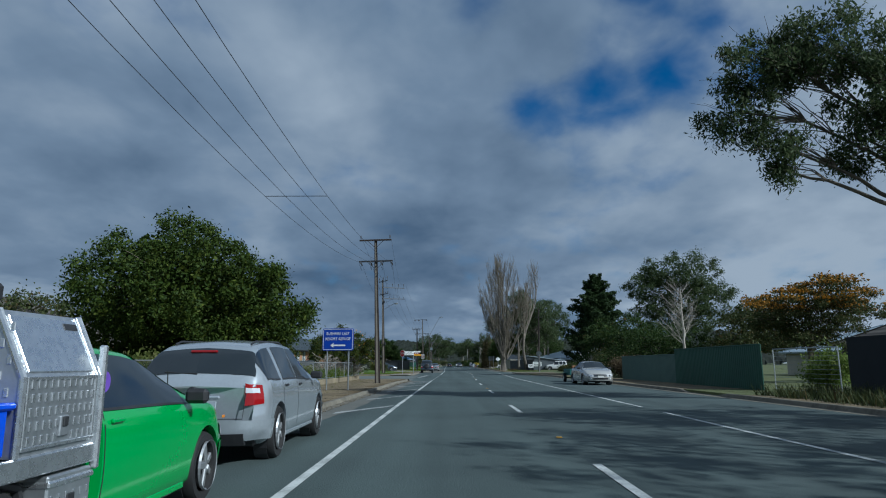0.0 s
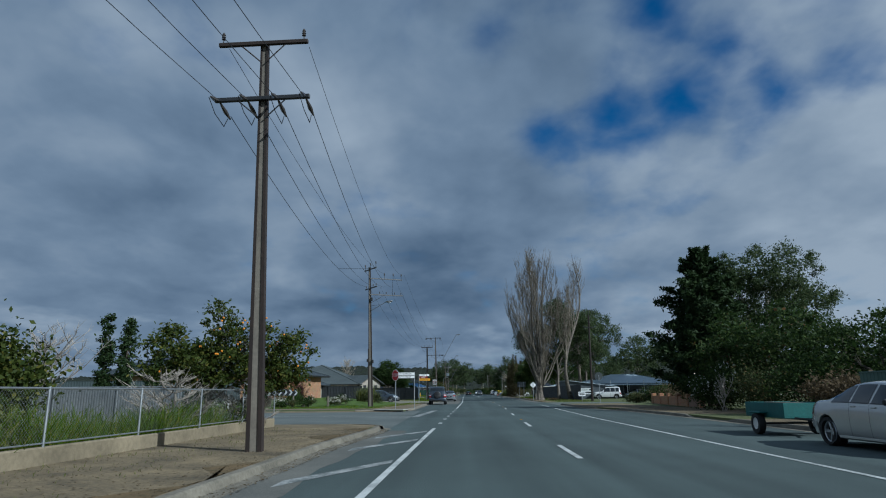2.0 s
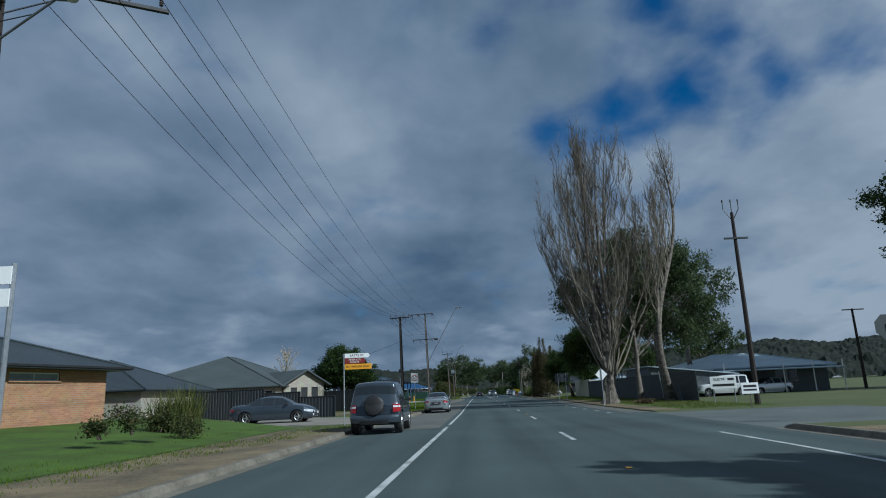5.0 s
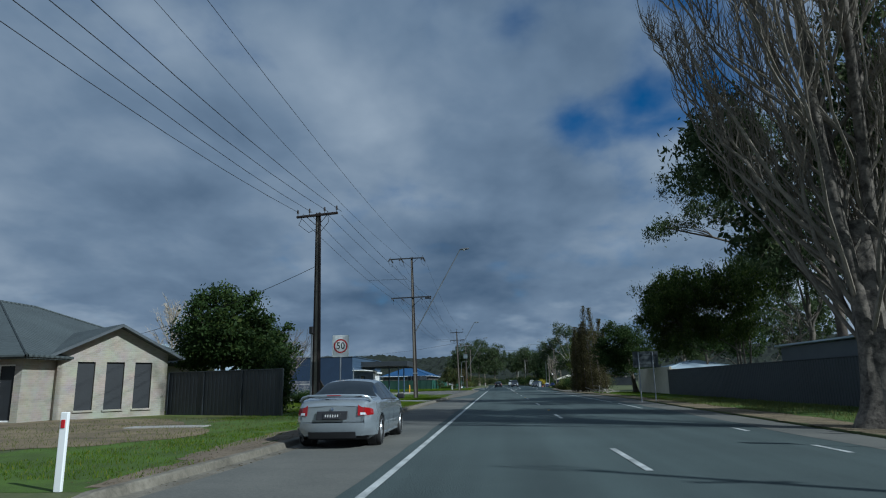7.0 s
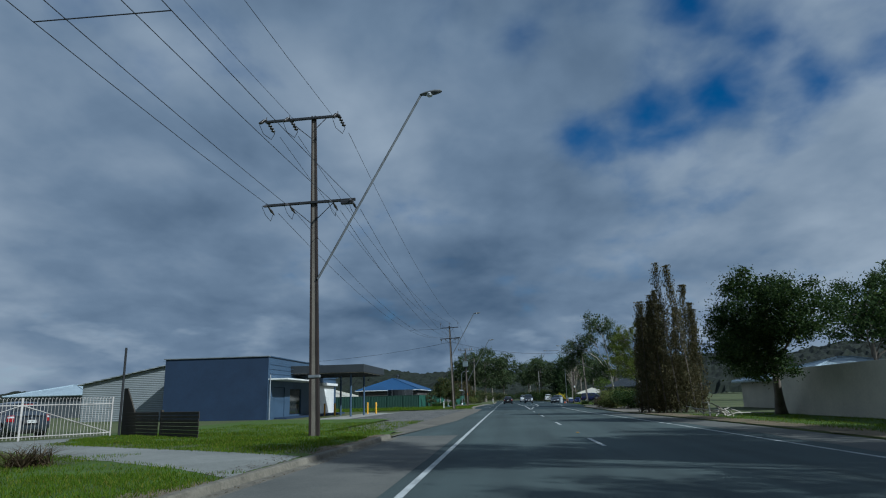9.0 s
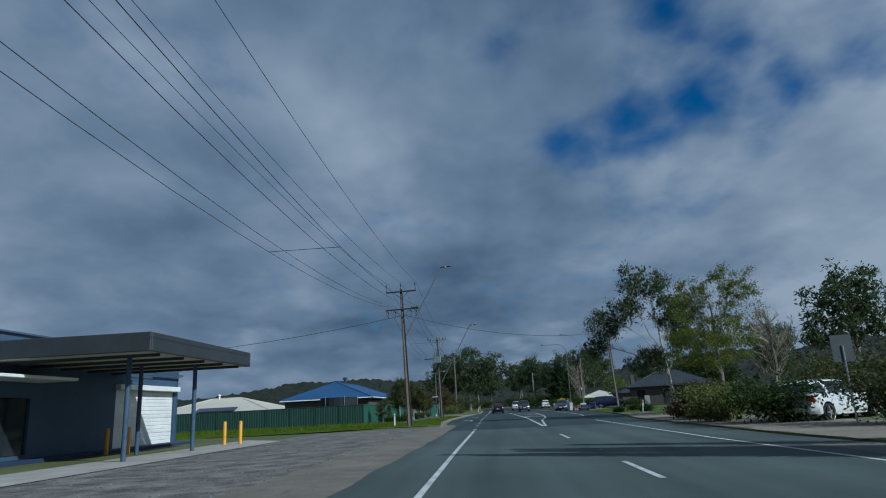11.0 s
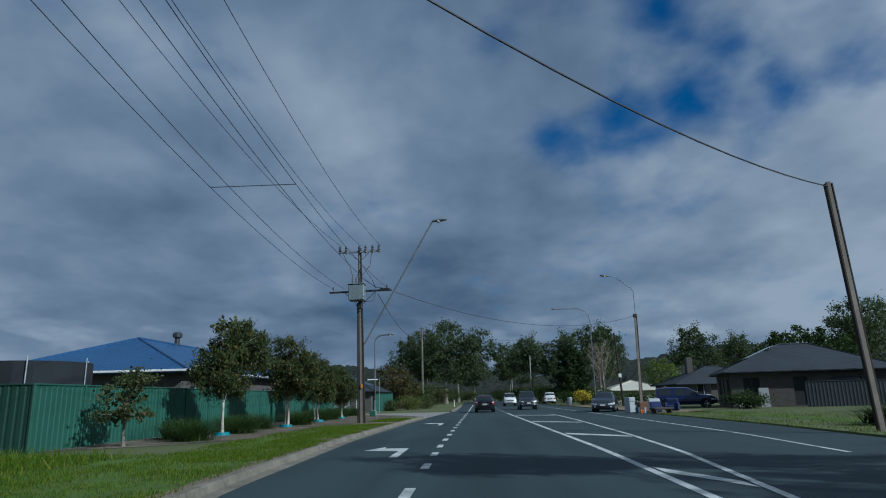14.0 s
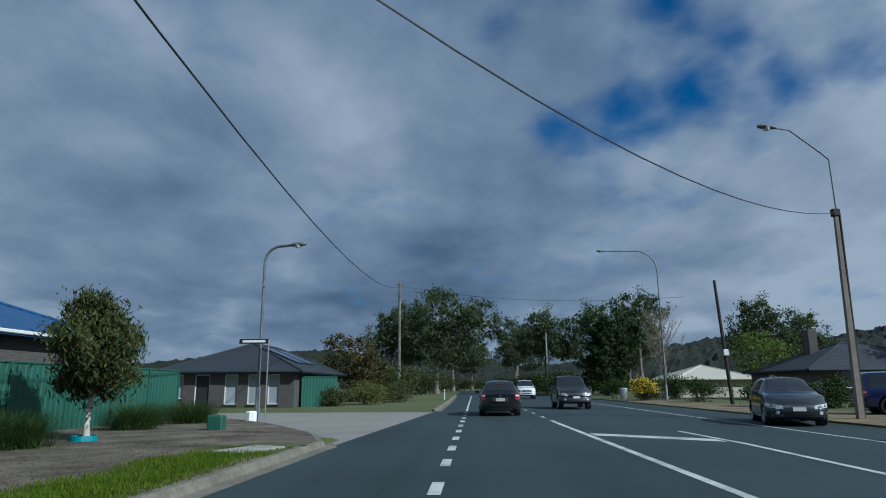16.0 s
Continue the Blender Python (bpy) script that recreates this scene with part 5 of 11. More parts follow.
# ---- buildings ----
def roof_hip(x0, x1, y0, y1, z, pitch, over=0.5, hip=True, gable_y=None, thick=0.14):
    """Hipped roof over a rectangle, as planes with a fascia."""
    x0, x1, y0, y1 = x0 - over, x1 + over, y0 - over, y1 + over
    z -= over * math.tan(radians(pitch))
    w, d = x1 - x0, y1 - y0
    half = min(w, d) / 2
    zt = z + half * math.tan(radians(pitch))
    if w >= d:
        r0, r1 = (x0 + half, (y0 + y1) / 2, zt), (x1 - half, (y0 + y1) / 2, zt)
    else:
        r0, r1 = ((x0 + x1) / 2, y0 + half, zt), ((x0 + x1) / 2, y1 - half, zt)
    b = [(x0, y0), (x1, y0), (x1, y1), (x0, y1)]
    vs = [(x, y, z) for x, y in b] + [r0, r1] + [(x, y, z - thick) for x, y in b]
    fs = [(0, 1, 5, 4) if w >= d else (0, 1, 4), (1, 2, 5) if w >= d else (1, 2, 5, 4), (2, 3, 4, 5) if w >= d else (2, 3, 5), (3, 0, 4) if w >= d else (3, 0, 4, 5)]
    fs += [(0, 1, 7, 6), (1, 2, 8, 7), (2, 3, 9, 8), (3, 0, 6, 9), (6, 7, 8, 9)]
    return Mesh().add(vs, fs), zt, r0, r1


def wall_with_holes(length, h, holes, thick=0.2):
    """A wall along x from 0, with openings (x0, x1, z0, z1) cut through it."""
    xs = sorted({0.0, length, *[q for o in holes for q in o[:2]]})
    zs = sorted({0.0, h, *[q for o in holes for q in o[2:4]]})
    ms = Mesh()
    seen = {}

    def solid(i, j):
        if not (0 <= i < len(xs) - 1 and 0 <= j < len(zs) - 1):
            return False
        cx, cz = (xs[i] + xs[i + 1]) / 2, (zs[j] + zs[j + 1]) / 2
        return not any(a < cx < b and c < cz < d for a, b, c, d in holes)

    def corner(i, k, j):
        if (i, k, j) not in seen:
            seen[(i, k, j)] = len(ms.v)
            ms.v.append((xs[i], thick * k, zs[j]))
        return seen[(i, k, j)]

    for i in range(len(xs) - 1):
        for j in range(len(zs) - 1):
            if not solid(i, j):
                continue
            a, b, c, d, a2, b2, c2, d2 = (corner(p, k, q) for k in (0, 1) for p, q in ((i, j), (i + 1, j), (i + 1, j + 1), (i, j + 1)))
            ms.f += [(a, b, c, d), (d2, c2, b2, a2)]
            if not solid(i - 1, j):
                ms.f.append((a, d, d2, a2))
            if not solid(i + 1, j):
                ms.f.append((b, b2, c2, c))
            if not solid(i, j - 1):
                ms.f.append((a, a2, b2, b))
            if not solid(i, j + 1):
                ms.f.append((d, c, c2, d2))
    return ms




def house(name, x0, x1, y0, y1, wall_h, pitch, wallmat, roofmat, label, south=(), east=(), west=(), z=0.12, over=0.5, trim=None, doors=(), gutter=None, glass=None):
    """A one-storey house with a hipped roof. Openings are (from, to, sill, head) along the wall; south faces the coming camera, east the +x side."""
    hs = thing(name, ((x0 + x1) / 2, (y0 + y1) / 2, z), label, "house")
    cx, cy = (x0 + x1) / 2, (y0 + y1) / 2
    w, d = x1 - x0, y1 - y0
    trim = trim or WHITE
    sides = ((south, w, pose(x0 - cx, y0 - cy, 0)), (east, d, pose(x1 - cx, y0 - cy, 0, 0, 0, 90)), ((), w, pose(x1 - cx, y1 - cy, 0, 0, 0, 180)), (west, d, pose(x0 - cx, y1 - cy, 0, 0, 0, -90)))
    # wall ends stop 4 mm short of the faces that they meet
    sides = [(hl, ln - 0.008, m @ Matrix.Translation((0.004, 0, 0))) for hl, ln, m in sides]
    for holes, ln, m in sides:
        part("wall", wall_with_holes(ln, wall_h, [o[:4] for o in holes]), wallmat, hs, m=m)
        for o in holes:
            a, b, c, e = o[:4]
            kind = o[4] if len(o) > 4 else "window"
            if kind == "opening":
                continue
            fm = Mesh()
            t = 0.05
            for bx in (((a + b) / 2, e - t / 2, b - a, t), ((a + b) / 2, c + t / 2, b - a, t), (a + t / 2, (c + e) / 2, t, e - c - 2 * t), (b - t / 2, (c + e) / 2, t, e - c - 2 * t)):
                fm.box((bx[0], 0.10, bx[1]), (bx[2], 0.07, bx[3]), 0.006)
            win = part(kind, fm, trim, hs, m=m)
            if kind == "window":
                part("pane", Mesh().box(((a + b) / 2, 0.11, (c + e) / 2), (b - a - 2 * t, 0.012, e - c - 2 * t)), glass or GLASS, win)
                if b - a > 1.1:
                    part("mullion", Mesh().box(((a + b) / 2, 0.10, (c + e) / 2), (0.04, 0.05, e - c - 2 * t)), trim, win)
                part("sill", Mesh().box(((a + b) / 2, 0.0, c - 0.03), (b - a + 0.1, 0.16, 0.06), 0.01), wallmat, win)
            else:
                part("leaf", Mesh().box(((a + b) / 2, 0.12, (c + e) / 2), (b - a - 2 * t, 0.04, e - c - 2 * t), 0.005), o[5] if len(o) > 5 else trim, win)
    ms, zt, r0, r1 = roof_hip(x0 - cx, x1 - cx, y0 - cy, y1 - cy, wall_h, pitch, over)
    rf = part("roof", ms, roofmat, hs)
    gm = Mesh()
    ze = wall_h - over * math.tan(radians(pitch)) - 0.04
    for a, b, c, e in ((x0 - over, y0 - over, x1 + over, y0 - over), (x1 + over, y0 - over, x1 + over, y1 + over), (x1 + over, y1 + over, x0 - over, y1 + over), (x0 - over, y1 + over, x0 - over, y0 - over)):
        gm.box(((a + c) / 2 - cx, (b + e) / 2 - cy, ze), (abs(c - a) + 0.12, abs(e - b) + 0.12, 0.11), 0.02)
    part("gutter", gm, gutter or roofmat, rf)
    rm = Mesh()
    corners = [(x0 - over, y0 - over), (x1 + over, y0 - over), (x1 + over, y1 + over), (x0 - over, y1 + over)]
    zb = wall_h - over * math.tan(radians(pitch))
    ends = (r0, r1, r1, r0) if w >= d else (r0, r0, r1, r1)
    for (a, b), q in zip(corners, ends):
        rm.tube([(a - cx, b - cy, zb + 0.02), (q[0], q[1], q[2] + 0.02)], 0.06, 5)
    rm.tube([(r0[0], r0[1], r0[2] + 0.02), (r1[0], r1[1], r1[2] + 0.02)], 0.07, 5)
    part("ridge_cap", rm, roofmat, rf)
    return hs

# ---- vehicles ----
def paint(name, c, metal=0.35, rough=0.24):
    return mat(name, c, tuple(q * 0.86 for q in c), 0.9, 30.0, rough, metal, bump=0.0, coat=1.0, spread=0.05)


PLATE = mat("plate_white", (0.50, 0.50, 0.48), (0.42, 0.42, 0.40), 3, 30, 0.5, bump=0.0)
SILVER = paint("silver_paint", (0.46, 0.50, 0.54), 0.5)
STEEL_BLUE = paint("steel_silver_paint", (0.36, 0.405, 0.44), 0.5)
CREAM_SILVER = paint("champagne_paint", (0.56, 0.55, 0.52), 0.45)
GREEN_CAR = paint("bright_green_paint", (0.02, 0.36, 0.06), 0.1)
BLACK_CAR = paint("black_paint", (0.012, 0.013, 0.016), 0.2, 0.25)
NAVY_CAR = paint("dark_grey_paint", (0.03, 0.034, 0.042), 0.3, 0.3)
BLUE_CAR = paint("deep_blue_paint", (0.008, 0.016, 0.085), 0.35)
WHITE_CAR = paint("white_car_paint", (0.72, 0.73, 0.73), 0.0)
SLATE_CAR = paint("slate_paint", (0.05, 0.065, 0.085), 0.35)

# stations along the car from the tail: place, top height, half width, half width of the top, shoulder height
SHAPES = {
    "sedan": dict(L=4.88, W=1.80, st=[(0.0, 0.88, .76, .62, .83), (0.10, 0.99, .87, .72, .88), (0.5, 1.04, .96, .80, .93), (0.98, 1.06, 1.0, .80, .96), (1.35, 1.25, 1.0, .64, .97), (1.78, 1.41, 1.0, .60, .97), (2.3, 1.45, 1.0, .60, .96), (2.85, 1.42, 1.0, .60, .95), (3.25, 1.25, 1.0, .66, .94), (3.68, 1.02, 1.0, .78, .92), (4.2, 0.93, .98, .78, .86), (4.62, 0.83, .93, .74, .76), (4.82, 0.70, .86, .68, .66), (4.88, 0.58, .80, .62, .56)],
                  rear=(1.02, 1.74), front=(2.92, 3.66), side=[(1.25, 1.9), (1.97, 2.58), (2.66, 3.4)], axle=(1.02, 3.90), r=0.325, low=0.22),
    "cab": dict(L=4.88, W=1.84, st=[(0.0, 0.84, .80, .66, .80), (1.78, 1.41, 1.0, .60, .97), (2.3, 1.45, 1.0, .60, .96), (2.85, 1.42, 1.0, .60, .95), (3.25, 1.25, 1.0, .66, .94), (3.68, 1.02, 1.0, .78, .92), (4.2, 0.93, .98, .78, .86), (4.62, 0.83, .93, .74, .76), (4.82, 0.70, .86, .68, .66), (4.88, 0.58, .80, .62, .56)],
                rear=(1.02, 1.74), front=(2.92, 3.66), side=[(2.02, 3.42)], axle=(1.02, 3.90), r=0.325, low=0.22),
    "wagon": dict(L=4.75, W=1.82, st=[(0.0, 0.92, .86, .70, .88), (0.06, 1.02, .93, .74, .92), (0.22, 1.18, .97, .70, .96), (0.55, 1.44, 1.0, .64, .98), (0.9, 1.51, 1.0, .64, .98), (1.7, 1.54, 1.0, .64, .97), (2.6, 1.50, 1.0, .62, .96), (3.05, 1.30, 1.0, .66, .95), (3.5, 1.06, 1.0, .78, .94), (4.1, 0.96, .98, .78, .88), (4.5, 0.86, .93, .74, .78), (4.70, 0.72, .87, .68, .68), (4.75, 0.60, .82, .62, .58)],
                  rear=(0.10, 0.54), front=(2.66, 3.46), side=[(0.62, 1.3), (1.38, 2.1), (2.18, 3.15)], axle=(0.98, 3.70), r=0.33, low=0.24),
    "suv": dict(L=4.86, W=1.86, st=[(0.0, 1.00, .84, .72, .98), (0.06, 1.10, .90, .76, 1.02), (0.18, 1.24, .98, .76, 1.06), (0.50, 1.50, 1.0, .68, 1.08), (0.85, 1.60, 1.0, .67, 1.06), (1.7, 1.65, 1.0, .67, 1.06), (2.55, 1.62, 1.0, .66, 1.04), (3.0, 1.44, 1.0, .68, 1.02), (3.45, 1.16, 1.0, .80, 1.02), (4.1, 1.05, .98, .80, .96), (4.55, 0.94, .94, .76, .86), (4.80, 0.78, .88, .70, .74), (4.86, 0.64, .82, .64, .62)],
                rear=(0.08, 0.52), front=(2.62, 3.42), side=[(0.30, 1.06), (1.24, 2.05), (2.13, 3.12)], axle=(0.98, 3.82), r=0.355, low=0.27, tail=((0.2, 0.42, 0.62, 0.70, 1.0, 1.2), (0.14, 0.02, 0.0, 0.05, 0.07, 0.06))),
    "box": dict(L=4.55, W=1.84, st=[(0.0, 1.00, .92, .84, .98), (0.03, 1.12, .97, .86, 1.06), (0.10, 1.45, .99, .80, 1.12), (0.20, 1.78, 1.0, .76, 1.14), (0.5, 1.84, 1.0, .76, 1.14), (1.6, 1.86, 1.0, .76, 1.12), (2.45, 1.82, 1.0, .74, 1.10), (2.75, 1.56, 1.0, .76, 1.10), (3.05, 1.20, 1.0, .82, 1.08), (3.8, 1.14, .98, .82, 1.04), (4.35, 1.08, .96, .80, .98), (4.5, 0.98, .93, .78, .90), (4.55, 0.80, .90, .74, .76)],
                rear=(0.06, 0.19), front=(2.5, 3.02), side=[(0.3, 1.0), (1.08, 1.75), (1.83, 2.72)], axle=(0.85, 3.55), r=0.39, low=0.36),
    "crew": dict(L=5.25, W=1.85, st=[(0.0, 1.00, .94, .84, .98), (0.03, 1.14, .97, .86, 1.06), (0.12, 1.45, .99, .80, 1.12), (0.26, 1.70, 1.0, .74, 1.13), (0.6, 1.76, 1.0, .74, 1.13), (1.7, 1.78, 1.0, .74, 1.12), (2.7, 1.76, 1.0, .70, 1.10), (3.1, 1.66, 1.0, .70, 1.09), (3.5, 1.40, 1.0, .74, 1.08), (3.9, 1.17, 1.0, .82, 1.06), (4.5, 1.08, .98, .82, 1.00), (5.0, 0.98, .95, .78, .92), (5.2, 0.86, .92, .74, .80), (5.25, 0.72, .88, .70, .68)],
                 rear=(0.06, 0.25), front=(3.12, 3.86), side=[(0.4, 1.5), (1.86, 2.6), (2.68, 3.55)], axle=(1.15, 4.25), r=0.39, low=0.36),
    "hatch": dict(L=4.2, W=1.78, st=[(0.0, 0.92, .88, .72, .90), (0.06, 1.02, .95, .76, .94), (0.3, 1.30, .99, .68, .98), (0.6, 1.48, 1.0, .64, .98), (1.4, 1.53, 1.0, .64, .97), (2.1, 1.50, 1.0, .62, .96), (2.6, 1.28, 1.0, .66, .95), (3.1, 1.03, 1.0, .78, .93), (3.7, 0.92, .97, .76, .86), (4.05, 0.80, .9, .7, .74), (4.2, 0.6, .82, .62, .58)],
                  rear=(0.10, 0.55), front=(2.16, 3.06), side=[(0.62, 1.2), (1.28, 2.0), (2.08, 2.75)], axle=(0.75, 3.35), r=0.31, low=0.22),
}


def flow(x, xs, ys):
    """Interpolates through the stations with no overshoot and no kinks."""
    x = min(max(x, xs[0]), xs[-1])
    k = min(max(int(np.searchsorted(xs, x, "right")) - 1, 0), len(xs) - 2)

    def slope(i):
        if i <= 0 or i >= len(xs) - 1:
            return 0.0 if i < 0 or i > len(xs) - 1 else (ys[1] - ys[0]) / (xs[1] - xs[0]) if i == 0 else (ys[-1] - ys[-2]) / (xs[-1] - xs[-2])
        a, b = (ys[i] - ys[i - 1]) / (xs[i] - xs[i - 1]), (ys[i + 1] - ys[i]) / (xs[i + 1] - xs[i])
        return 0.0 if a * b <= 0 else 2 * a * b / (a + b)

    h = xs[k + 1] - xs[k]
    t = (x - xs[k]) / h
    return float((1 + 2 * t) * (1 - t) ** 2 * ys[k] + t * (1 - t) ** 2 * h * slope(k) + t * t * (3 - 2 * t) * ys[k + 1] + t * t * (t - 1) * h * slope(k + 1))


def carve(ob, cutter):
    """Cuts a closed shape out of an object's mesh for good."""
    tool = part("tool", cutter, PLASTIC_B, ob.parent)
    md = ob.modifiers.new("cut", "BOOLEAN")
    md.object, md.operation, md.solver = tool, "DIFFERENCE", "EXACT"
    bpy.context.view_layer.update()
    me = bpy.data.meshes.new_from_object(ob.evaluated_get(bpy.context.evaluated_depsgraph_get()))
    ob.modifiers.clear()
    old = ob.data
    ob.data = me
    bpy.data.meshes.remove(old)
    me.name = "body"
    bpy.data.objects.remove(tool)


plain_part = part


def car(at, turn, shape, body, label, tail=True, name="car", rack=False, group="", spare=False, spoiler=False, z=0.0, cab_only=0.0, wheels="alloy", pods=False):
    """A car: a skin drawn over stations along its length, with glass, lamps and trim lying on it, and wheels."""
    s = SHAPES[shape]
    L, W = s["L"], s["W"]
    st = np.array(s["st"])
    low = s["low"]
    ob = thing(name, pose(at[0], at[1], z, 0, 0, turn) @ pose(0, -L / 2, 0), label, "car" if name == "car" else name.replace("_", " "), group)

    stay = [[float(q) for q in st[:, k]] for k in range(5)]
    tail_z, tail_dy = s.get("tail", ((0.2, 0.42, 0.60, 0.66, 0.85, 1.02), (0.12, 0.02, 0.0, 0.045, 0.085, 0.13)))

    def bend(p):
        """Rounds tail and nose in plan and leans their faces as a pressed body does."""
        x, y, zz = p
        e = min(abs(x) / (W / 2), 1.1)
        if y < 0.75:
            f = 1 - max(y, 0.0) / 0.75
            f = f * f * (3 - 2 * f)
            y += f * (0.20 * e ** 3 + float(np.interp(zz, tail_z, tail_dy)))
        elif y > L - 0.8:
            f = 1 - max(L - y, 0.0) / 0.8
            f = f * f * (3 - 2 * f)
            y -= f * (0.30 * e ** 2.6 + float(np.interp(zz, (0.2, 0.45, 0.6, 0.95), (0.06, 0.0, 0.03, 0.14))))
        return (x, y, zz)

    def part(name, mesh, material, parent=None, label="", m=None, smooth=False, fix=True):
        if m is None and isinstance(mesh, Mesh):
            mesh.v = [bend(p) for p in mesh.v]
        return plain_part(name, mesh, material, parent, label, m, smooth, fix)

    def section(y):
        top, hw, tw, sh = (flow(y, stay[0], stay[k]) for k in range(1, 5))
        hw, tw = hw * W / 2, tw * W / 2
        zb = low + (0.10 if y < 0.25 or y > L - 0.25 else 0.0)
        g_ = min(max((top - sh - 0.06) / 0.16, 0.0), 1.0)
        pts = [(hw * 0.86, zb - 0.02), (hw * 0.965, zb + 0.05), (hw, zb + (sh - zb) * 0.42), (hw * 0.995, zb + (sh - zb) * 0.72), (hw * 0.955, sh)]
        k = top - sh
        cabin = [(hw * 0.955 + (tw - hw * 0.955) * 0.86, sh + k * 0.82), (tw * 0.86, top - 0.025), (0.0, top + 0.012)]
        flat = [(hw * 0.90, sh + k * 0.55), (tw * 0.86, top - 0.008), (0.0, top + 0.015)]
        pts += [(a[0] * g_ + b[0] * (1 - g_), a[1] * g_ + b[1] * (1 - g_)) for a, b in zip(cabin, flat)]
        return pts

    def on_ring(p, u):
        """A rounded curve through the points of a section."""
        i = min(int(u), 6)
        f = u - i
        b, c = np.array(p[i]), np.array(p[i + 1])
        a = np.array(p[i - 1]) if i > 0 else b
        d = np.array(p[i + 2]) if i < 6 else np.array([-p[6][0], p[6][1]])
        ta, tb = (c - a) * 0.34, (d - b) * 0.34
        return (1 + 2 * f) * (1 - f) ** 2 * b + f * (1 - f) ** 2 * ta + f * f * (3 - 2 * f) * c + f * f * (f - 1) * tb

    def at_(y, u):
        q = on_ring(section(min(max(y, 0.0), L)), u)
        return np.array([q[0], y, q[1]])

    def skin(y0, y1, u0, u1, off, side=1, ny=8, nu=3, pin=0.0):
        ms = Mesh()
        for i in range(ny + 1):
            for j in range(nu + 1):
                u = u0 + (u1 - u0) * j / nu
                ya = y0 + (y1 - y0) * i / ny + pin * (j / nu - 0.5)
                e = 0.01
                p = at_(ya, u)
                a, b = at_(ya + e, u) - at_(ya - e, u), at_(ya, min(u + e, 7.0)) - at_(ya, max(u - e, 0))
                nr = np.cross(a, b)
                nr = nr / (np.linalg.norm(nr) + 1e-9)
                if nr[0] < 0 and abs(nr[0]) > 0.2 or (abs(nr[0]) <= 0.2 and nr[2] < 0):
                    nr = -nr
                p = p + nr * off
                ms.v.append((p[0] * side, p[1], p[2]))
        w = nu + 1
        ms.f = [(i * w + j, i * w + j + 1, (i + 1) * w + j + 1, (i + 1) * w + j) for i in range(ny) for j in range(nu)]
        return ms

    ys = sorted({*[round(float(q), 3) for q in st[:, 0]], *[round(float(q), 3) for q in np.linspace(0.02, L - 0.02, 46)]})
    y_from = cab_only
    ys = [q for q in ys if q >= y_from]
    ms = Mesh()
    for y in ys:
        p = section(y)
        p = [tuple(on_ring(p, k / 3)) for k in range(22)]
        ms.v.extend([(x, y, zz) for x, zz in p] + [(-x, y, zz) for x, zz in p[-2::-1]])
    w = 43
    ms.f = [(i * w + k, i * w + k + 1, (i + 1) * w + k + 1, (i + 1) * w + k) for i in range(len(ys) - 1) for k in range(w - 1)]
    ms.f += [(i * w + w - 1, i * w, (i + 1) * w, (i + 1) * w + w - 1) for i in range(len(ys) - 1)]
    ms.f += [tuple(range(w)), tuple((len(ys) - 1) * w + k for k in range(w))]
    shell = part("body", ms, body, ob, smooth=True)
    r = s["r"]
    cutter = Mesh()
    for ya in s["axle"]:
        if ya < y_from:
            continue
        for sd in (-1, 1):
            hw = float(np.interp(ya, st[:, 0], st[:, 2])) * W / 2
            cutter.lathe([(0.0, -0.3), (r * 1.14, -0.3), (r * 1.14, 0.3), (0.0, 0.3)], (sd * (hw + 0.03), ya, r + 0.015), "x", 28)
    carve(shell, cutter)

    def side_x(y, zz):
        """Half width of the body at a place along it and a height."""
        q = section(min(max(y, 0.0), L))[:6]
        return float(np.interp(zz, [b for _, b in q], [a for a, _ in q]))

    def wrap(x_in, y_out, z_in, z_out, sd, tail_end=True, off=0.012, slant=0.0):
        """A lamp that runs from the end face round the corner on to the side; z_in and z_out are its low and high edge at both ends."""
        ms = Mesh()
        nr, nc = 4, 10
        for j in range(nr + 1):
            for i in range(nc + 1):
                f = i / nc
                lo_, hi_ = z_in[0] + (z_out[0] - z_in[0]) * f, z_in[1] + (z_out[1] - z_in[1]) * f
                zz = lo_ + (hi_ - lo_) * j / nr
                xc = side_x(0.0 if tail_end else L, zz)
                if i <= 5:
                    x, y = x_in + (xc - x_in) * i / 5, -off
                    x += off * 0.6 * (i == 5)
                else:
                    y = y_out * (i - 5) / 5
                    x = side_x(y if tail_end else L - y, zz) + off
                y += slant * (j / nr)
                ms.v.append((sd * x, y if tail_end else L - y, zz))
        w_ = nc + 1
        ms.f = [(j * w_ + i, j * w_ + i + 1, (j + 1) * w_ + i + 1, (j + 1) * w_ + i) for j in range(nr) for i in range(nc)]
        return ms

    def bar(c, size, n=12):
        """A wide bar in short lengths, so that it follows the rounded end of the car."""
        ms = Mesh()
        for k in range(n):
            ms.box((c[0] - size[0] / 2 + size[0] * (k + 0.5) / n, c[1], c[2]), (size[0] / n, size[1], size[2]))
        return ms

    # glass
    for a, b in s["side"]:
        if a < y_from:
            continue
        for sd in (-1, 1):
            part("side_window", skin(a, b, 4.10, 5.05, 0.006, sd, 6, 3), GLASS, ob, smooth=True)
            part("window_trim", skin(a - 0.02, b + 0.02, 4.03, 4.10, 0.007, sd, 6, 1), PLASTIC_B, ob)
    fr = s["front"]
    for nm, (a, b) in (("windscreen", fr), ("rear_window", s["rear"])):
        if a < y_from:
            continue
        both = Mesh()
        for sd in (-1, 1):
            q = skin(a + 0.03, b - 0.03, 5.08, 7.0, 0.008, sd, 6, 5)
            both.add(q.v, q.f)
        part(nm, both, GLASS, ob, smooth=True)
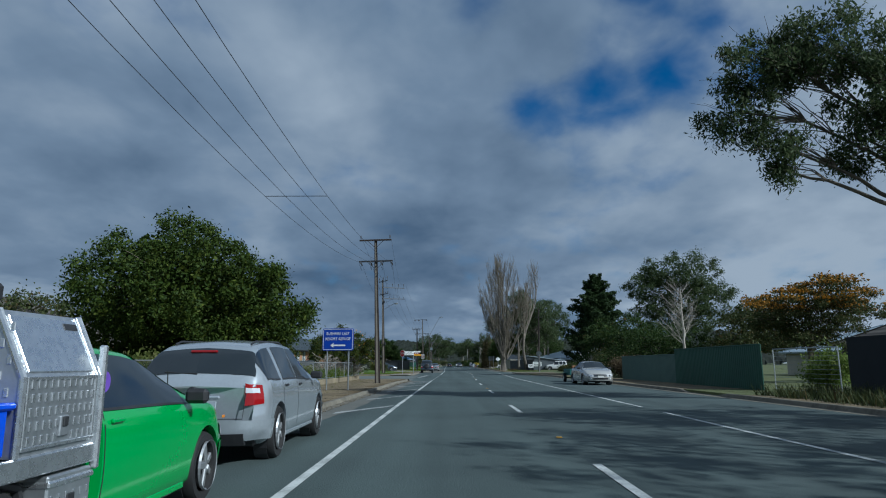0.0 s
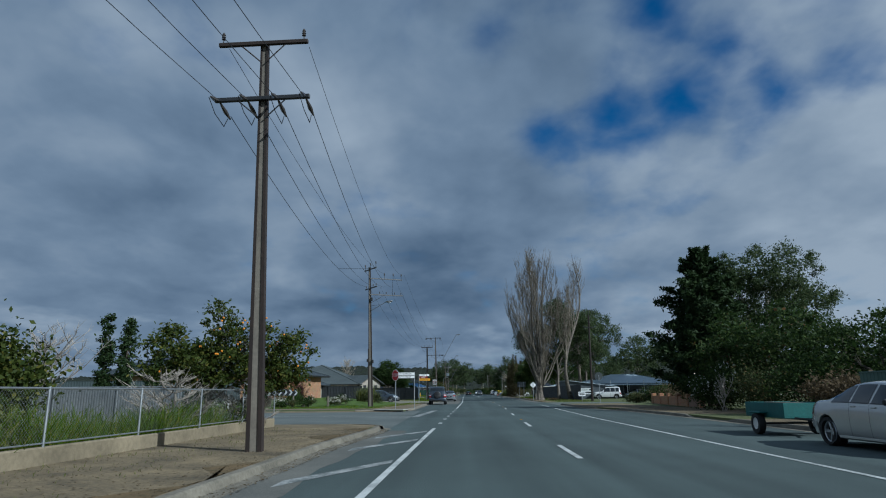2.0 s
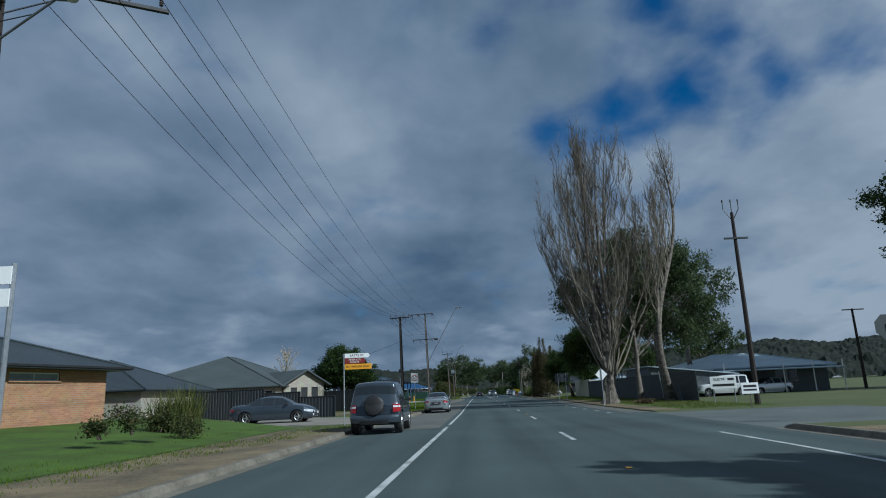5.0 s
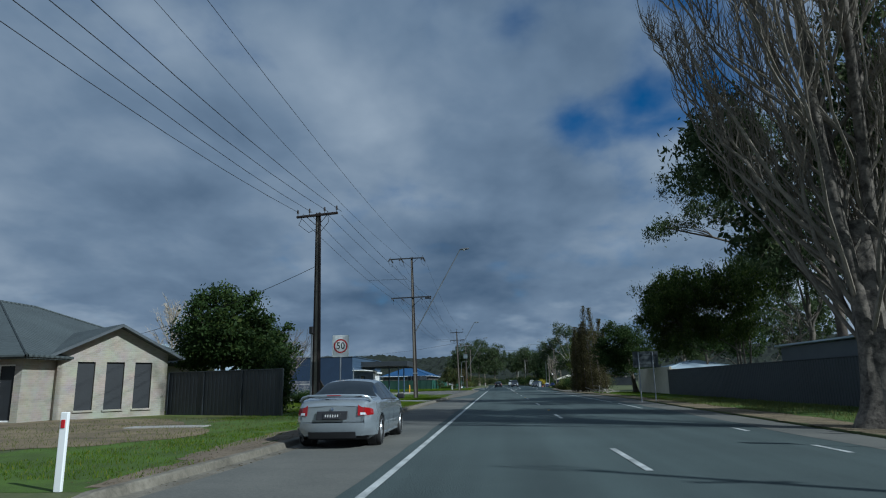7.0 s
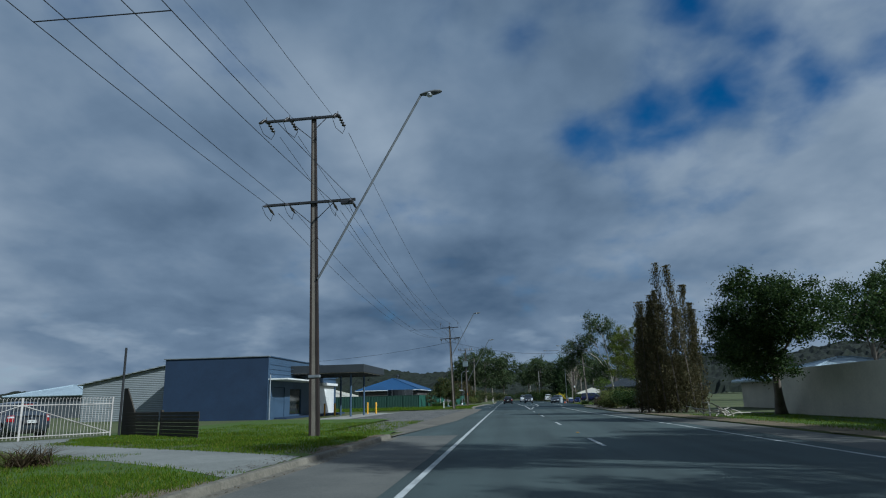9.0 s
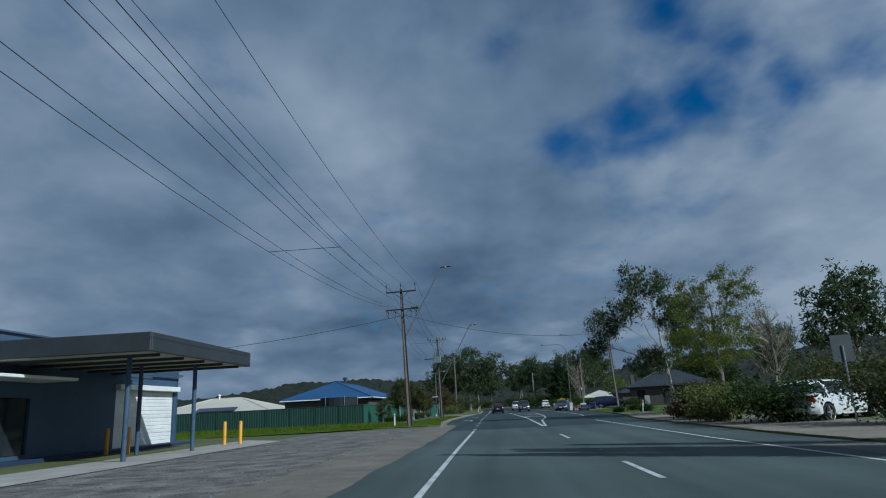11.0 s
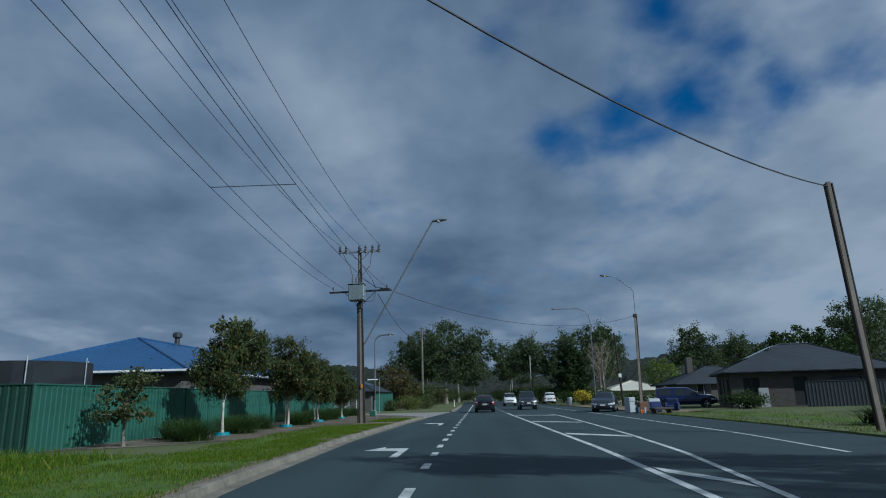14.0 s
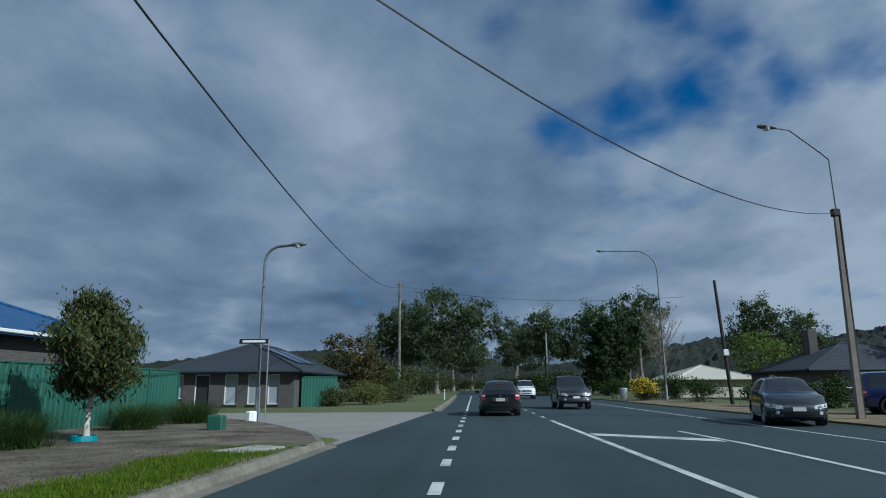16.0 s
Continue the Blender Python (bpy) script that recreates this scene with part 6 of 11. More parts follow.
    # lamps at the nose
    for sd in (-1, 1):
        zn = float(st[-1, 1])
        hl = part("headlamp", wrap(st[-1, 2] * W / 2 * 0.56, 0.42, (zn - 0.09, zn + 0.03), (zn + 0.02, zn + 0.13), sd, False, 0.016), LAMP_CLEAR, ob, "clear headlamp")
        part("lamp_bowl", Mesh().lathe([(0.0, 0.0), (0.05, 0.004), (0.062, 0.012), (0.062, 0.0)], (sd * st[-1, 2] * W / 2 * 0.80, L + 0.018, zn - 0.02), "y", 14), CHROME, hl)
        part("fog_lamp", Mesh().lathe([(0.0, 0.012), (0.045, 0.01), (0.055, 0.0)], (sd * W * 0.33, L + 0.022, low + 0.17), "y", 14), LAMP_CLEAR, ob)
        part("door_mirror", Mesh().box((sd * (W / 2 + 0.07), fr[1] - 0.28, np.interp(fr[1], st[:, 0], st[:, 4]) + 0.09), (0.2, 0.10, 0.13), 0.03), PLASTIC_B if shape == "sedan" and not cab_only else PLASTIC_B, ob)
    hwn = st[-1, 2] * W / 2
    zt = st[-1, 1]
    part("grille", bar((0, L + 0.004, zt - 0.02 + 0.03), (hwn * 1.15, 0.03, 0.12)), PLASTIC_B, ob)
    for k in range(3):
        part("grille_bar", bar((0, L + 0.02, zt - 0.03 + k * 0.04), (hwn * 1.1, 0.012, 0.012)), CHROME, ob)
    bp = Mesh()
    for sd in (-1, 1):
        q = wrap(0.0, L - s["axle"][1] - r * 1.2, (low + 0.06, low + 0.30), (low + 0.04, low + 0.30), sd, False, 0.02)
        bp.add(q.v, q.f)
    part("front_bumper", bp, body, ob, smooth=True)
    part("air_intake", bar((0, L + 0.024, low + 0.17), (W * 0.5, 0.012, 0.10)), PLASTIC_B, ob)
    part("number_plate", Mesh().box((0, L + 0.03, low + 0.29), (0.37, 0.012, 0.12), 0.004), PLATE, ob, "white plate with unread characters")
    if not cab_only:
        # tail
        z0 = float(st[0, 1])
        for sd in (-1, 1):
            if shape == "sedan":
                tl = part("tail_lamp", wrap(0.60 * W / 2, 0.22, (z0 - 0.20, z0 + 0.02), (z0 - 0.19, z0 - 0.08), sd), LAMP_RED, ob, "red tail lamp")
                part("clear_strip", wrap(0.66 * W / 2, 0.02, (z0 - 0.185, z0 - 0.135), (z0 - 0.185, z0 - 0.145), sd, off=0.018), LAMP_CLEAR, tl, "clear reversing lamp")
            else:
                tl = part("tail_lamp", wrap(0.72 * W / 2, 0.10, (z0 - 0.24, z0 + 0.05), (z0 - 0.22, z0 + 0.02), sd), LAMP_RED, ob, "red tail lamp")
                part("clear_strip", wrap(0.73 * W / 2, 0.06, (z0 - 0.075, z0 - 0.01), (z0 - 0.08, z0 - 0.02), sd, off=0.016), LAMP_CLEAR, tl, "clear reversing lamp")
        part("lid_seam", Mesh().tube([(-W * 0.37, -0.006, z0 - 0.02), (-W * 0.36, -0.006, low + 0.33), (W * 0.36, -0.006, low + 0.33), (W * 0.37, -0.006, z0 - 0.02)], 0.006, 5), PLASTIC_B, ob)
        part("badge", Mesh().lathe([(0.0, 0.0), (0.035, 0.0), (0.03, -0.012), (0.0, -0.014)], (0, -0.004, z0 - 0.06), "y", 14), CHROME, ob)
        bp = Mesh()
        for sd in (-1, 1):
            q = wrap(0.0, s["axle"][0] - r * 1.2, (low + 0.06, low + 0.32), (low + 0.04, low + 0.30), sd, off=0.028)
            bp.add(q.v, q.f)
        part("rear_bumper", bp, body, ob, smooth=True)
        part("bumper_insert", bar((0, -0.012, low + 0.07), (W * (0.74 if shape == "suv" else 0.56), 0.06, 0.15 if shape == "suv" else 0.13)), PLASTIC_B, ob)
        pl = part("number_plate", Mesh().box((0, -0.022, low + 0.46), (0.37, 0.015, 0.12), 0.004), PLASTIC_B if spoiler else PLATE, ob, "dark plate with unread pale characters" if spoiler else "white plate with unread characters")
        for k in range(6):
            part("plate_mark", Mesh().box((-0.13 + k * 0.052, -0.033, low + 0.46), (0.022, 0.008, 0.06)), PLATE if spoiler else PLASTIC_B, pl)
        part("plate_recess", Mesh().box((0, -0.004, low + 0.47), (0.66, 0.02, 0.17), 0.008), body if shape == "suv" else PLASTIC_B, ob, "plate recess")
        part("tailpipe", Mesh().tube([(-W * 0.36, 0.25, low - 0.02), (-W * 0.36, -0.06, low - 0.02)], 0.035, 10), DARK_METAL, ob)
        if shape == "suv":
            part("tailgate_garnish", Mesh().box((0, -0.012, low + 0.60), (0.74, 0.045, 0.045), 0.014), body, ob)
            part("tailgate_handle", Mesh().lathe([(0.0, -0.016), (0.05, -0.014), (0.06, 0.0)], (0, -0.002, low + 0.68), "y", 16), PLASTIC_B, ob)
            part("tow_bar", Mesh().tube([(0, 0.2, low + 0.08), (0, -0.1, low + 0.08), (0, -0.12, low + 0.14)], 0.025, 7), GALV, ob)
            part("wiper", Mesh().tube([(0.02, 0.10, 1.17), (-0.42, 0.13, 1.19)], 0.012, 5), PLASTIC_B, ob)
        if shape in ("suv", "wagon", "hatch"):
            part("brake_lamp", Mesh().box((0, 0.40, float(np.interp(0.42, st[:, 0], st[:, 1])) + 0.03), (0.36, 0.06, 0.035), 0.01), LAMP_RED, ob)
    # wheels and arches
    for ya in s["axle"]:
        for sd in (-1, 1):
            hw = float(np.interp(ya, st[:, 0], st[:, 2])) * W / 2
            if ya >= y_from:
                part("wheel_arch", Mesh().lathe([(0.0, -0.27 * sd), (r * 1.13, -0.27 * sd), (r * 1.13, -0.09 * sd), (r * 1.11, -0.09 * sd), (r * 1.11, -0.26 * sd), (0.0, -0.262 * sd)], (sd * hw, ya, r + 0.015), "x", 24), PLASTIC_B, ob, "dark wheel arch")
            wh = part("wheel", Mesh().lathe([(r * 0.74, -0.11), (r * 0.93, -0.11), (r, -0.07), (r, 0.07), (r * 0.93, 0.11), (r * 0.74, 0.11), (r * 0.70, 0.06), (r * 0.70, -0.06), (r * 0.74, -0.11)], (0, 0, 0), "x", 26, False), BLACK, ob, "black tyre", pose(sd * (hw - 0.115), ya, r), smooth=True)
            rim = Mesh().lathe([(r * 0.75, 0.09 * sd), (r * 0.72, 0.112 * sd), (r * 0.67, 0.10 * sd), (r * 0.65, 0.02 * sd)], (0, 0, 0), "x", 24, False)
            rim.lathe([(0.0, 0.075 * sd), (r * 0.2, 0.07 * sd), (r * 0.2, 0.0)], (0, 0, 0), "x", 12, False)
            for k in range(5):
                a = 2 * math.pi * k / 5 + 0.3
                rim.box((0.05 * sd, 0, 0), (0.035, r * 0.19, r * 0.56), 0.01, m=Matrix.Rotation(a, 4, "X") @ Matrix.Translation((0.02 * sd, 0, r * 0.40)))
            part("rim", rim, ALLOY if wheels == "alloy" else GALV, wh, "silver alloy rim", smooth=False)
            part("brake_disc", Mesh().lathe([(0.0, 0.01 * sd), (r * 0.55, 0.01 * sd), (r * 0.55, 0.0)], (0, 0, 0), "x", 16), DARK_METAL, wh)
    for sd in (-1, 1):
        for a, b in s["side"][-2:]:
            if a >= y_from:
                p = at_(a + 0.12, 3.72)
                part("door_handle", Mesh().box((sd * (p[0] + 0.012), p[1], p[2]), (0.03, 0.16, 0.03), 0.008), body if shape != "suv" else PLASTIC_B, ob)
                q = skin(a - 0.045, a - 0.033, 0.6, 4.0, 0.002, sd, 1, 8)
                part("door_seam", q, PLASTIC_B, ob)
        part("sill_trim", Mesh().box((sd * W * 0.47, L / 2, low + 0.02), (0.05, s["axle"][1] - s["axle"][0] - 2.6 * r, 0.08), 0.02), body, ob)
    part("underbody", Mesh().box((0, L / 2 + y_from / 2, low + 0.03), (W * 0.80, (L - y_from) * 0.9, 0.16), 0.03), PLASTIC_B, ob)
    if rack:
        for sd in (-1, 1):
            xr = np.interp(1.6, st[:, 0], st[:, 3]) * W / 2 * 0.86
            part("roof_rail", Mesh().tube([(sd * xr, 0.75, np.interp(0.75, st[:, 0], st[:, 1])), (sd * xr, 0.95, np.interp(0.95, st[:, 0], st[:, 1]) + 0.012), (sd * xr, 2.2, np.interp(2.2, st[:, 0], st[:, 1]) + 0.012), (sd * xr, 2.4, np.interp(2.4, st[:, 0], st[:, 1]) - 0.02)], 0.014, 6), PLASTIC_B, ob)
    if spare:
        sp = part("spare_wheel", Mesh().lathe([(0.0, -0.2), (0.26, -0.2), (0.34, -0.16), (0.36, -0.08), (0.34, 0.0), (0.0, 0.0)], (0, -0.0, 1.02), "y", 24), PLASTIC_B, ob, "covered spare wheel", smooth=True)
    if spoiler:
        sp = part("spoiler", Mesh().tube([(-W * 0.43, 0.16, 0.98), (-W * 0.40, 0.12, 1.05), (-W * 0.32, 0.10, 1.085), (0, 0.08, 1.095), (W * 0.32, 0.10, 1.085), (W * 0.40, 0.12, 1.05), (W * 0.43, 0.16, 0.98)], 0.034, 8), body, ob, smooth=True)
        part("spoiler_blade", Mesh().box((0, 0.13, 1.07), (W * 0.66, 0.15, 0.03), 0.012), PLASTIC_B, sp, "dark underside")
        part("spoiler_lamp", Mesh().box((0, 0.05, 1.095), (0.3, 0.01, 0.02), 0.004), LAMP_RED, sp)
    return ob


car((-3.27, 10.75), 0, "suv", SILVER, "silver family wagon parked at the kerb", rack=True)
car((-1.84, 120.85), 0, "sedan", STEEL_BLUE, "silver sedan with a boot spoiler parked at the kerb", spoiler=True)
car((9.42, 41.6), 181, "sedan", CREAM_SILVER, "pale silver sedan parked with a small trailer behind")
car((-2.6, 97.4), 0, "box", SLATE_CAR, "dark four-wheel drive with a spare wheel on its tail", spare=True)
car((2.1, 273.8), 0, "wagon", BLACK_CAR, "black station wagon with roof rails on the road", rack=True)
car((6.6, 281.3), 180, "box", NAVY_CAR, "dark utility vehicle on the road")
car((6.3, 309.5), 180, "box", WHITE_CAR, "white van on the road")
car((11.6, 266.0), 164, "wagon", NAVY_CAR, "dark station wagon parked on bare dirt", rack=True)
car((27.8, 133.0), 100, "hatch", SILVER, "silver hatchback parked by a low building")
car((22.6, 130.0), 80, "box", WHITE_CAR, "white van parked by a low building")
car((15.2, 197.6), -60, "suv", WHITE_CAR, "white car parked behind shrubs")
car((-20.6, 164.6), 62, "hatch", SLATE_CAR, "slate grey hatchback parked behind white gates", z=0.12)
car((13.4, 322.0), 0, "box", WHITE_CAR, "white utility parked beside the road")
car((-10.4, 108.6), -88, "sedan", SLATE_CAR, "dark older sedan parked on a driveway", z=0.126)


def aluminium():
    m = mat("checker_plate", (0.62, 0.64, 0.66), (0.46, 0.48, 0.50), 1.4, 18, 0.34, 0.85, bump=0.1)
    return m


def ute():
    """The green utility with an alloy canopy on its tray."""
    ob = car((-3.22, 4.92), 0, "cab", GREEN_CAR, "bright green utility with an alloy tool canopy on its tray", name="utility_vehicle", cab_only=1.90)
    AL = aluminium()
    AL2 = mat("bright_plate", (0.78, 0.80, 0.82), (0.62, 0.64, 0.66), 1.4, 18, 0.28, 0.9, bump=0.05)
    part("cab_back", Mesh().box((0, 1.885, 0.83), (1.70, 0.04, 1.0), 0.02), GREEN_CAR, ob)
    part("tray", Mesh().box((0, 0.66, 0.72), (1.84, 2.4, 0.09), 0.015), AL, ob)
    for sd in (-1, 1):
        part("tray_side", Mesh().box((sd * 0.905, 0.66, 0.73), (0.035, 2.4, 0.12), 0.01), AL2, ob)
        part("tray_post", Mesh().box((sd * 0.915, 1.86, 1.02), (0.05, 0.05, 0.80), 0.012), AL2, ob)
        bx = part("toolbox", Mesh().box((sd * 0.80, 1.60, 0.44), (0.24, 0.46, 0.42), 0.012), AL, ob, "alloy toolbox under the tray")
        part("toolbox_lid", Mesh().box((sd * 0.80, 1.60, 0.60), (0.27, 0.48, 0.04), 0.01), AL2, bx)
        part("toolbox_latch", Mesh().box((sd * 0.926, 1.60, 0.46), (0.014, 0.08, 0.12), 0.004), DARK_METAL, bx)
        part("mudguard", Mesh().tube([(sd * 0.78, 0.62, 0.42), (sd * 0.78, 0.74, 0.60), (sd * 0.78, 1.02, 0.68), (sd * 0.78, 1.30, 0.60), (sd * 0.78, 1.38, 0.42)], 0.03, 6), PLASTIC_B, ob)
    # canopy with sloping upper sides
    cn = Mesh().panel([(-0.90, 0.79), (0.90, 0.79), (0.90, 1.22), (0.72, 1.60), (-0.72, 1.60), (-0.90, 1.22)], 1.06, 1.85)
    canopy = part("canopy", cn, AL, ob, "alloy checker-plate tool canopy")
    for sd in (-1, 1):
        part("canopy_door", Mesh().box((sd * 0.904, 1.455, 1.02), (0.012, 0.70, 0.37), 0.004), AL, canopy)
        sl = Matrix.Translation((sd * 0.815, 1.455, 1.41)) @ Matrix.Rotation(sd * -math.atan2(0.18, 0.38), 4, "Y")
        up_ = part("upper_door", Mesh().box((0, 0, 0), (0.014, 0.66, 0.36), 0.004), AL2, canopy, "smooth alloy door", m=sl)
        part("sticker", Mesh().box((sd * 0.009, 0.24, 0.13), (0.004, 0.14, 0.045), 0.001), PLASTIC_B, up_)
        lt = part("latch", Mesh().box((sd * 0.916, 1.47, 0.93), (0.02, 0.09, 0.12), 0.006), GALV, canopy)
        part("latch_paddle", Mesh().box((sd * 0.93, 1.47, 0.955), (0.014, 0.05, 0.06), 0.006), DARK_METAL, lt)
        for yy in (1.065, 1.845):
            part("edge_trim", Mesh().tube([(sd * 0.908, yy, 0.79), (sd * 0.908, yy, 1.22), (sd * 0.728, yy, 1.60)], 0.020, 8), AL2, canopy)
        for yy, zz in ((1.11, 1.0), (1.80, 1.0)):
            part("door_trim", Mesh().box((sd * 0.912, yy, zz + 0.02), (0.012, 0.022, 0.40), 0.004), AL2, canopy)
        part("door_trim", Mesh().box((sd * 0.912, 1.455, 1.215), (0.014, 0.72, 0.022), 0.004), AL2, canopy)
        part("door_trim", Mesh().box((sd * 0.912, 1.455, 0.83), (0.014, 0.72, 0.022), 0.004), AL2, canopy)
        # raised lozenges of the tread plate
        stud = None
        for i in range(11):
            for j in range(5):
                yy, zz = 1.15 + i * 0.061, 0.87 + j * 0.078
                if abs(yy - 1.47) < 0.05 and abs(zz - 0.93) < 0.07:
                    continue
                at_ = pose(sd * 0.913, yy + (0.012 if j % 2 else 0), zz)
                if stud is None:
                    stud = part("tread_stud", Mesh().box((0, 0, 0), (0.008, 0.026, 0.052), 0.006), AL2, canopy, m=at_)
                else:
                    part("tread_stud", stud.data, AL2, canopy, m=at_)
        for i in range(6):
            for j in range(4):
                part("tread_stud", Mesh().box((sd * 0.924, 1.41 + i * 0.075, 0.29 + j * 0.075), (0.006, 0.022, 0.045), 0.004), AL2, bx)
    stud = None
    for i in range(16):
        for j in range(8):
            at_ = pose(-0.8 + i * 0.105 + (0.05 if j % 2 else 0), 1.056, 0.87 + j * 0.09)
            if stud is None:
                stud = part("tread_stud", Mesh().box((0, 0, 0), (0.026, 0.008, 0.052), 0.004), AL2, canopy, m=at_)
            else:
                part("tread_stud", stud.data, AL2, canopy, m=at_)
    wl = part("work_lamp", Mesh().box((0.58, 1.12, 1.70), (0.20, 0.10, 0.11), 0.02), PLASTIC_B, canopy)
    part("lamp_glass", Mesh().box((0.58, 1.065, 1.70), (0.17, 0.012, 0.085), 0.004), LAMP_CLEAR, wl)
    part("lamp_foot", Mesh().box((0.58, 1.12, 1.62), (0.05, 0.05, 0.05), 0.006), DARK_METAL, wl)
    BLUE_PL = mat("blue_plastic", (0.01, 0.07, 0.62), (0.008, 0.05, 0.45), 2, 20, 0.4)
    crate = part("crate", Mesh().box((0.60, 0.72, 0.935), (0.58, 0.60, 0.30), 0.03), BLUE_PL, ob, "blue plastic crate")
    part("crate_rim", Mesh().box((0.60, 0.72, 1.07), (0.62, 0.64, 0.04), 0.012), BLUE_PL, crate)
    for k in range(3):
        part("crate_slot", Mesh().box((0.894, 0.56 + k * 0.16, 0.95), (0.008, 0.10, 0.07), 0.003), PLASTIC_B, crate)
    part("aerial", Mesh().tube([(0.3, 4.35, 0.92), (0.3, 4.33, 1.22)], 0.006, 4), PLASTIC_B, ob)
    part("side_repeater", Mesh().box((0.915, 4.32, 0.76), (0.012, 0.07, 0.03), 0.005), mat("amber_lens", (0.6, 0.22, 0.02), (0.5, 0.17, 0.02), 2, 20, 0.2), ob)
    part("window_sticker", Mesh().lathe([(0.0, 0.0), (0.075, 0.0), (0.075, 0.004), (0.0, 0.005)], (0.802, 2.12, 1.17), "x", 18), mat("violet_sticker", (0.16, 0.08, 0.42), (0.12, 0.06, 0.36), 3, 30, 0.5), ob)


ute()


def trailer(at):
    ob = thing("box_trailer", (at[0], at[1], 0.0), "small teal box trailer hitched behind a car", "trailer")
    TEAL = mat("teal_paint", (0.02, 0.13, 0.12), (0.015, 0.08, 0.075), 1.5, 14, 0.6)
    part("floor_pan", Mesh().box((0, 0, 0.52), (1.4, 2.4, 0.06), 0.01), TEAL, ob)
    for sd in (-1, 1):
        part("side_panel", Mesh().box((sd * 0.69, 0, 0.72), (0.03, 2.4, 0.38), 0.008), TEAL, ob)
        part("mudguard", Mesh().box((sd * 0.84, 0.1, 0.63), (0.24, 0.72, 0.05), 0.02), TEAL, ob)
        wh = part("wheel", Mesh().lathe([(0.17, -0.09), (0.29, -0.09), (0.31, -0.05), (0.31, 0.05), (0.29, 0.09), (0.17, 0.09), (0.17, -0.09)], (0, 0, 0), "x", 22, False), BLACK, ob, "black tyre", pose(sd * 0.84, 0.1, 0.31), smooth=True)
        part("rim", Mesh().lathe([(0.0, 0.05 * sd), (0.12, 0.06 * sd), (0.17, 0.08 * sd), (0.17, 0.0)], (0, 0, 0), "x", 16), WHITE, wh)
    for e in (-1.19, 1.19):
        part("end_panel", Mesh().box((0, e, 0.72), (1.4, 0.03, 0.38), 0.008), TEAL, ob)
    part("drawbar", Mesh().tube([(0.45, -1.1, 0.5), (0, -1.95, 0.45), (-0.45, -1.1, 0.5)], 0.035, 6), DARK_METAL, ob)
    part("plank", Mesh().box((-0.1, 0.0, 0.89), (0.25, 1.9, 0.04), 0.006), BARK_GREY, ob, "weathered plank")
    part("axle", Mesh().tube([(-0.84, 0.1, 0.31), (0.84, 0.1, 0.31)], 0.03, 6), DARK_METAL, ob)


trailer((9.6, 47.0))


def blue_ute():
    return car((19.3, 270.4), -107, "crew", BLUE_CAR, "deep blue crew-cab utility with a matching canopy beside a house", name="utility_vehicle")


blue_ute()

# ---- poles, wires and lamps ----
P1, P2, P3, P4, P6, P7 = (-4.4, 40.9), (-7.6, 82.8), (-5.5, 130.2), (-5.45, 160.0), (-4.9, 216.7), (-4.9, 248.0)
utility_pole((P1[0] + 0.18, P1[1]), 9.35, [(9.3, -1.05, 1.05, "wood", (-0.95, 0.95)), (7.9, -1.1, 1.1, "hang", (-1.0, -0.35, 0.35, 1.0))], "tall rust-brown pole with two crossarms", flare=0.95, lean=-1.7)
pole2 = utility_pole((P2[0] - 0.2, P2[1]), 12.2, [], "tall pole with staggered crossarms and a lamp", flare=1.1, lean=-1.4)
# its arms stand askew: short ones across the side street's line, long ones along it
for z_, v0, v1, pins in ((12.0, (-0.55, 0.75), (0.75, -1.0), (0.05, 0.5, 0.95)), (11.2, (0.0, -0.1), (2.75, 1.5), (0.45, 0.72, 0.97)), (10.3, (-0.5, 0.7), (0.75, -1.0), (0.1, 0.35, 0.7, 0.95)), (9.75, (0.0, -0.1), (2.75, 1.5), (0.3, 0.5, 0.75, 0.95))):
    a_, b_ = Vector((*v0, z_)), Vector((*v1, z_))
    part("crossarm", Mesh().tube([a_, b_], 0.058, 4), DARK_METAL, pole2)
    for f_ in pins:
        q_ = a_.lerp(b_, f_)
        if z_ > 11:
            part("pin", Mesh().tube([q_, q_ + Vector((0, 0, 0.36))], 0.02, 6), DARK_METAL, pole2)
            insulator(pole2, (q_.x, q_.y, q_.z + 0.34), 0.22, 0.065)
        else:
            insulator(pole2, (q_.x, q_.y, q_.z + 0.12), 0.18, 0.05)
part("tie_rod", Mesh().tube([(1.9, 1.0, 11.2), (1.9, 1.0, 9.75)], 0.014, 5), DARK_METAL, pole2)
part("brace", Mesh().tube([(1.2, 0.6, 9.72), (0.08, 0, 9.0)], 0.018, 5), DARK_METAL, pole2)
lamp_arm(pole2, (0.1, -0.1, 8.3), (1.45, -0.3, 9.0), 0.6, 0.024)
part("lamp_stay", Mesh().tube([(0.1, -0.1, 8.75), (0.95, -0.2, 8.78)], 0.012, 5), DARK_METAL, pole2)
part("meter_box", Mesh().box((0.16, -0.18, 9.3), (0.2, 0.2, 0.3), 0.02), DARK_METAL, pole2)
part("switch_box", Mesh().box((0.22, -0.16, 3.9), (0.16, 0.16, 0.32), 0.02), DARK_METAL, pole2)
part("switch_box", Mesh().box((-0.22, -0.16, 4.0), (0.14, 0.16, 0.24), 0.02), DARK_METAL, pole2)
part("conduit", Mesh().tube([(-0.2, -0.05, 0), (-0.16, -0.05, 5.0)], 0.035, 6), DARK_METAL, pole2)
pole3 = utility_pole(P3, 8.4, [(8.3, -0.95, 0.95, "wood", (-0.9, -0.35, 0.35, 0.9))], "dark pole with one tilted crossarm", flare=0.9, lean=-0.6, turn=-12)
part("fuse_box", Mesh().box((-0.16, -0.14, 3.5), (0.16, 0.16, 0.3), 0.02), PLASTIC_B, pole3)
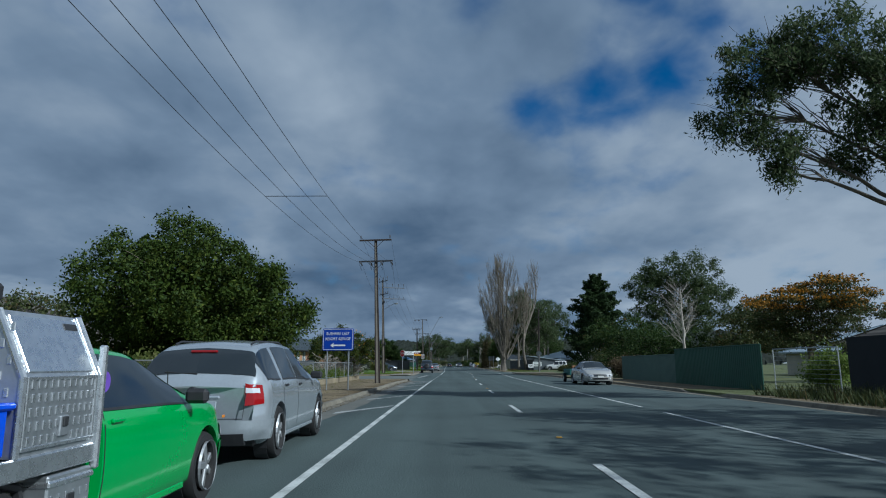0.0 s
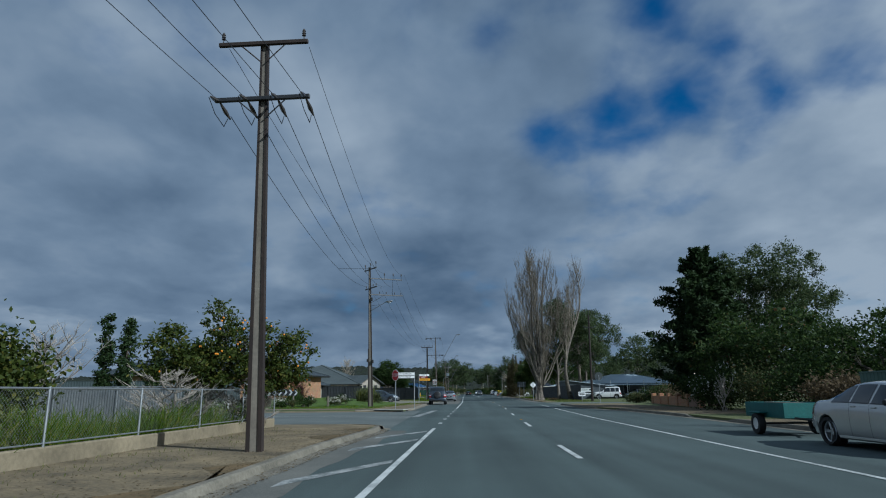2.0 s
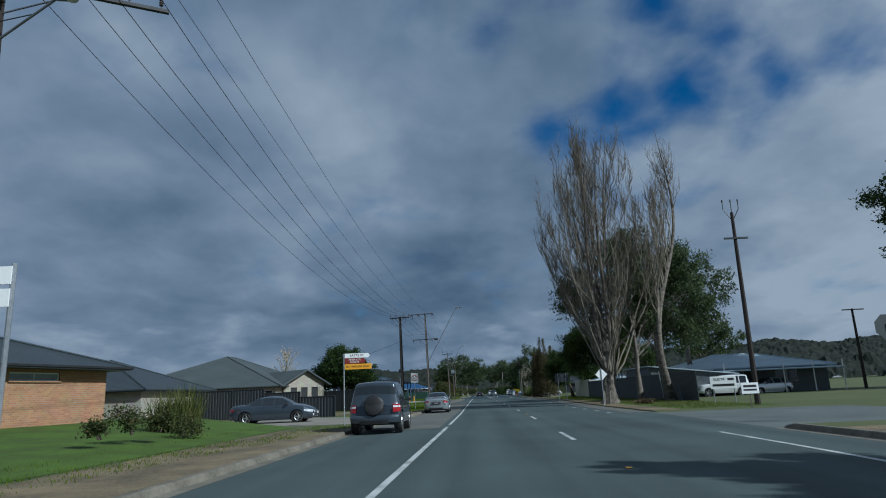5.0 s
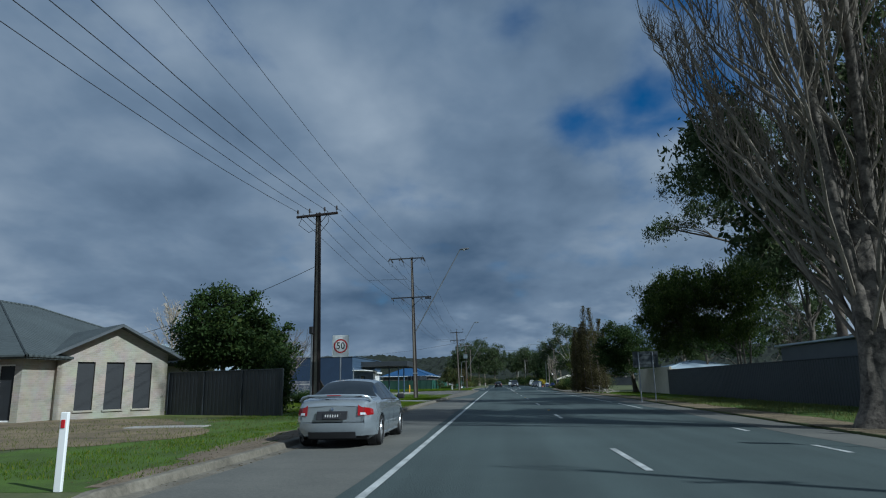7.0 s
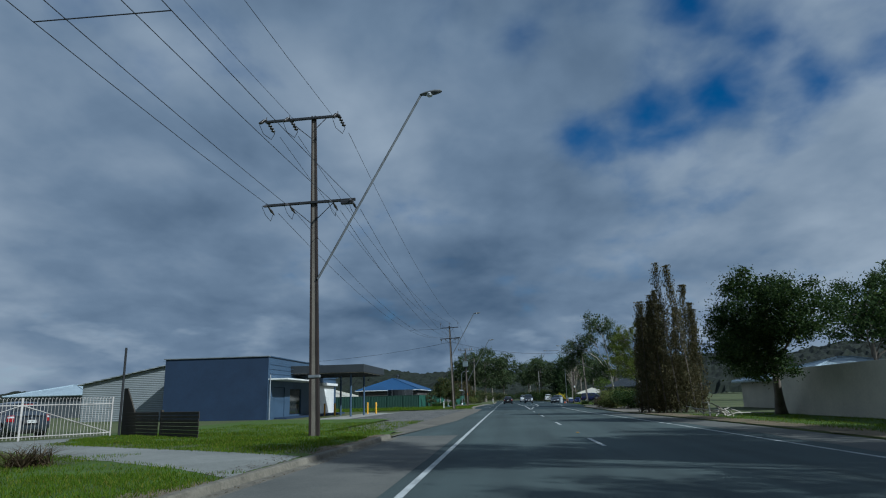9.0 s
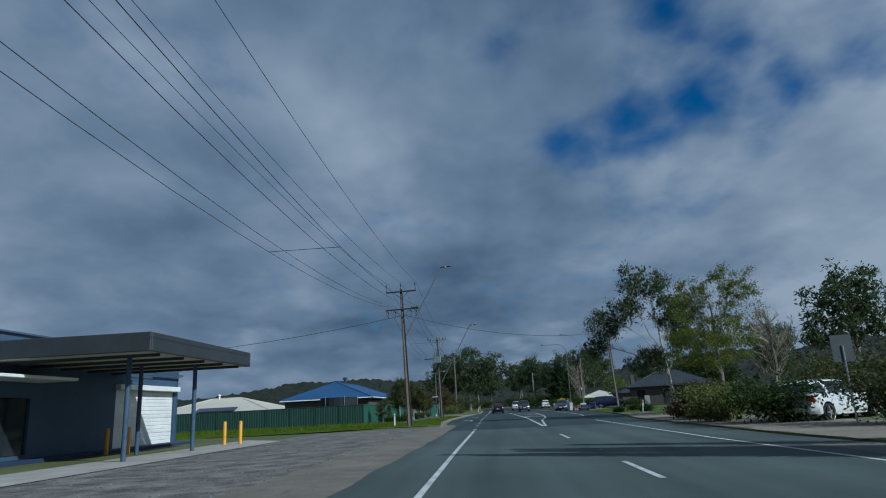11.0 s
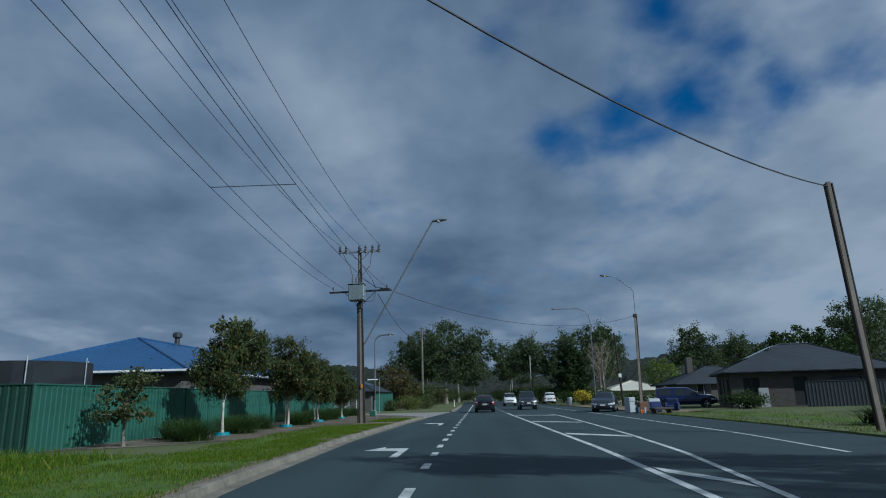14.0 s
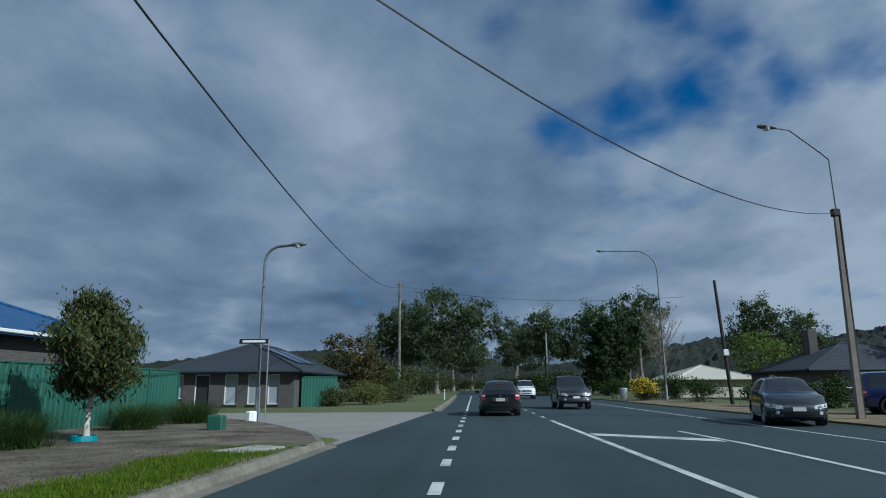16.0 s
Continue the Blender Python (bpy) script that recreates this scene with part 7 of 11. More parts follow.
part("conduit", Mesh().tube([(-0.2, -0.08, 0), (-0.17, -0.08, 3.4)], 0.04, 7), GALV, pole3)
for x_ in (-0.6, 0.5):
    part("lead", Mesh().tube([(x_, -0.16, 8.4), (x_ * 1.25, -0.3, 7.9), (x_ * 0.5, -0.25, 7.55), (0.08, -0.1, 7.75)], 0.012, 5), WIRE, pole3)
pole4 = utility_pole((P4[0] + 0.22, P4[1]), 12.35, [(12.25, -1.95, 1.1, "strain", (-1.9, -0.95, 1.0)), (8.75, -1.9, 1.65, "hang", (-1.8, -0.95, 0.75, 1.5))], "tall grey pole with a long slanting lamp arm", flare=1.05, lean=-1.3)
part("fuse_box", Mesh().box((1.35, -0.2, 8.62), (0.5, 0.14, 0.14), 0.02), DARK_METAL, pole4)
lamp_arm(pole4, (0.16, -0.1, 5.75), (4.36, -0.3, 12.75), 0.8, 0.045)
part("band", Mesh().box((0, 0, 2.2), (0.42, 0.2, 0.10), 0.01), GALV, pole4)
pole6 = utility_pole((P6[0] + 0.18, P6[1]), 10.2, [(10.0, -1.15, 1.15, "up", (-1.1, 0.0, 1.1)), (8.65, -1.25, 1.2, "hang", (-1.15, -0.6, 0.6, 1.0))], "tall weathered pole with a slanting lamp arm", flare=1.05, lean=-1.7)
part("fuse_box", Mesh().box((1.0, -0.2, 8.66), (0.55, 0.16, 0.16), 0.02), DARK_METAL, pole6)
lamp_arm(pole6, (0.15, -0.1, 6.6), (3.2, -0.3, 11.55), 0.8, 0.045)
pole7 = utility_pole((P7[0] + 0.12, P7[1]), 9.65, [(9.45, -1.15, 1.15, "galv", ()), (7.2, -1.7, 1.75, "pin", (-1.5, 1.5))], "pole carrying a grey transformer and a slanting lamp arm", flare=1.0, lean=-1.2)
part("fuse_box", Mesh().box((1.4, -0.2, 7.22), (0.55, 0.16, 0.16), 0.02), DARK_METAL, pole7)
TANK = mat("transformer_grey", (0.20, 0.245, 0.26), (0.14, 0.175, 0.19), 1.5, 12, 0.5, 0.2, bump=0.1)
tank = part("transformer", Mesh().box((-0.1, -0.5, 7.05), (0.85, 0.62, 0.88), 0.04), TANK, pole7, "grey-green steel transformer tank")
part("lid", Mesh().box((-0.1, -0.5, 7.52), (0.93, 0.7, 0.05), 0.015), TANK, tank)
part("clamp", Mesh().box((-0.1, -0.16, 7.05), (0.5, 0.1, 0.2), 0.01), DARK_METAL, tank)
part("fuse_box", Mesh().box((0.0, -0.3, 6.35), (0.28, 0.28, 0.32), 0.03), DARK_METAL, pole7)
for x in (-0.35, -0.15, 0.05):
    insulator(tank, (x, -0.45, 7.55), 0.38, 0.05)
for x in (-1.1, -0.75, 0.0, 0.35, 0.75, 1.1):
    insulator(pole7, (x, -0.16, 9.38), 0.42, 0.085)
for k, (x0, z0, x1, z1) in enumerate(((-1.1, 9.7, -0.35, 7.95), (0.0, 9.7, -0.15, 7.95), (0.75, 9.7, 0.05, 7.95), (0.2, 8.6, 0.9, 7.3), (0.15, 7.9, 1.3, 7.3), (0.2, 6.6, 0.9, 7.1), (-0.3, 6.6, -0.15, 6.0))):
    part("lead", Mesh().tube([(x0, -0.2, z0), ((x0 + x1) / 2 + 0.22, -0.35, (z0 + z1) / 2 - 0.25), (x1, -0.3, z1)], 0.014, 5), WIRE, pole7)
lamp_arm(pole7, (0.18, -0.1, 4.25), (4.2, -0.3, 10.95), 0.8, 0.045)
part("conduit", Mesh().tube([(-0.22, -0.05, 0), (-0.16, -0.05, 6.5)], 0.035, 6), DARK_METAL, pole7)
part("marker_band", Mesh().box((0.02, -0.12, 2.05), (0.10, 0.06, 0.20), 0.006), mat("marker_orange", (0.55, 0.24, 0.03), (0.4, 0.17, 0.03), 3, 20, 0.6), pole7, "small orange number plate, blank")

# wires between the poles
P0 = (-4.82, -2.0)
for dx in (-0.95, -0.33, 0.33, 0.95):
    wire((P0[0] + dx, P0[1], 7.6), (P1[0] + dx * 1.05, P1[1] - 0.6, 7.75), 1.22, 0.007)
for dx, ex, ez in ((-0.95, -0.38, 10.45), (-0.33, 0.3, 10.45), (0.33, 0.97, 10.42), (0.95, 1.64, 10.40)):
    wire((P1[0] + dx * 1.05, P1[1] + 0.5, 7.75), (P2[0] + ex, P2[1], ez), 1.15)
for dx in (-0.95, 0.95):
    wire((P1[0] + dx, P1[1], 9.25), (P2[0] + dx * 0.7 + 1.4, P2[1] + 0.8, 11.7), 0.9, 0.007)
for dx, dz, ex, ez in ((-0.5, 10.4, -0.9, 8.45), (0.5, 10.4, -0.35, 8.45), (1.5, 9.9, 0.35, 8.45), (2.4, 9.9, 0.9, 8.45)):
    wire((P2[0] + dx, P2[1], dz), (P3[0] + ex, P3[1], ez), 1.5)
for ex in (-0.8, 0.8):
    wire((P2[0] + 2.0 + ex * 0.6, P2[1] + 1.2, 11.7), (P4[0] + ex, P4[1], 12.2), 1.6, 0.008)
for x0, x1 in ((-0.9, -1.6), (-0.35, -0.9), (0.35, 0.9), (0.9, 1.7)):
    wire((P3[0] + x0, P3[1], 8.3), (P4[0] + x1, P4[1] - 0.6, 8.6), 0.25)
    wire((P4[0] + x1, P4[1] + 0.6, 8.6), (P6[0] + x1 * 0.65, P6[1], 8.85), 1.62)
for x0, x1 in ((-1.65, -1.1), (-0.9, 0.0), (1.2, 1.1)):
    wire((P4[0] + x0, P4[1] + 0.6, 11.85), (P6[0] + x1, P6[1], 10.6), 1.35, 0.009)
    wire((P6[0] + x1, P6[1], 10.6), (P7[0] + x1, P7[1], 9.8), 0.9, 0.009)
for x0, x1 in ((-1.1, -1.5), (-0.6, -0.9), (0.6, 0.9), (1.0, 1.5)):
    wire((P6[0] + x0, P6[1], 8.85), (P7[0] + x1, P7[1] - 0.1, 7.35), 0.8)
WP = (-6.2, 306.0)
wire((P7[0] + 0.95, P7[1], 7.05), (WP[0], WP[1], 11.1), 1.6, 0.02, "thick black overhead cable")
wire((P6[0], P6[1], 8.2), (-42, 216, 6.9), 1.3, 0.02, "thick black overhead cable")
wire((P6[0] + 0.1, P6[1], 8.2), (13.15, 233.9, 7.85), 0.9, 0.02, "thick black overhead cable")
wire((P7[0] + 1.7, P7[1], 7.2), (14.9, 267.2, 7.7), 1.35, 0.016, "black overhead cable over the road")
wire((WP[0], WP[1], 11.2), (16.5, 290.0, 7.6), 0.8, 0.014, "black overhead cable over the road")
wire((P3[0], P3[1], 6.2), (-20, 136, 3.4), 0.5, 0.012, "service wire running to a house")

# poles and lamps across the road
rp1 = thing("utility_pole", (15.75, 107.0, 0.1, 0, 0.6, 0), "dark pole with a small forked top", "pole", "utility poles")
part("pole", Mesh().tube([(0, 0, -0.2), (0, 0, 10.4)], [0.16, 0.09], 8), STEEL_RUST, rp1, smooth=True)
part("crossarm", Mesh().box((0, -0.1, 8.9), (1.3, 0.09, 0.1), 0.01), DARK_METAL, rp1)
for x in (-0.45, 0.0, 0.4):
    part("prong", Mesh().tube([(0, 0, 9.9), (x, 0, 10.6), (x, 0, 11.0)], 0.025, 5), DARK_METAL, rp1)
    insulator(rp1, (x, 0, 11.0), 0.16, 0.05)
hp = thing("utility_pole", (36.3, 132.6, 0.2), "far pole with one crossarm", "pole", "utility poles")
part("pole", Mesh().tube([(0, 0, -0.2), (0, 0, 7.2)], [0.15, 0.1], 7), STEEL_RUST, hp, smooth=True)
part("crossarm", Mesh().box((0, -0.1, 7.1), (2.0, 0.09, 0.1), 0.01), DARK_METAL, hp)
rp2 = thing("utility_pole", (13.5, 233.9, 0.16, 0, -2.6, 0), "leaning rust-brown and concrete pole", "pole", "utility poles")
part("concrete_core", Mesh().tube([(0, 0, -0.2), (0, 0, 7.85)], [0.11, 0.08], 4), POLE_CORE, rp2)
part("steel_channel", Mesh().box((0.10, 0, 3.75), (0.045, 0.15, 8.1), 0.006), STEEL_RUST, rp2)
part("steel_channel", Mesh().box((-0.10, 0, 3.75), (0.045, 0.15, 8.1), 0.006), STEEL_RUST, rp2)
rp3 = thing("street_lamp", (14.75, 267.2, 0.05, 0, 1.0, 0), "tapered pole carrying a cranked lamp arm", "street lamp", "street lamps")
part("concrete_core", Mesh().tube([(0, 0, -0.2), (0, 0, 7.6)], [0.15, 0.09], 4), POLE_CORE, rp3)
part("steel_channel", Mesh().box((0.13, 0, 3.7), (0.05, 0.15, 7.8), 0.006), STEEL_RUST, rp3)
part("cap", Mesh().box((0, 0, 7.65), (0.3, 0.2, 0.3), 0.03), STEEL_RUST, rp3)
lamp_arm(rp3, (0.05, 0, 7.4), (-2.1, -0.3, 11.0), 0.7, 0.03, bend=[(0.0, 0, 9.8), (-0.3, -0.05, 10.05), (-1.5, -0.2, 10.95)])


def mast_lamp(at, h, reach, label, side=-1, name="street_lamp", z=0.1, rad=1.2):
    """A galvanised mast that curves over into a lamp."""
    p = thing(name, (at[0], at[1], z), label, "street lamp", "street lamps")
    bend = [(0, 0, h * 0.5), (0, 0, h - rad)] + [(side * rad * (1 - math.cos(radians(a))), 0, h - rad + rad * math.sin(radians(a))) for a in (25, 50, 75, 90)]
    part("mast", Mesh().tube([(0, 0, -0.1), (0, 0, 1.2)], [0.1, 0.09], 8), GALV, p, smooth=True)
    lamp_arm(p, (0, 0, 1.1), (side * reach, -0.05, h + 0.02), 0.65, 0.055, bend=bend)
    return p


mast_lamp((-7.0, 266.7), 6.5, 0.95, "short galvanised street lamp at a corner", 1, rad=0.6)
mast_lamp((16.2, 295.0), 12.0, 4.2, "tall galvanised street lamp arching over the road", -1, rad=1.6)
wp = thing("utility_pole", (WP[0], WP[1], 0.1), "plain pale timber pole", "pole", "utility poles")
part("pole", Mesh().tube([(0, 0, -0.2), (0, 0, 11.4)], [0.17, 0.12], 8), BARK_GREY, wp, smooth=True)
part("crossarm", Mesh().box((0, 0, 11.2), (0.7, 0.1, 0.12), 0.01), BARK_GREY, wp)
rp5 = thing("utility_pole", (17.3, 285.0, 0.1, 0, -3.0, 0), "thin leaning dark pole", "pole", "utility poles")
part("pole", Mesh().tube([(0, 0, -0.2), (0, 0, 7.9)], [0.13, 0.09], 7), STEEL_RUST, rp5, smooth=True)
part("box", Mesh().box((0, -0.15, 3.2), (0.3, 0.15, 0.4), 0.02), WHITE, rp5)
for x, y, h in ((12.2, 340, 9), (11.5, 392, 9)):
    far = thing("utility_pole", (x, y, 0.1), "far pale pole beside the road", "pole", "utility poles")
    part("pole", Mesh().tube([(0, 0, -0.2), (0, 0, h)], [0.14, 0.1], 7), CONCRETE, far, smooth=True)


def spreader(a0, a1, sag_a, b0, b1, sag_b, t):
    """A light rod that holds two wires of one span apart."""
    p = sagging(a0, a1, sag_a, 100)[int(t * 100)]
    q = sagging(b0, b1, sag_b, 100)[int(t * 100)]
    built("wire_spreader", Mesh().tube([p, q], 0.012, 4), WIRE, "thin spreader rod clipped between overhead wires", "spreader", "wire spreaders")


spreader((P0[0] - 0.95, P0[1], 7.6), (P1[0] - 1.0, P1[1] - 0.6, 7.75), 1.22, (P0[0] + 0.95, P0[1], 7.6), (P1[0] + 1.0, P1[1] - 0.6, 7.75), 1.22, 0.5)
spreader((P1[0] - 1.0, P1[1] + 0.5, 7.75), (P2[0] - 0.38, P2[1], 10.45), 1.15, (P1[0] + 1.0, P1[1] + 0.5, 7.75), (P2[0] + 1.64, P2[1], 10.40), 1.15, 0.48)
spreader((P3[0] - 0.9, P3[1], 8.3), (P4[0] - 1.6, P4[1] - 0.6, 8.6), 0.25, (P3[0] + 0.9, P3[1], 8.3), (P4[0] + 1.7, P4[1] - 0.6, 8.6), 0.25, 0.575)
spreader((P4[0] - 1.6, P4[1] + 0.6, 8.6), (P6[0] - 1.04, P6[1], 8.85), 1.62, (P4[0] + 1.7, P4[1] + 0.6, 8.6), (P6[0] + 1.1, P6[1], 8.85), 1.62, 0.55)
spreader((P6[0] - 1.1, P6[1], 8.85), (P7[0] - 1.5, P7[1] - 0.1, 7.35), 0.8, (P6[0] + 1.0, P6[1], 8.85), (P7[0] + 1.5, P7[1] - 0.1, 7.35), 0.8, 0.44)

# ---- trees and hills ----
def hill(name, cx, y, length, height, label, seed, depth=160, turn=0.0, tree_h=4.2):
    """A wooded ridge far off: a swelling surface whose skyline is broken by tree tops."""
    rng = np.random.default_rng(seed)
    nx, ny = int(length / 2.2), 30
    ms = Mesh()
    m = pose(cx, y, 0, 0, 0, turn)
    for j in range(ny + 1):
        v = j / ny
        for i in range(nx + 1):
            u = i / nx
            env = math.sin(math.pi * u) ** 0.55
            rim = 0.72 + 0.35 * noise.noise(Vector((u * 3.1 + seed, 0.3, 0))) + 0.14 * noise.noise(Vector((u * 11 + seed, 2.3, 0)))
            z = height * env * rim * math.sin(v * math.pi / 2) ** 0.8
            px, py = u * length, v * depth
            crowns = abs(noise.noise(Vector((px / 9, py / 9, seed)))) + 0.7 * abs(noise.noise(Vector((px / 4.2, py / 4.2, seed + 5)))) + 0.5 * max(0.0, noise.noise(Vector((px / 34, py / 34, seed + 9))))
            ms.v.append(m @ Vector((px - 0.5 * length, py + rng.uniform(-1.2, 1.2), z - 1 + tree_h * crowns + rng.uniform(0, tree_h * 0.12))))
    w = nx + 1
    ms.f = [(j * w + i, j * w + i + 1, (j + 1) * w + i + 1, (j + 1) * w + i) for j in range(ny) for i in range(nx)]
    return built(name, ms, HILL, label, "hill", kind="structure")


HILL = mat("wooded_hill", (0.009, 0.0145, 0.007), (0.004, 0.007, 0.004), 0.05, 0.5, 1.0, bump=0.3, lo=0.30, hi=0.70)
hill("hill", -260, 640, 620, 36, "long low wooded hill", 3)
hill("hill", -90, 900, 520, 42, "far wooded hill behind the street", 5)
hill("hill", 250, 480, 560, 49, "wooded hill rising beyond the houses", 8, turn=-18)
hill("hill", 120, 1000, 700, 41, "far wooded ridge at the end of the road", 11)
hill("hill", -620, 420, 520, 40, "low distant hill", 13, turn=40)

# first garden: a large dense tree
leafy_tree("shade_tree", (-11.2, 27.6), [(-0.3, -1.2, 4.3, 3.7, 3.6, 3.0), (-0.3, 1.2, 4.3, 3.5, 3.4, 2.9), (2.9, -0.1, 3.2, 2.5, 2.6, 2.3), (-1.4, 0.4, 2.6, 2.9, 3.2, 2.0), (0.6, 0.4, 2.2, 3.6, 3.6, 1.6)], 0.35, "large dense dark green tree behind a chain-link fence", LEAF_SHADE, clumps=420, leaves=215, leaf=0.15, clump_r=0.50, droop=0.15, shell=0.88, seed=1, fill=0.2)
# overhanging gum at the start, on the right
leafy_tree("gum_tree", (17.0, 20.5), [(-6.4, 0.9, 10.0, 1.35, 1.3, 1.35), (-5.4, 0.1, 8.4, 0.9, 0.9, 0.9), (-5.7, 0.6, 11.7, 1.6, 1.5, 1.3), (-3.6, 0.4, 12.2, 2.0, 2.0, 1.5), (-2.6, 0, 8.6, 1.2, 1.3, 1.3), (-1.4, 0, 10.6, 2.2, 2.2, 2.0), (1.2, 0, 9.6, 2.4, 2.4, 2.4), (-5.5, 0.1, 7.6, 0.55, 0.6, 0.6)], 0.32, "spreading gum tree with drooping leaf clumps", LEAF_GUM, BARK, clumps=240, leaves=190, leaf=0.175, clump_r=0.42, droop=0.6, shell=0.4, seed=2, twigs=2, aspect=0.3, fill=0.03)
# outside the camera's view; only its shadow on the road can show
leafy_tree("gum_tree", (17.5, 2.0), [(-1.0, 0, 8.5, 4.0, 4.0, 3.0), (0.5, 0, 6.0, 3.6, 3.6, 2.2)], 0.32, "tall unseen gum tree beside a dark fence", LEAF_GUM, BARK_PALE, clumps=90, leaves=110, leaf=0.28, clump_r=0.8, droop=0.5, seed=3, aspect=0.3)
# never in view: added so that its crown throws shade over the road
leafy_tree("gum_tree", (18.6, 9.0), [(-0.6, 0, 9.6, 4.2, 4.2, 2.8), (-3.4, 1.0, 8.0, 2.6, 2.8, 1.8), (1.6, -1.4, 8.0, 3.0, 3.2, 2.2)], 0.3, "unseen gum tree added to shade the road", LEAF_GUM, BARK_PALE, clumps=56, leaves=80, leaf=0.32, clump_r=0.8, droop=0.5, seed=23, aspect=0.4)
leafy_tree("coral_tree", (22.0, 38.5), [(0, 0, 4.9, 3.6, 3.4, 1.0), (-2.4, 0, 3.9, 2.4, 2.4, 0.9), (2.6, 0, 4.3, 2.6, 2.4, 0.9), (0, 0, 3.5, 3.4, 3.2, 0.9), (1.0, -1.0, 5.6, 1.8, 1.8, 0.7), (-0.5, 0, 2.6, 2.8, 2.8, 0.8)], 0.25, "broad garden tree with orange flowering top", LEAF_OLIVE, BARK, clumps=190, leaves=170, leaf=0.12, clump_r=0.46, seed=4, extra=(LEAF_ORANGE, "blossom", 0.75, 0.13), fill=0.12, flat=0.5, crest=4.3)
bare_tree("birch_tree", (17.6, 47.0), 8.0, 5.4, 0.12, "bare silver-barked tree behind a green fence", 22, 13, 0.5, 5, TWIG_PALE, BARK_PALE, 0.35, twig_r=0.008)
leafy_tree("shade_tree", (24, 50), [(0, 0, 3.6, 3.4, 3.4, 2.2), (2.5, 3, 4.0, 3.0, 3.0, 2.4)], 0.2, "dark leafy garden tree behind a fence", LEAF_OLIVE, clumps=80, leaves=100, leaf=0.25, seed=6)
conifer("cypress_tree", (17.9, 74.5), 11.8, 7.0, "tall dark conifer with ragged boughs", 1, 46000, 0.34)
leafy_tree("gum_tree", (46.8, 125.5), [(0, 0, 18.8, 8.0, 6.8, 4.4), (6.6, 2, 15.6, 5.2, 4.6, 2.8), (-6.4, 0, 16.4, 5.2, 4.5, 4.0), (-5.6, 0, 12.0, 4.4, 4.2, 2.6), (2, 0, 13.2, 7.2, 5.6, 3.4), (-2.6, 0, 9.0, 5.0, 4.4, 2.4), (3, 0, 9.4, 5.0, 4.4, 2.8)], 0.5, "large spreading gum tree standing above gardens", LEAF_GUM, BARK_PALE, clumps=300, leaves=130, leaf=0.36, clump_r=1.0, droop=0.35, shell=0.7, seed=7, aspect=0.4, fill=0.12)
leafy_tree("garden_tree", (18.4, 67.0), [(0, 0, 3.6, 3.3, 3.8, 2.7), (-1.4, 3, 2.4, 2.6, 3.0, 2.1), (0.5, -3.4, 2.9, 2.6, 3.0, 2.3)], 0.2, "dense dark shrubby tree over a footpath", LEAF_DARK, clumps=150, leaves=120, leaf=0.22, clump_r=0.65, seed=8, extra=(LEAF_RUSSET, "blossom", 0.05, 0.2))
leafy_tree("garden_tree", (19.0, 57.0), [(0, 0, 2.7, 3.0, 4.2, 1.9), (1, -4, 2.4, 2.4, 2.6, 1.6), (0.5, 4, 2.8, 2.4, 2.5, 1.6)], 0.18, "dense dark garden tree behind a green fence", LEAF_DARK, clumps=130, leaves=110, leaf=0.18, clump_r=0.55, seed=9)
# poplars
poplar("poplar_tree", (11.2, 122.0), 22.4, 5.0, "tall leafless poplar with many steep upright limbs", 11, 4, 1.5, 86, 9, 12, 0.41, (0.2, 0.0))
poplar("poplar_tree", (15.6, 121.3), 21.4, 1.45, "slender leafless tree with a crooked dark trunk", 13, 1, 0.0, 26, 6, 9, 0.25, (1.7, 0.3), 0.22, 5.0)
leafy_tree("gum_tree", (14.6, 126.5), [(-4.9, 0, 9.2, 1.5, 1.8, 2.4), (-3.4, 1.6, 7.0, 1.6, 2.0, 1.8), (-0.4, 0, 9.6, 2.2, 2.2, 2.6), (0.6, 0, 12.6, 1.9, 2.0, 2.2), (2.6, 0, 9.8, 2.1, 2.1, 2.2), (5.0, 0, 8.8, 1.7, 1.9, 2.2), (4.2, 0, 5.8, 1.9, 2.0, 1.7), (1.6, 1, 6.8, 1.8, 2.0, 1.8), (4.4, 0, 11.6, 1.8, 2.0, 1.8), (6.2, 0, 7.2, 1.2, 1.4, 1.6)], 0.22, "gum tree with grey limbs among bare poplars", LEAF_GUM, BARK_GREY, clumps=270, leaves=100, leaf=0.26, clump_r=0.6, droop=0.6, seed=14, twigs=1, aspect=0.35, fill=0.05, shell=0.4)
leafy_tree("gum_tree", (20.6, 141.5), [(-7.1, 1.5, 13.0, 1.7, 1.9, 1.3), (-4.6, 1, 15.8, 2.3, 2.4, 1.6), (-6.2, 1.4, 10.9, 1.7, 1.8, 0.9), (-1.7, 1, 14.4, 2.6, 2.6, 1.9), (-2.8, 2.5, 17.0, 1.9, 1.9, 1.2), (-4.2, 1.4, 12.4, 1.6, 1.7, 0.9), (-0.8, 2, 11.2, 2.2, 2.2, 1.4), (-8.6, 1.6, 10.2, 1.3, 1.4, 0.8), (-2.6, 1, 8.4, 1.8, 2.0, 1.1), (2.6, 0, 13.0, 3.4, 3.4, 2.6), (2.4, 1, 9.0, 3.2, 3.2, 2.0)], 0.34, "tall gum tree reaching over a dark fence", LEAF_GUM, BARK, clumps=300, leaves=140, leaf=0.19, clump_r=0.5, droop=0.65, seed=16, aspect=0.3, fill=0.05, twigs=1, fork=0.3)
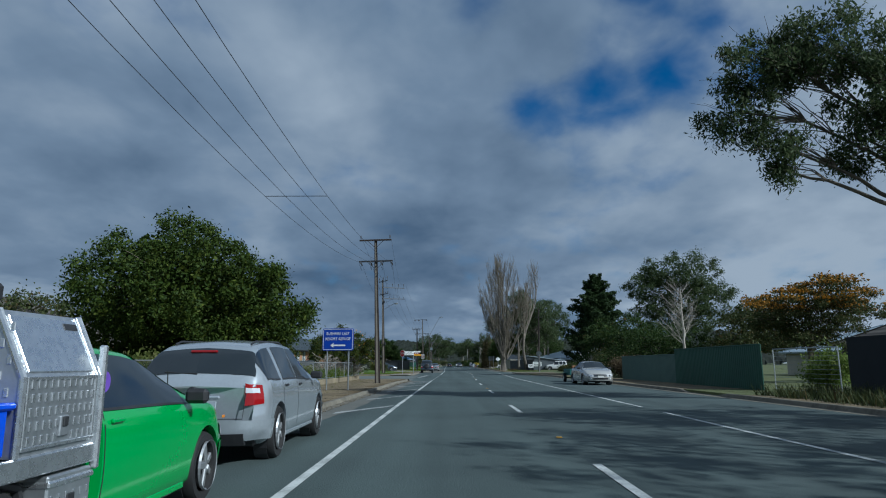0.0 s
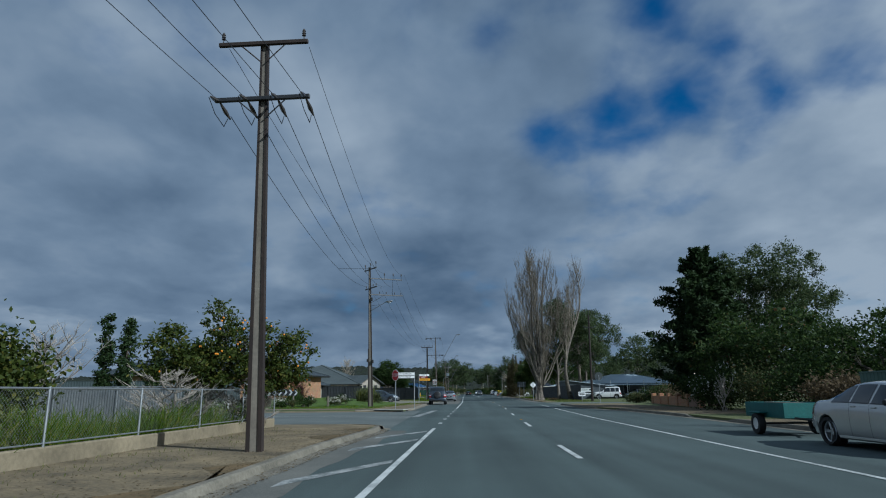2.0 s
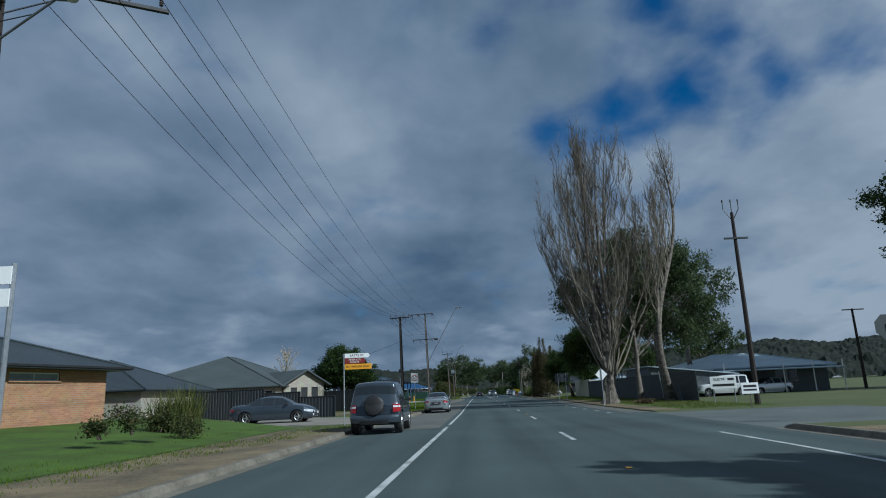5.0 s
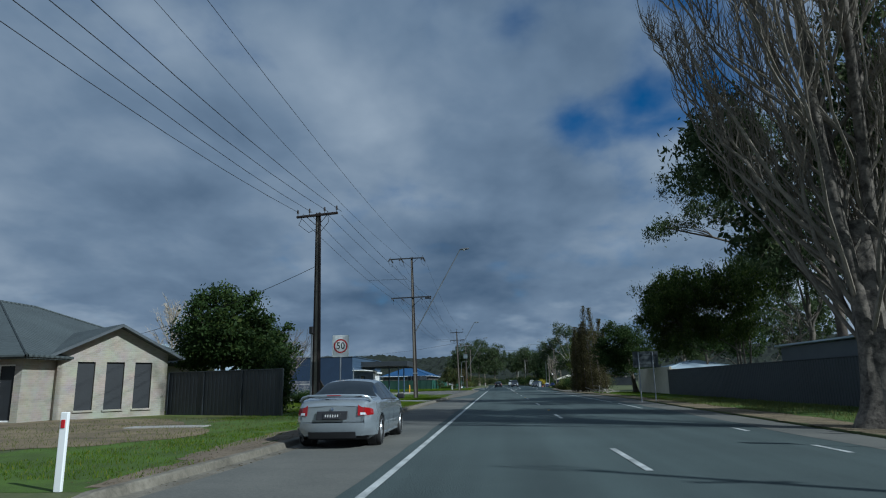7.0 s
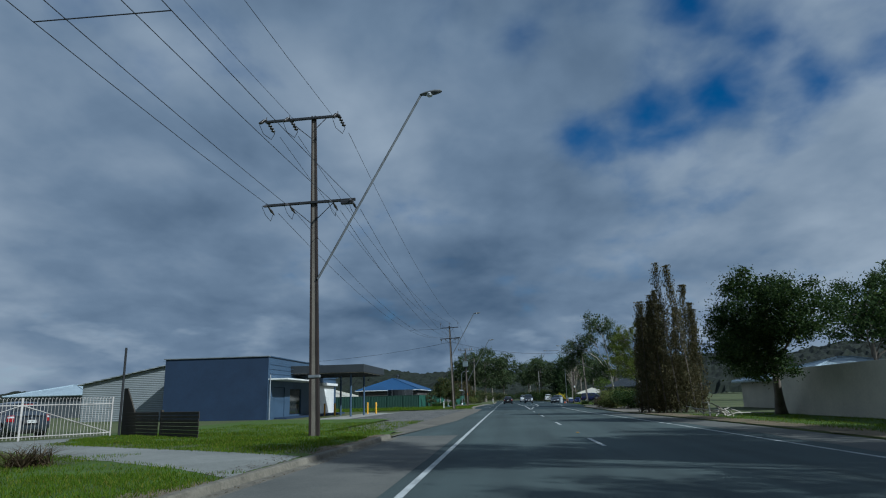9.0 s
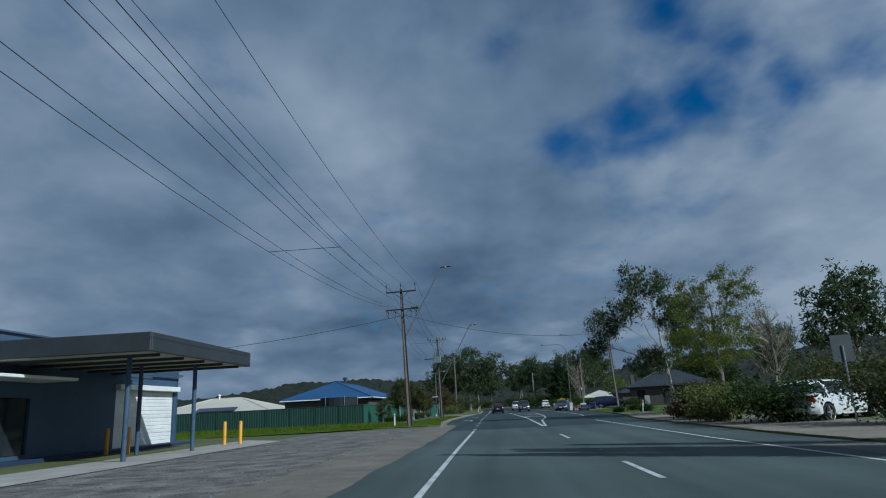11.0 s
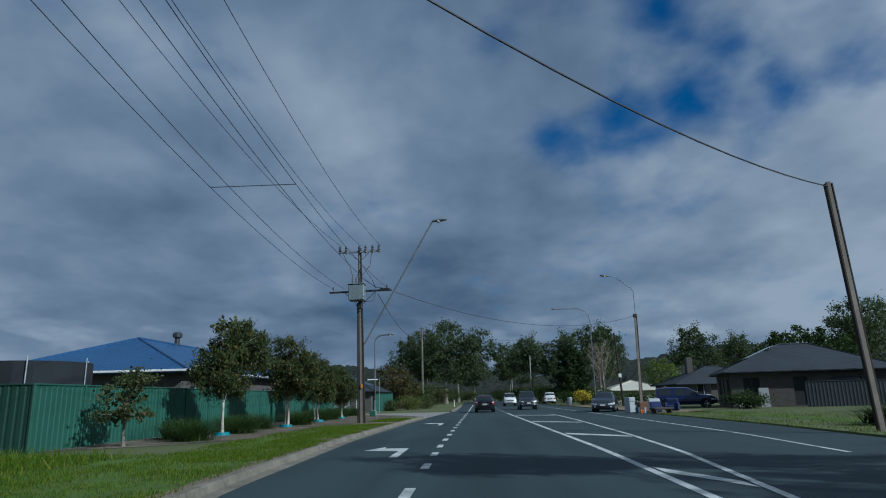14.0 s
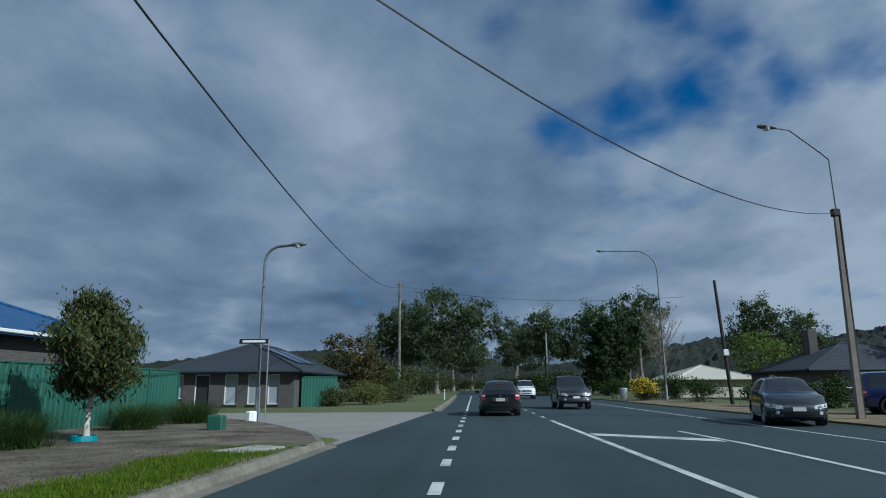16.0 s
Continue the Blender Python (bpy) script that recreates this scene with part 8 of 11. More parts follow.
leafy_tree("pepper_tree", (17.5, 147.8), [(-4.6, 0, 6.4, 1.9, 2.2, 1.6), (-5.4, 0, 5.0, 1.1, 1.4, 1.1), (-2.6, 0.4, 7.2, 2.6, 2.8, 1.6), (-2.8, 3.4, 6.8, 2.4, 2.6, 1.6), (0.0, -0.4, 6.8, 2.4, 2.6, 2.0), (-3.4, 0.6, 4.7, 2.0, 2.0, 1.3), (-1.0, 0, 4.6, 2.2, 2.3, 1.1), (-4.2, 0.2, 3.6, 1.3, 1.5, 0.8)], 0.10, "weeping green tree overhanging a fence on pale stems", LEAF_PEPPER, BARK_GREY, clumps=290, leaves=150, leaf=0.2, clump_r=0.46, droop=0.85, seed=15, twigs=1, aspect=0.26, trunks=4, fork=0.22, fill=0.1)
# two trees added for the shade that their crowns cast across the road
for x, y, sd in ((22.0, 136.0, 26), (23.5, 151.0, 27)):
    leafy_tree("gum_tree", (x, y), [(-0.6, 0, 12.4 - (sd - 26) * 2.4, 3.8, 4.2, 2.6), (1.8, -1.4, 10.4 - (sd - 26) * 2.0, 3.2, 3.4, 2.2), (-2.8, 1.4, 10.6 - (sd - 26) * 2.0, 2.6, 3.0, 2.0)], 0.3, "tall gum tree added behind a steel fence to shade the road", LEAF_GUM, BARK_GREY, clumps=70 if sd == 26 else 120, leaves=90, leaf=0.3, clump_r=0.6, droop=0.6, seed=sd, aspect=0.32, fill=0.05)
bare_tree("garden_tree", (18.2, 141.6), 5.4, 4.4, 0.11, "bare dark tree behind a steel fence", 26, 12, 0.4, 25, POPLAR_LIMB, BARK, 0.25, twig_r=0.009, trunks=2)

# ---- houses and buildings ----
BRICK_ORANGE = brick_mat("orange_brick", (0.44, 0.225, 0.105), (0.33, 0.155, 0.072), (0.36, 0.30, 0.23))
BRICK_CREAM = brick_mat("cream_brick", (0.42, 0.38, 0.31), (0.35, 0.315, 0.255), (0.40, 0.375, 0.335))
BRICK_BROWN = brick_mat("brown_brick", (0.100, 0.088, 0.080), (0.072, 0.064, 0.058), (0.12, 0.115, 0.11))
PEACH = mat("peach_render", (0.40, 0.31, 0.24), (0.30, 0.23, 0.18), 0.6, 12, 0.9)
BLUE_WALL = mat("blue_painted_wall", (0.022, 0.042, 0.085), (0.015, 0.029, 0.06), 0.5, 8, 0.7, bump=0.2)
BLUE_CLAD = mat("blue_cladding", (0.055, 0.095, 0.155), (0.038, 0.066, 0.11), 0.5, 8, 0.6, bump=0.1)


def ribbed(name, a, b, pitch, axis="x", rough=0.45, depth=0.5):
    """Roof or wall sheeting with ribs across the given axis."""
    m = mat(name, a, b, 0.35, 9, rough, 0.15, bump=0.1)
    t = m.node_tree
    geo = t.nodes.new("ShaderNodeNewGeometry")
    wv = t.nodes.new("ShaderNodeTexWave")
    wv.bands_direction = axis.upper()
    wv.inputs["Scale"].default_value = 0.314 / pitch
    t.links.new(geo.outputs["Position"], wv.inputs["Vector"])
    bp = t.nodes.new("ShaderNodeBump")
    bp.inputs["Strength"].default_value, bp.inputs["Distance"].default_value = depth, 0.05
    t.links.new(wv.outputs["Fac"], bp.inputs["Height"])
    t.links.new(bp.outputs[0], t.nodes["Principled BSDF"].inputs["Normal"])
    return m


ROOF_SLATE = ribbed("slate_steel_roof", (0.046, 0.058, 0.065), (0.034, 0.043, 0.048), 0.2, "y")
ROOF_TILE = ribbed("grey_tile_roof", (0.085, 0.102, 0.104), (0.055, 0.066, 0.068), 0.3, "y", 0.7, 0.9)
ROOF_WHITE = ribbed("cream_steel_roof", (0.60, 0.565, 0.47), (0.50, 0.47, 0.39), 0.2, "x")
ROOF_BLUE = ribbed("blue_steel_roof", (0.028, 0.090, 0.215), (0.020, 0.068, 0.165), 0.25, "x")
ROOF_PALE = ribbed("pale_blue_roof", (0.42, 0.50, 0.55), (0.33, 0.40, 0.45), 0.2, "x")
ROOF_DARK = ribbed("dark_tile_roof", (0.036, 0.045, 0.056), (0.022, 0.027, 0.034), 0.3, "y", 0.7, 0.9)
ROOF_BROWN = ribbed("brown_tile_roof", (0.13, 0.115, 0.10), (0.075, 0.068, 0.06), 0.3, "z", 0.8, 0.6)
SHED_GREY = ribbed("zinc_wall", (0.31, 0.33, 0.335), (0.22, 0.24, 0.245), 0.15, "z", 0.5)
CHAR = mat("charcoal_steel", (0.045, 0.052, 0.058), (0.032, 0.037, 0.042), 0.6, 10, 0.5, 0.2, bump=0.05)
CHAR2 = mat("grey_steel_sheet", (0.10, 0.115, 0.125), (0.075, 0.086, 0.095), 0.6, 10, 0.5, 0.2, bump=0.05)
GREEN_F = mat("green_steel_sheet", (0.029, 0.108, 0.076), (0.020, 0.078, 0.056), 0.5, 9, 0.55, 0.1, bump=0.05)
GREEN_G = mat("faded_green_sheet", (0.085, 0.145, 0.125), (0.060, 0.105, 0.09), 0.5, 9, 0.6, 0.1, bump=0.05)
GREEN_D = mat("dark_green_sheet", (0.026, 0.085, 0.058), (0.018, 0.060, 0.042), 0.5, 9, 0.6, 0.1, bump=0.05)
SHADECLOTH = mat("black_shade_cloth", (0.018, 0.022, 0.026), (0.012, 0.015, 0.018), 1.0, 20, 0.9, bump=0.3)
SOLAR = glass_mat("solar_glass", (0.012, 0.018, 0.04), 0.12)
CREAM_WALL = mat("cream_render", (0.52, 0.49, 0.40), (0.40, 0.375, 0.31), 0.6, 9, 0.9)
DARKWOOD = mat("dark_old_timber", (0.055, 0.046, 0.036), (0.03, 0.026, 0.022), 1.0, 10, 0.9, bump=0.5)
BLIND = mat("pale_blind", (0.30, 0.33, 0.35), (0.22, 0.245, 0.26), 1.0, 6, 0.8)
DARKSCREEN = mat("dark_window_screen", (0.025, 0.028, 0.032), (0.018, 0.02, 0.023), 1, 12, 0.6)
YELLOW_P = mat("yellow_paint", (0.72, 0.38, 0.03), (0.6, 0.3, 0.02), 1.5, 14, 0.5)


def on_roof(hs, name, p, size, pitch, facing, material, label=""):
    """A panel lying on a roof slope. facing: the compass turn of the slope's fall, 0 falls to -y, 90 to +x."""
    m = Matrix.Translation(p) @ Matrix.Rotation(radians(facing), 4, "Z") @ Matrix.Rotation(radians(pitch), 4, "X")
    return part(name, Mesh().box((0, 0, 0.06), (size[0], size[1], 0.05), 0.01), material, hs, label, m)


# garden rising to the first house
LAWN = Mesh().add([(-45, 74.2, 0.13), (-20, 74.0, 0.13), (-8.5, 74.4, 0.13), (-7.2, 84, 0.13), (-7.0, 101, 0.13), (-15.4, 107, 0.75), (-18.5, 86, 0.72), (-40, 82, 0.72), (-45, 110, 0.75)], [(0, 1, 6, 7), (1, 2, 3, 6), (3, 4, 5, 6), (6, 5, 8, 7)])
built("lawn", LAWN, GRASS_G, "green lawn rising towards a brick house", "lawn", kind="structure")
h1 = house("house", -33, -18.6, 86.5, 103.5, 2.75, 20, BRICK_ORANGE, ROOF_SLATE, "orange brick house with a dark grey hipped roof and solar panels",
           south=[(1.5, 3.0, 1.0, 2.2), (6.0, 7.4, 1.0, 2.2), (10.5, 11.6, 1.0, 2.2)],
           east=[(1.0, 2.1, 0.1, 2.3), (2.9, 4.0, 0.1, 2.3), (5.0, 10.4, 0.0, 2.45, "opening"), (12.0, 14.4, 1.85, 2.2)], z=0.70, trim=WHITE, glass=BLIND, over=0.75, gutter=DARK_METAL)
h1.rotation_euler[2] = radians(-13)
h1.location.x += 0.6
for k in range(6):
    on_roof(h1, "solar_panel", (-5.2 + k * 1.72, -6.9, 3.42), (1.66, 1.0), 20, 0, SOLAR, "dark solar panel on the roof")
for k in range(5):
    on_roof(h1, "solar_panel", (-4.0 + k * 1.72, -5.3, 4.0), (1.66, 1.0), 20, 0, SOLAR, "dark solar panel on the roof")
part("porch_back", wall_with_holes(5.8, 2.5, [(1.7, 2.7, 0.02, 2.15), (3.6, 4.6, 0.3, 2.1)]), BRICK_ORANGE, h1, m=pose(5.3, -3.7, 0, 0, 0, 90))
part("porch_door", Mesh().box((5.22, -1.5, 1.08), (0.05, 0.98, 2.1), 0.01), BLIND, h1, "pale screen door")
part("porch_window", Mesh().box((5.22, 0.4, 1.2), (0.03, 0.98, 1.78)), GLASS, h1)
part("porch_ceiling", Mesh().box((6.2, -0.8, 2.55), (1.7, 5.8, 0.06), 0.01), WHITE, h1)
for y in (-3.66, 2.06):
    part("porch_return", Mesh().box((6.15, y, 1.25), (1.66, 0.12, 2.5)), BRICK_ORANGE, h1)
part("porch_pier", Mesh().box((6.98, 1.1, 1.22), (0.42, 0.42, 2.44), 0.02), BRICK_ORANGE, h1)
for y in (-8.3, -5.4, 2.1):
    part("downpipe", Mesh().tube([(7.27, y, 0.0), (7.27, y, 2.5)], 0.04, 6), CHAR, h1)
part("patio", Mesh().box((6.9, -0.8, 0.03), (3.2, 5.6, 0.10), 0.02), CONCRETE, h1)

# second house: cream brick with a gabled wing
h2 = house("house", -31, -16.5, 128.3, 145.3, 2.75, 22.4, BRICK_CREAM, ROOF_TILE, "cream brick house with grey tiled roof and a gabled wing",
           south=[(10.4, 13.2, 0.05, 2.3, "garage_door", WHITE), (13.5, 14.2, 0.05, 2.2, "door", DARKSCREEN)], z=0.12)


def gable_wing():
    x0, x1, y0, y1, hh, rise = -18.3, -13.75, 133.6, 141.0, 2.72, 1.15
    g = thing("house_wing", (-16.3, 130.0, 0.12, 0, 0, 52), "cream brick gabled wing with three tall dark windows", "house")
    w, d = x1 - x0, y1 - y0
    holes = [(0.75, 1.45, 0.35, 2.35), (1.9, 2.65, 0.35, 2.35), (3.1, 3.85, 0.35, 2.35)]
    part("wall", wall_with_holes(w, hh, holes), BRICK_CREAM, g)
    part("gable", Mesh().panel([(0, hh), (w, hh), (w / 2, hh + rise)], 0.0, 0.2), BRICK_CREAM, g)
    for a, b, c, e in holes:
        wn = part("window", Mesh().box(((a + b) / 2, 0.12, (c + e) / 2), (b - a, 0.04, e - c)), DARKSCREEN, g, "tall window with a dark screen")
        part("sill", Mesh().box(((a + b) / 2, 0.0, c - 0.04), (b - a + 0.1, 0.14, 0.08), 0.01), BRICK_CREAM, wn)
    part("wall", wall_with_holes(d, hh, [(2.0, 3.4, 0.9, 2.2)]), BRICK_CREAM, g, m=pose(w, 0, 0, 0, 0, 90))
    part("wall", wall_with_holes(d, hh, []), BRICK_CREAM, g, m=pose(0, d, 0, 0, 0, -90))
    o, th = 0.45, 0.12
    rf = Mesh()
    sl = rise / (w / 2)
    for s in (-1, 1):
        xe = -o if s < 0 else w + o
        ze = hh - o * sl
        rf.add([(xe, -o, ze), (w / 2, -o, hh + rise), (w / 2, d + 3, hh + rise), (xe, d + 3, ze), (xe, -o, ze + th), (w / 2, -o, hh + rise + th), (w / 2, d + 3, hh + rise + th), (xe, d + 3, ze + th)],
               [(0, 1, 2, 3), (4, 5, 6, 7), (0, 1, 5, 4), (2, 3, 7, 6), (0, 3, 7, 4)])
    rfo = part("roof", rf, ROOF_TILE, g)
    for s in (-1, 1):
        xe = -o if s < 0 else w + o
        part("fascia", Mesh().tube([(xe, -o - 0.02, hh - o * sl + 0.04), (w / 2, -o - 0.02, hh + rise + 0.05)], 0.075, 4), CHAR2, rfo)
        part("gutter", Mesh().box((xe, d / 2 - o, hh - o * sl + 0.02), (0.12, d + o, 0.11), 0.02), CHAR2, rfo)


gable_wing()

# third house: peach walls and an awning
h3 = house("house", -30, -18.6, 148.8, 157.4, 2.6, 24, PEACH, ROOF_PALE, "peach-rendered house with pale steel roof and a verandah", south=[(3.0, 4.8, 0.9, 2.1), (7.5, 9.2, 0.9, 2.1)], east=[(1.6, 2.9, 0.9, 2.1), (5.0, 6.0, 0.05, 2.1, "door", WHITE)], z=0.12)
part("verandah_roof", Mesh().box((6.4, 0.0, 2.42), (1.5, 8.6, 0.08), 0.02, m=Matrix.Rotation(radians(5), 4, "Y")), CHAR2, h3)
for y in (-4.0, -1.3, 1.4, 4.1):
    part("verandah_post", Mesh().tube([(6.95, y, 0), (6.95, y, 2.36)], 0.05, 8), WHITE, h3)

# closed service station
sv = thing("shop_building", (-20.6, 192.2, 0.06), "dark blue block workshop of a closed service station", "building")
part("wall", wall_with_holes(8.292, 4.75, []), BLUE_WALL, sv, m=pose(-4.146, -7, 0))
part("wall", wall_with_holes(20, 4.75, [(1.3, 3.9, 0.0, 2.5), (5.2, 8.2, 0.3, 2.4), (13.9, 19.6, 0.12, 2.85)]), BLUE_CLAD, sv, m=pose(4.15, -6.996, 0, 0, 0, 90))
part("wall", wall_with_holes(19.99, 4.6, []), BLUE_WALL, sv, m=pose(-4.15, 12.995, 0, 0, 0, -90))
part("wall", wall_with_holes(8.3, 4.6, []), BLUE_WALL, sv, m=pose(4.15, 13, 0, 0, 0, 180))
part("roof", Mesh().box((0, 3, 4.6), (8.2, 19.8, 0.08), 0.01), SHED_GREY, sv)
part("parapet_cap", Mesh().box((0, -6.95, 4.80), (8.5, 0.3, 0.08), 0.015), GALV, sv)
part("parapet_cap", Mesh().box((4.12, 3.0, 4.80), (0.3, 19.8, 0.08), 0.015), BLUE_CLAD, sv)
for k in range(4):
    part("cladding_lap", Mesh().box((4.37, 3.0, 3.3 + k * 0.35), (0.03, 19.8, 0.03), 0.005), BLUE_CLAD, sv)
part("roller_door", Mesh().box((4.05, -4.4, 1.25), (0.06, 2.55, 2.45), 0.01), BLUE_CLAD, sv, "blue roller door")
part("shop_window", Mesh().box((4.05, -0.3, 1.35), (0.03, 2.95, 2.05)), GLASS, sv, "dark shop window")
wd = part("roller_door", Mesh().box((4.02, 9.75, 1.48), (0.06, 5.66, 2.74), 0.01), WHITE, sv, "white roller door")
for k in range(14):
    part("slat", Mesh().box((4.06, 9.75, 0.24 + k * 0.19), (0.02, 5.6, 0.15), 0.006), WHITE, wd)
part("door_hood", Mesh().box((4.3, 9.75, 2.98), (0.3, 5.9, 0.26), 0.02), WHITE, sv)
part("plinth", Mesh().box((4.6, 4.0, 0.08), (1.0, 18.5, 0.16), 0.02), BLUE_WALL, sv)
part("cladding_rail", Mesh().box((4.4, 11.5, 3.75), (0.06, 3.0, 0.08), 0.01), BLUE_CLAD, sv)
part("awning", Mesh().box((4.9, -2.6, 3.05), (1.6, 8.6, 0.12), 0.02), WHITE, sv, "thin white awning")
part("downpipe", Mesh().tube([(4.3, -6.9, 0), (4.3, -6.9, 3.4)], 0.05, 6), GALV, sv)
zs = thing("shed", (-31, 196, 0.1), "zinc-clad shed with a sloping roof", "shed")
part("wall", Mesh().panel([(-3, 0), (5.8, 0), (5.8, 4.75), (-3, 3.1)], -7, -6.8), SHED_GREY, zs)
part("wall", Mesh().box((-3, 0, 1.55), (0.1, 13.8, 3.1)), SHED_GREY, zs)
part("roof", Mesh().add([(-3.3, -7.3, 3.06), (5.9, -7.3, 4.80), (5.9, 7, 4.80), (-3.3, 7, 3.06), (-3.3, -7.3, 3.14), (5.9, -7.3, 4.88), (5.9, 7, 4.88), (-3.3, 7, 3.14)], [(0, 1, 2, 3), (4, 5, 6, 7), (0, 1, 5, 4), (1, 2, 6, 5), (2, 3, 7, 6), (3, 0, 4, 7)]), SHED_GREY, zs)
house("house", -61, -50.5, 214, 224, 3.0, 14, CHAR2, ROOF_PALE, "low house with a pale hipped roof beyond a yard", z=0.12)
can = thing("canopy", (-13.45, 195.05, 0.06), "flat dark canopy over an old fuel forecourt", "canopy")
part("fascia", Mesh().box((0, -4.55, 3.95), (6.6, 0.12, 0.66), 0.02), CHAR, can)
part("fascia", Mesh().box((0, 4.55, 3.95), (6.6, 0.12, 0.66), 0.02), CHAR, can)
part("fascia", Mesh().box((3.24, 0, 3.95), (0.12, 8.96, 0.66), 0.02), CHAR, can)
part("fascia", Mesh().box((-3.24, 0, 3.95), (0.12, 8.96, 0.66), 0.02), CHAR, can)
part("soffit", Mesh().box((0, 0, 3.66), (6.3, 8.9, 0.06), 0.01), mat("cream_soffit", (0.50, 0.47, 0.38), (0.38, 0.35, 0.28), 0.8, 8, 0.8), can)
for k in range(5):
    part("soffit_beam", Mesh().box((0, -3.6 + k * 1.8, 3.58), (6.2, 0.12, 0.12), 0.01), CHAR, can)
for x, y in ((1.9, 1.8), (-0.1, 1.0), (1.9, -3.4)):
    part("post", Mesh().tube([(x, y, 0), (x, y, 3.6)], 0.09, 10), BLUE_CLAD, can, smooth=True)
for x, y in ((-11.4, 201.8), (-12.3, 202.0), (-14.2, 196.5), (-15.2, 196.6)):
    b = thing("bollard", (x, y, 0.05), "yellow painted steel bollard on the forecourt", "bollard", "yellow bollards")
    part("post", Mesh().lathe([(0.085, -0.1), (0.085, 1.08), (0.07, 1.12), (0.0, 1.13)], n=14), YELLOW_P, b, smooth=True)

# houses beyond the forecourt
hw = house("house", -42.5, -24.6, 246, 260, 1.7, 17, PEACH, ROOF_WHITE, "house with a broad cream steel roof and solar panels", z=0.1)
on_roof(hw, "solar_panel", (1.0, -5.4, 2.35), (5.0, 1.4), 17, 0, SOLAR, "dark solar panels on a pale roof")
on_roof(hw, "solar_panel", (-5.6, -5.6, 2.30), (2.4, 1.2), 17, 0, SOLAR, "dark solar panels on a pale roof")
part("vent", Mesh().lathe([(0.12, 3.7), (0.12, 4.1), (0.19, 4.14), (0.15, 4.28), (0.0, 4.3)], (-1.0, 0, 0.1), n=10), WHITE, hw)
hb = house("house", -22.8, -12.9, 244, 267.4, 3.05, 21.0, BRICK_BROWN, ROOF_BLUE, "house with a bright blue steel roof behind a green fence", east=[(1.0, 2.6, 0.9, 2.1), (6.0, 8.0, 0.9, 2.1), (12.0, 13.6, 0.9, 2.1)], z=0.1, gutter=WHITE)
part("roof_vent", Mesh().lathe([(0.16, 5.0), (0.16, 5.5), (0.30, 5.55), (0.30, 5.75), (0.22, 5.85), (0.0, 5.88)], (0, -2, -0.1), n=10), CHAR, hb)
h5 = house("house", -17.4, -9.6, 281, 294, 2.5, 23, BRICK_BROWN, ROOF_DARK, "brown brick house with a dark hipped roof and solar panels", south=[(0.4, 1.1, 0.7, 2.1), (1.8, 2.7, 0.1, 2.1, "door", DARKSCREEN), (3.6, 4.4, 0.35, 2.1), (5.0, 5.7, 0.35, 2.1), (6.2, 6.9, 0.35, 2.1)], z=-0.05, glass=BLIND)
on_roof(h5, "solar_panel", (2.0, -2.2, 3.31), (2.0, 2.4), 23, 90, SOLAR, "pale-edged solar panels on a roof")
on_roof(h5, "solar_panel", (2.0, 0.6, 3.31), (2.4, 2.4), 23, 90, SOLAR, "pale-edged solar panels on a roof")
GATE_GREY = mat("weathered_pale_paint", (0.36, 0.37, 0.37), (0.25, 0.26, 0.26), 0.8, 10.0, 0.6, bump=0.1)
hr1 = house("house", 22.2, 33.6, 263.6, 272.8, 2.9, 24, BRICK_BROWN, ROOF_DARK, "long dark brick house with a dark tiled hipped roof", south=[(0.9, 2.1, 0.3, 2.2), (4.4, 5.4, 0.1, 2.2, "door", DARKSCREEN), (7.0, 9.0, 0.8, 2.1)], west=[(1.4, 3.0, 0.3, 2.2), (4.2, 5.2, 0.1, 2.2, "door", DARKSCREEN), (6.6, 8.2, 0.5, 2.2)], z=0.12, trim=DARK_METAL)
hr1.rotation_euler[2] = radians(-14)
on_roof(hr1, "solar_panel", (-2.7, 0.2, 4.30), (3.4, 2.2), 24, -90, ROOF_PALE, "pale-glazed solar panels near the ridge")
part("downpipe", Mesh().tube([(-5.76, -4.2, 0.0), (-5.76, -4.2, 2.6)], 0.04, 6), DARK_METAL, hr1)
ac = thing("air_conditioner", (21.9, 264.4, 0.1, 0, 0, -14), "white outdoor air conditioner beside a brick wall", "air conditioner")
part("cabinet", Mesh().box((0, 0, 0.42), (0.92, 0.36, 0.78), 0.03), WHITE, ac)
part("fan_grille", Mesh().lathe([(0.0, -0.2), (0.27, -0.2), (0.29, -0.17)], (0.14, 0, 0.42), axis="y", n=18), PLASTIC_B, ac)
for x in (-0.34, 0.34):
    part("foot", Mesh().box((x, 0, 0.0), (0.08, 0.34, 0.08), 0.01), PLASTIC_B, ac)
for x, y, h, w in ((23.3, 264.1, 1.45, 0.7),):
    wb = thing("old_door", (x, y, 0.1, -8, 0, -14), "pale door leaning against a house wall", "door")
    part("panel", Mesh().box((0, 0, h / 2), (w, 0.05, h), 0.008), GATE_GREY, wb)
hr2 = house("house", 25.0, 36.5, 290, 300, 2.3, 21, BRICK_BROWN, ROOF_DARK, "brown brick house with a dark tiled roof", south=[(2.0, 3.6, 0.8, 2.1)], west=[(3.0, 4.6, 0.8, 2.1)], z=0.2)
part("chimney", Mesh().box((-2.5, 1.0, 4.2), (0.7, 0.9, 2.4), 0.03), BRICK_BROWN, hr2)
house("house", 20.5, 28, 306, 314, 1.9, 18, CREAM_WALL, ROOF_WHITE, "small pale cottage roof among garden shrubs", z=0.1)
house("house", 26, 38, 30, 42, 2.6, 26, BRICK_BROWN, ROOF_BROWN, "house with a brown tiled roof behind a fence", z=0.12)
house("house", 34, 46, 52, 64, 2.4, 20, CREAM_WALL, ROOF_PALE, "low house with a pale roof behind a garden", z=0.12)
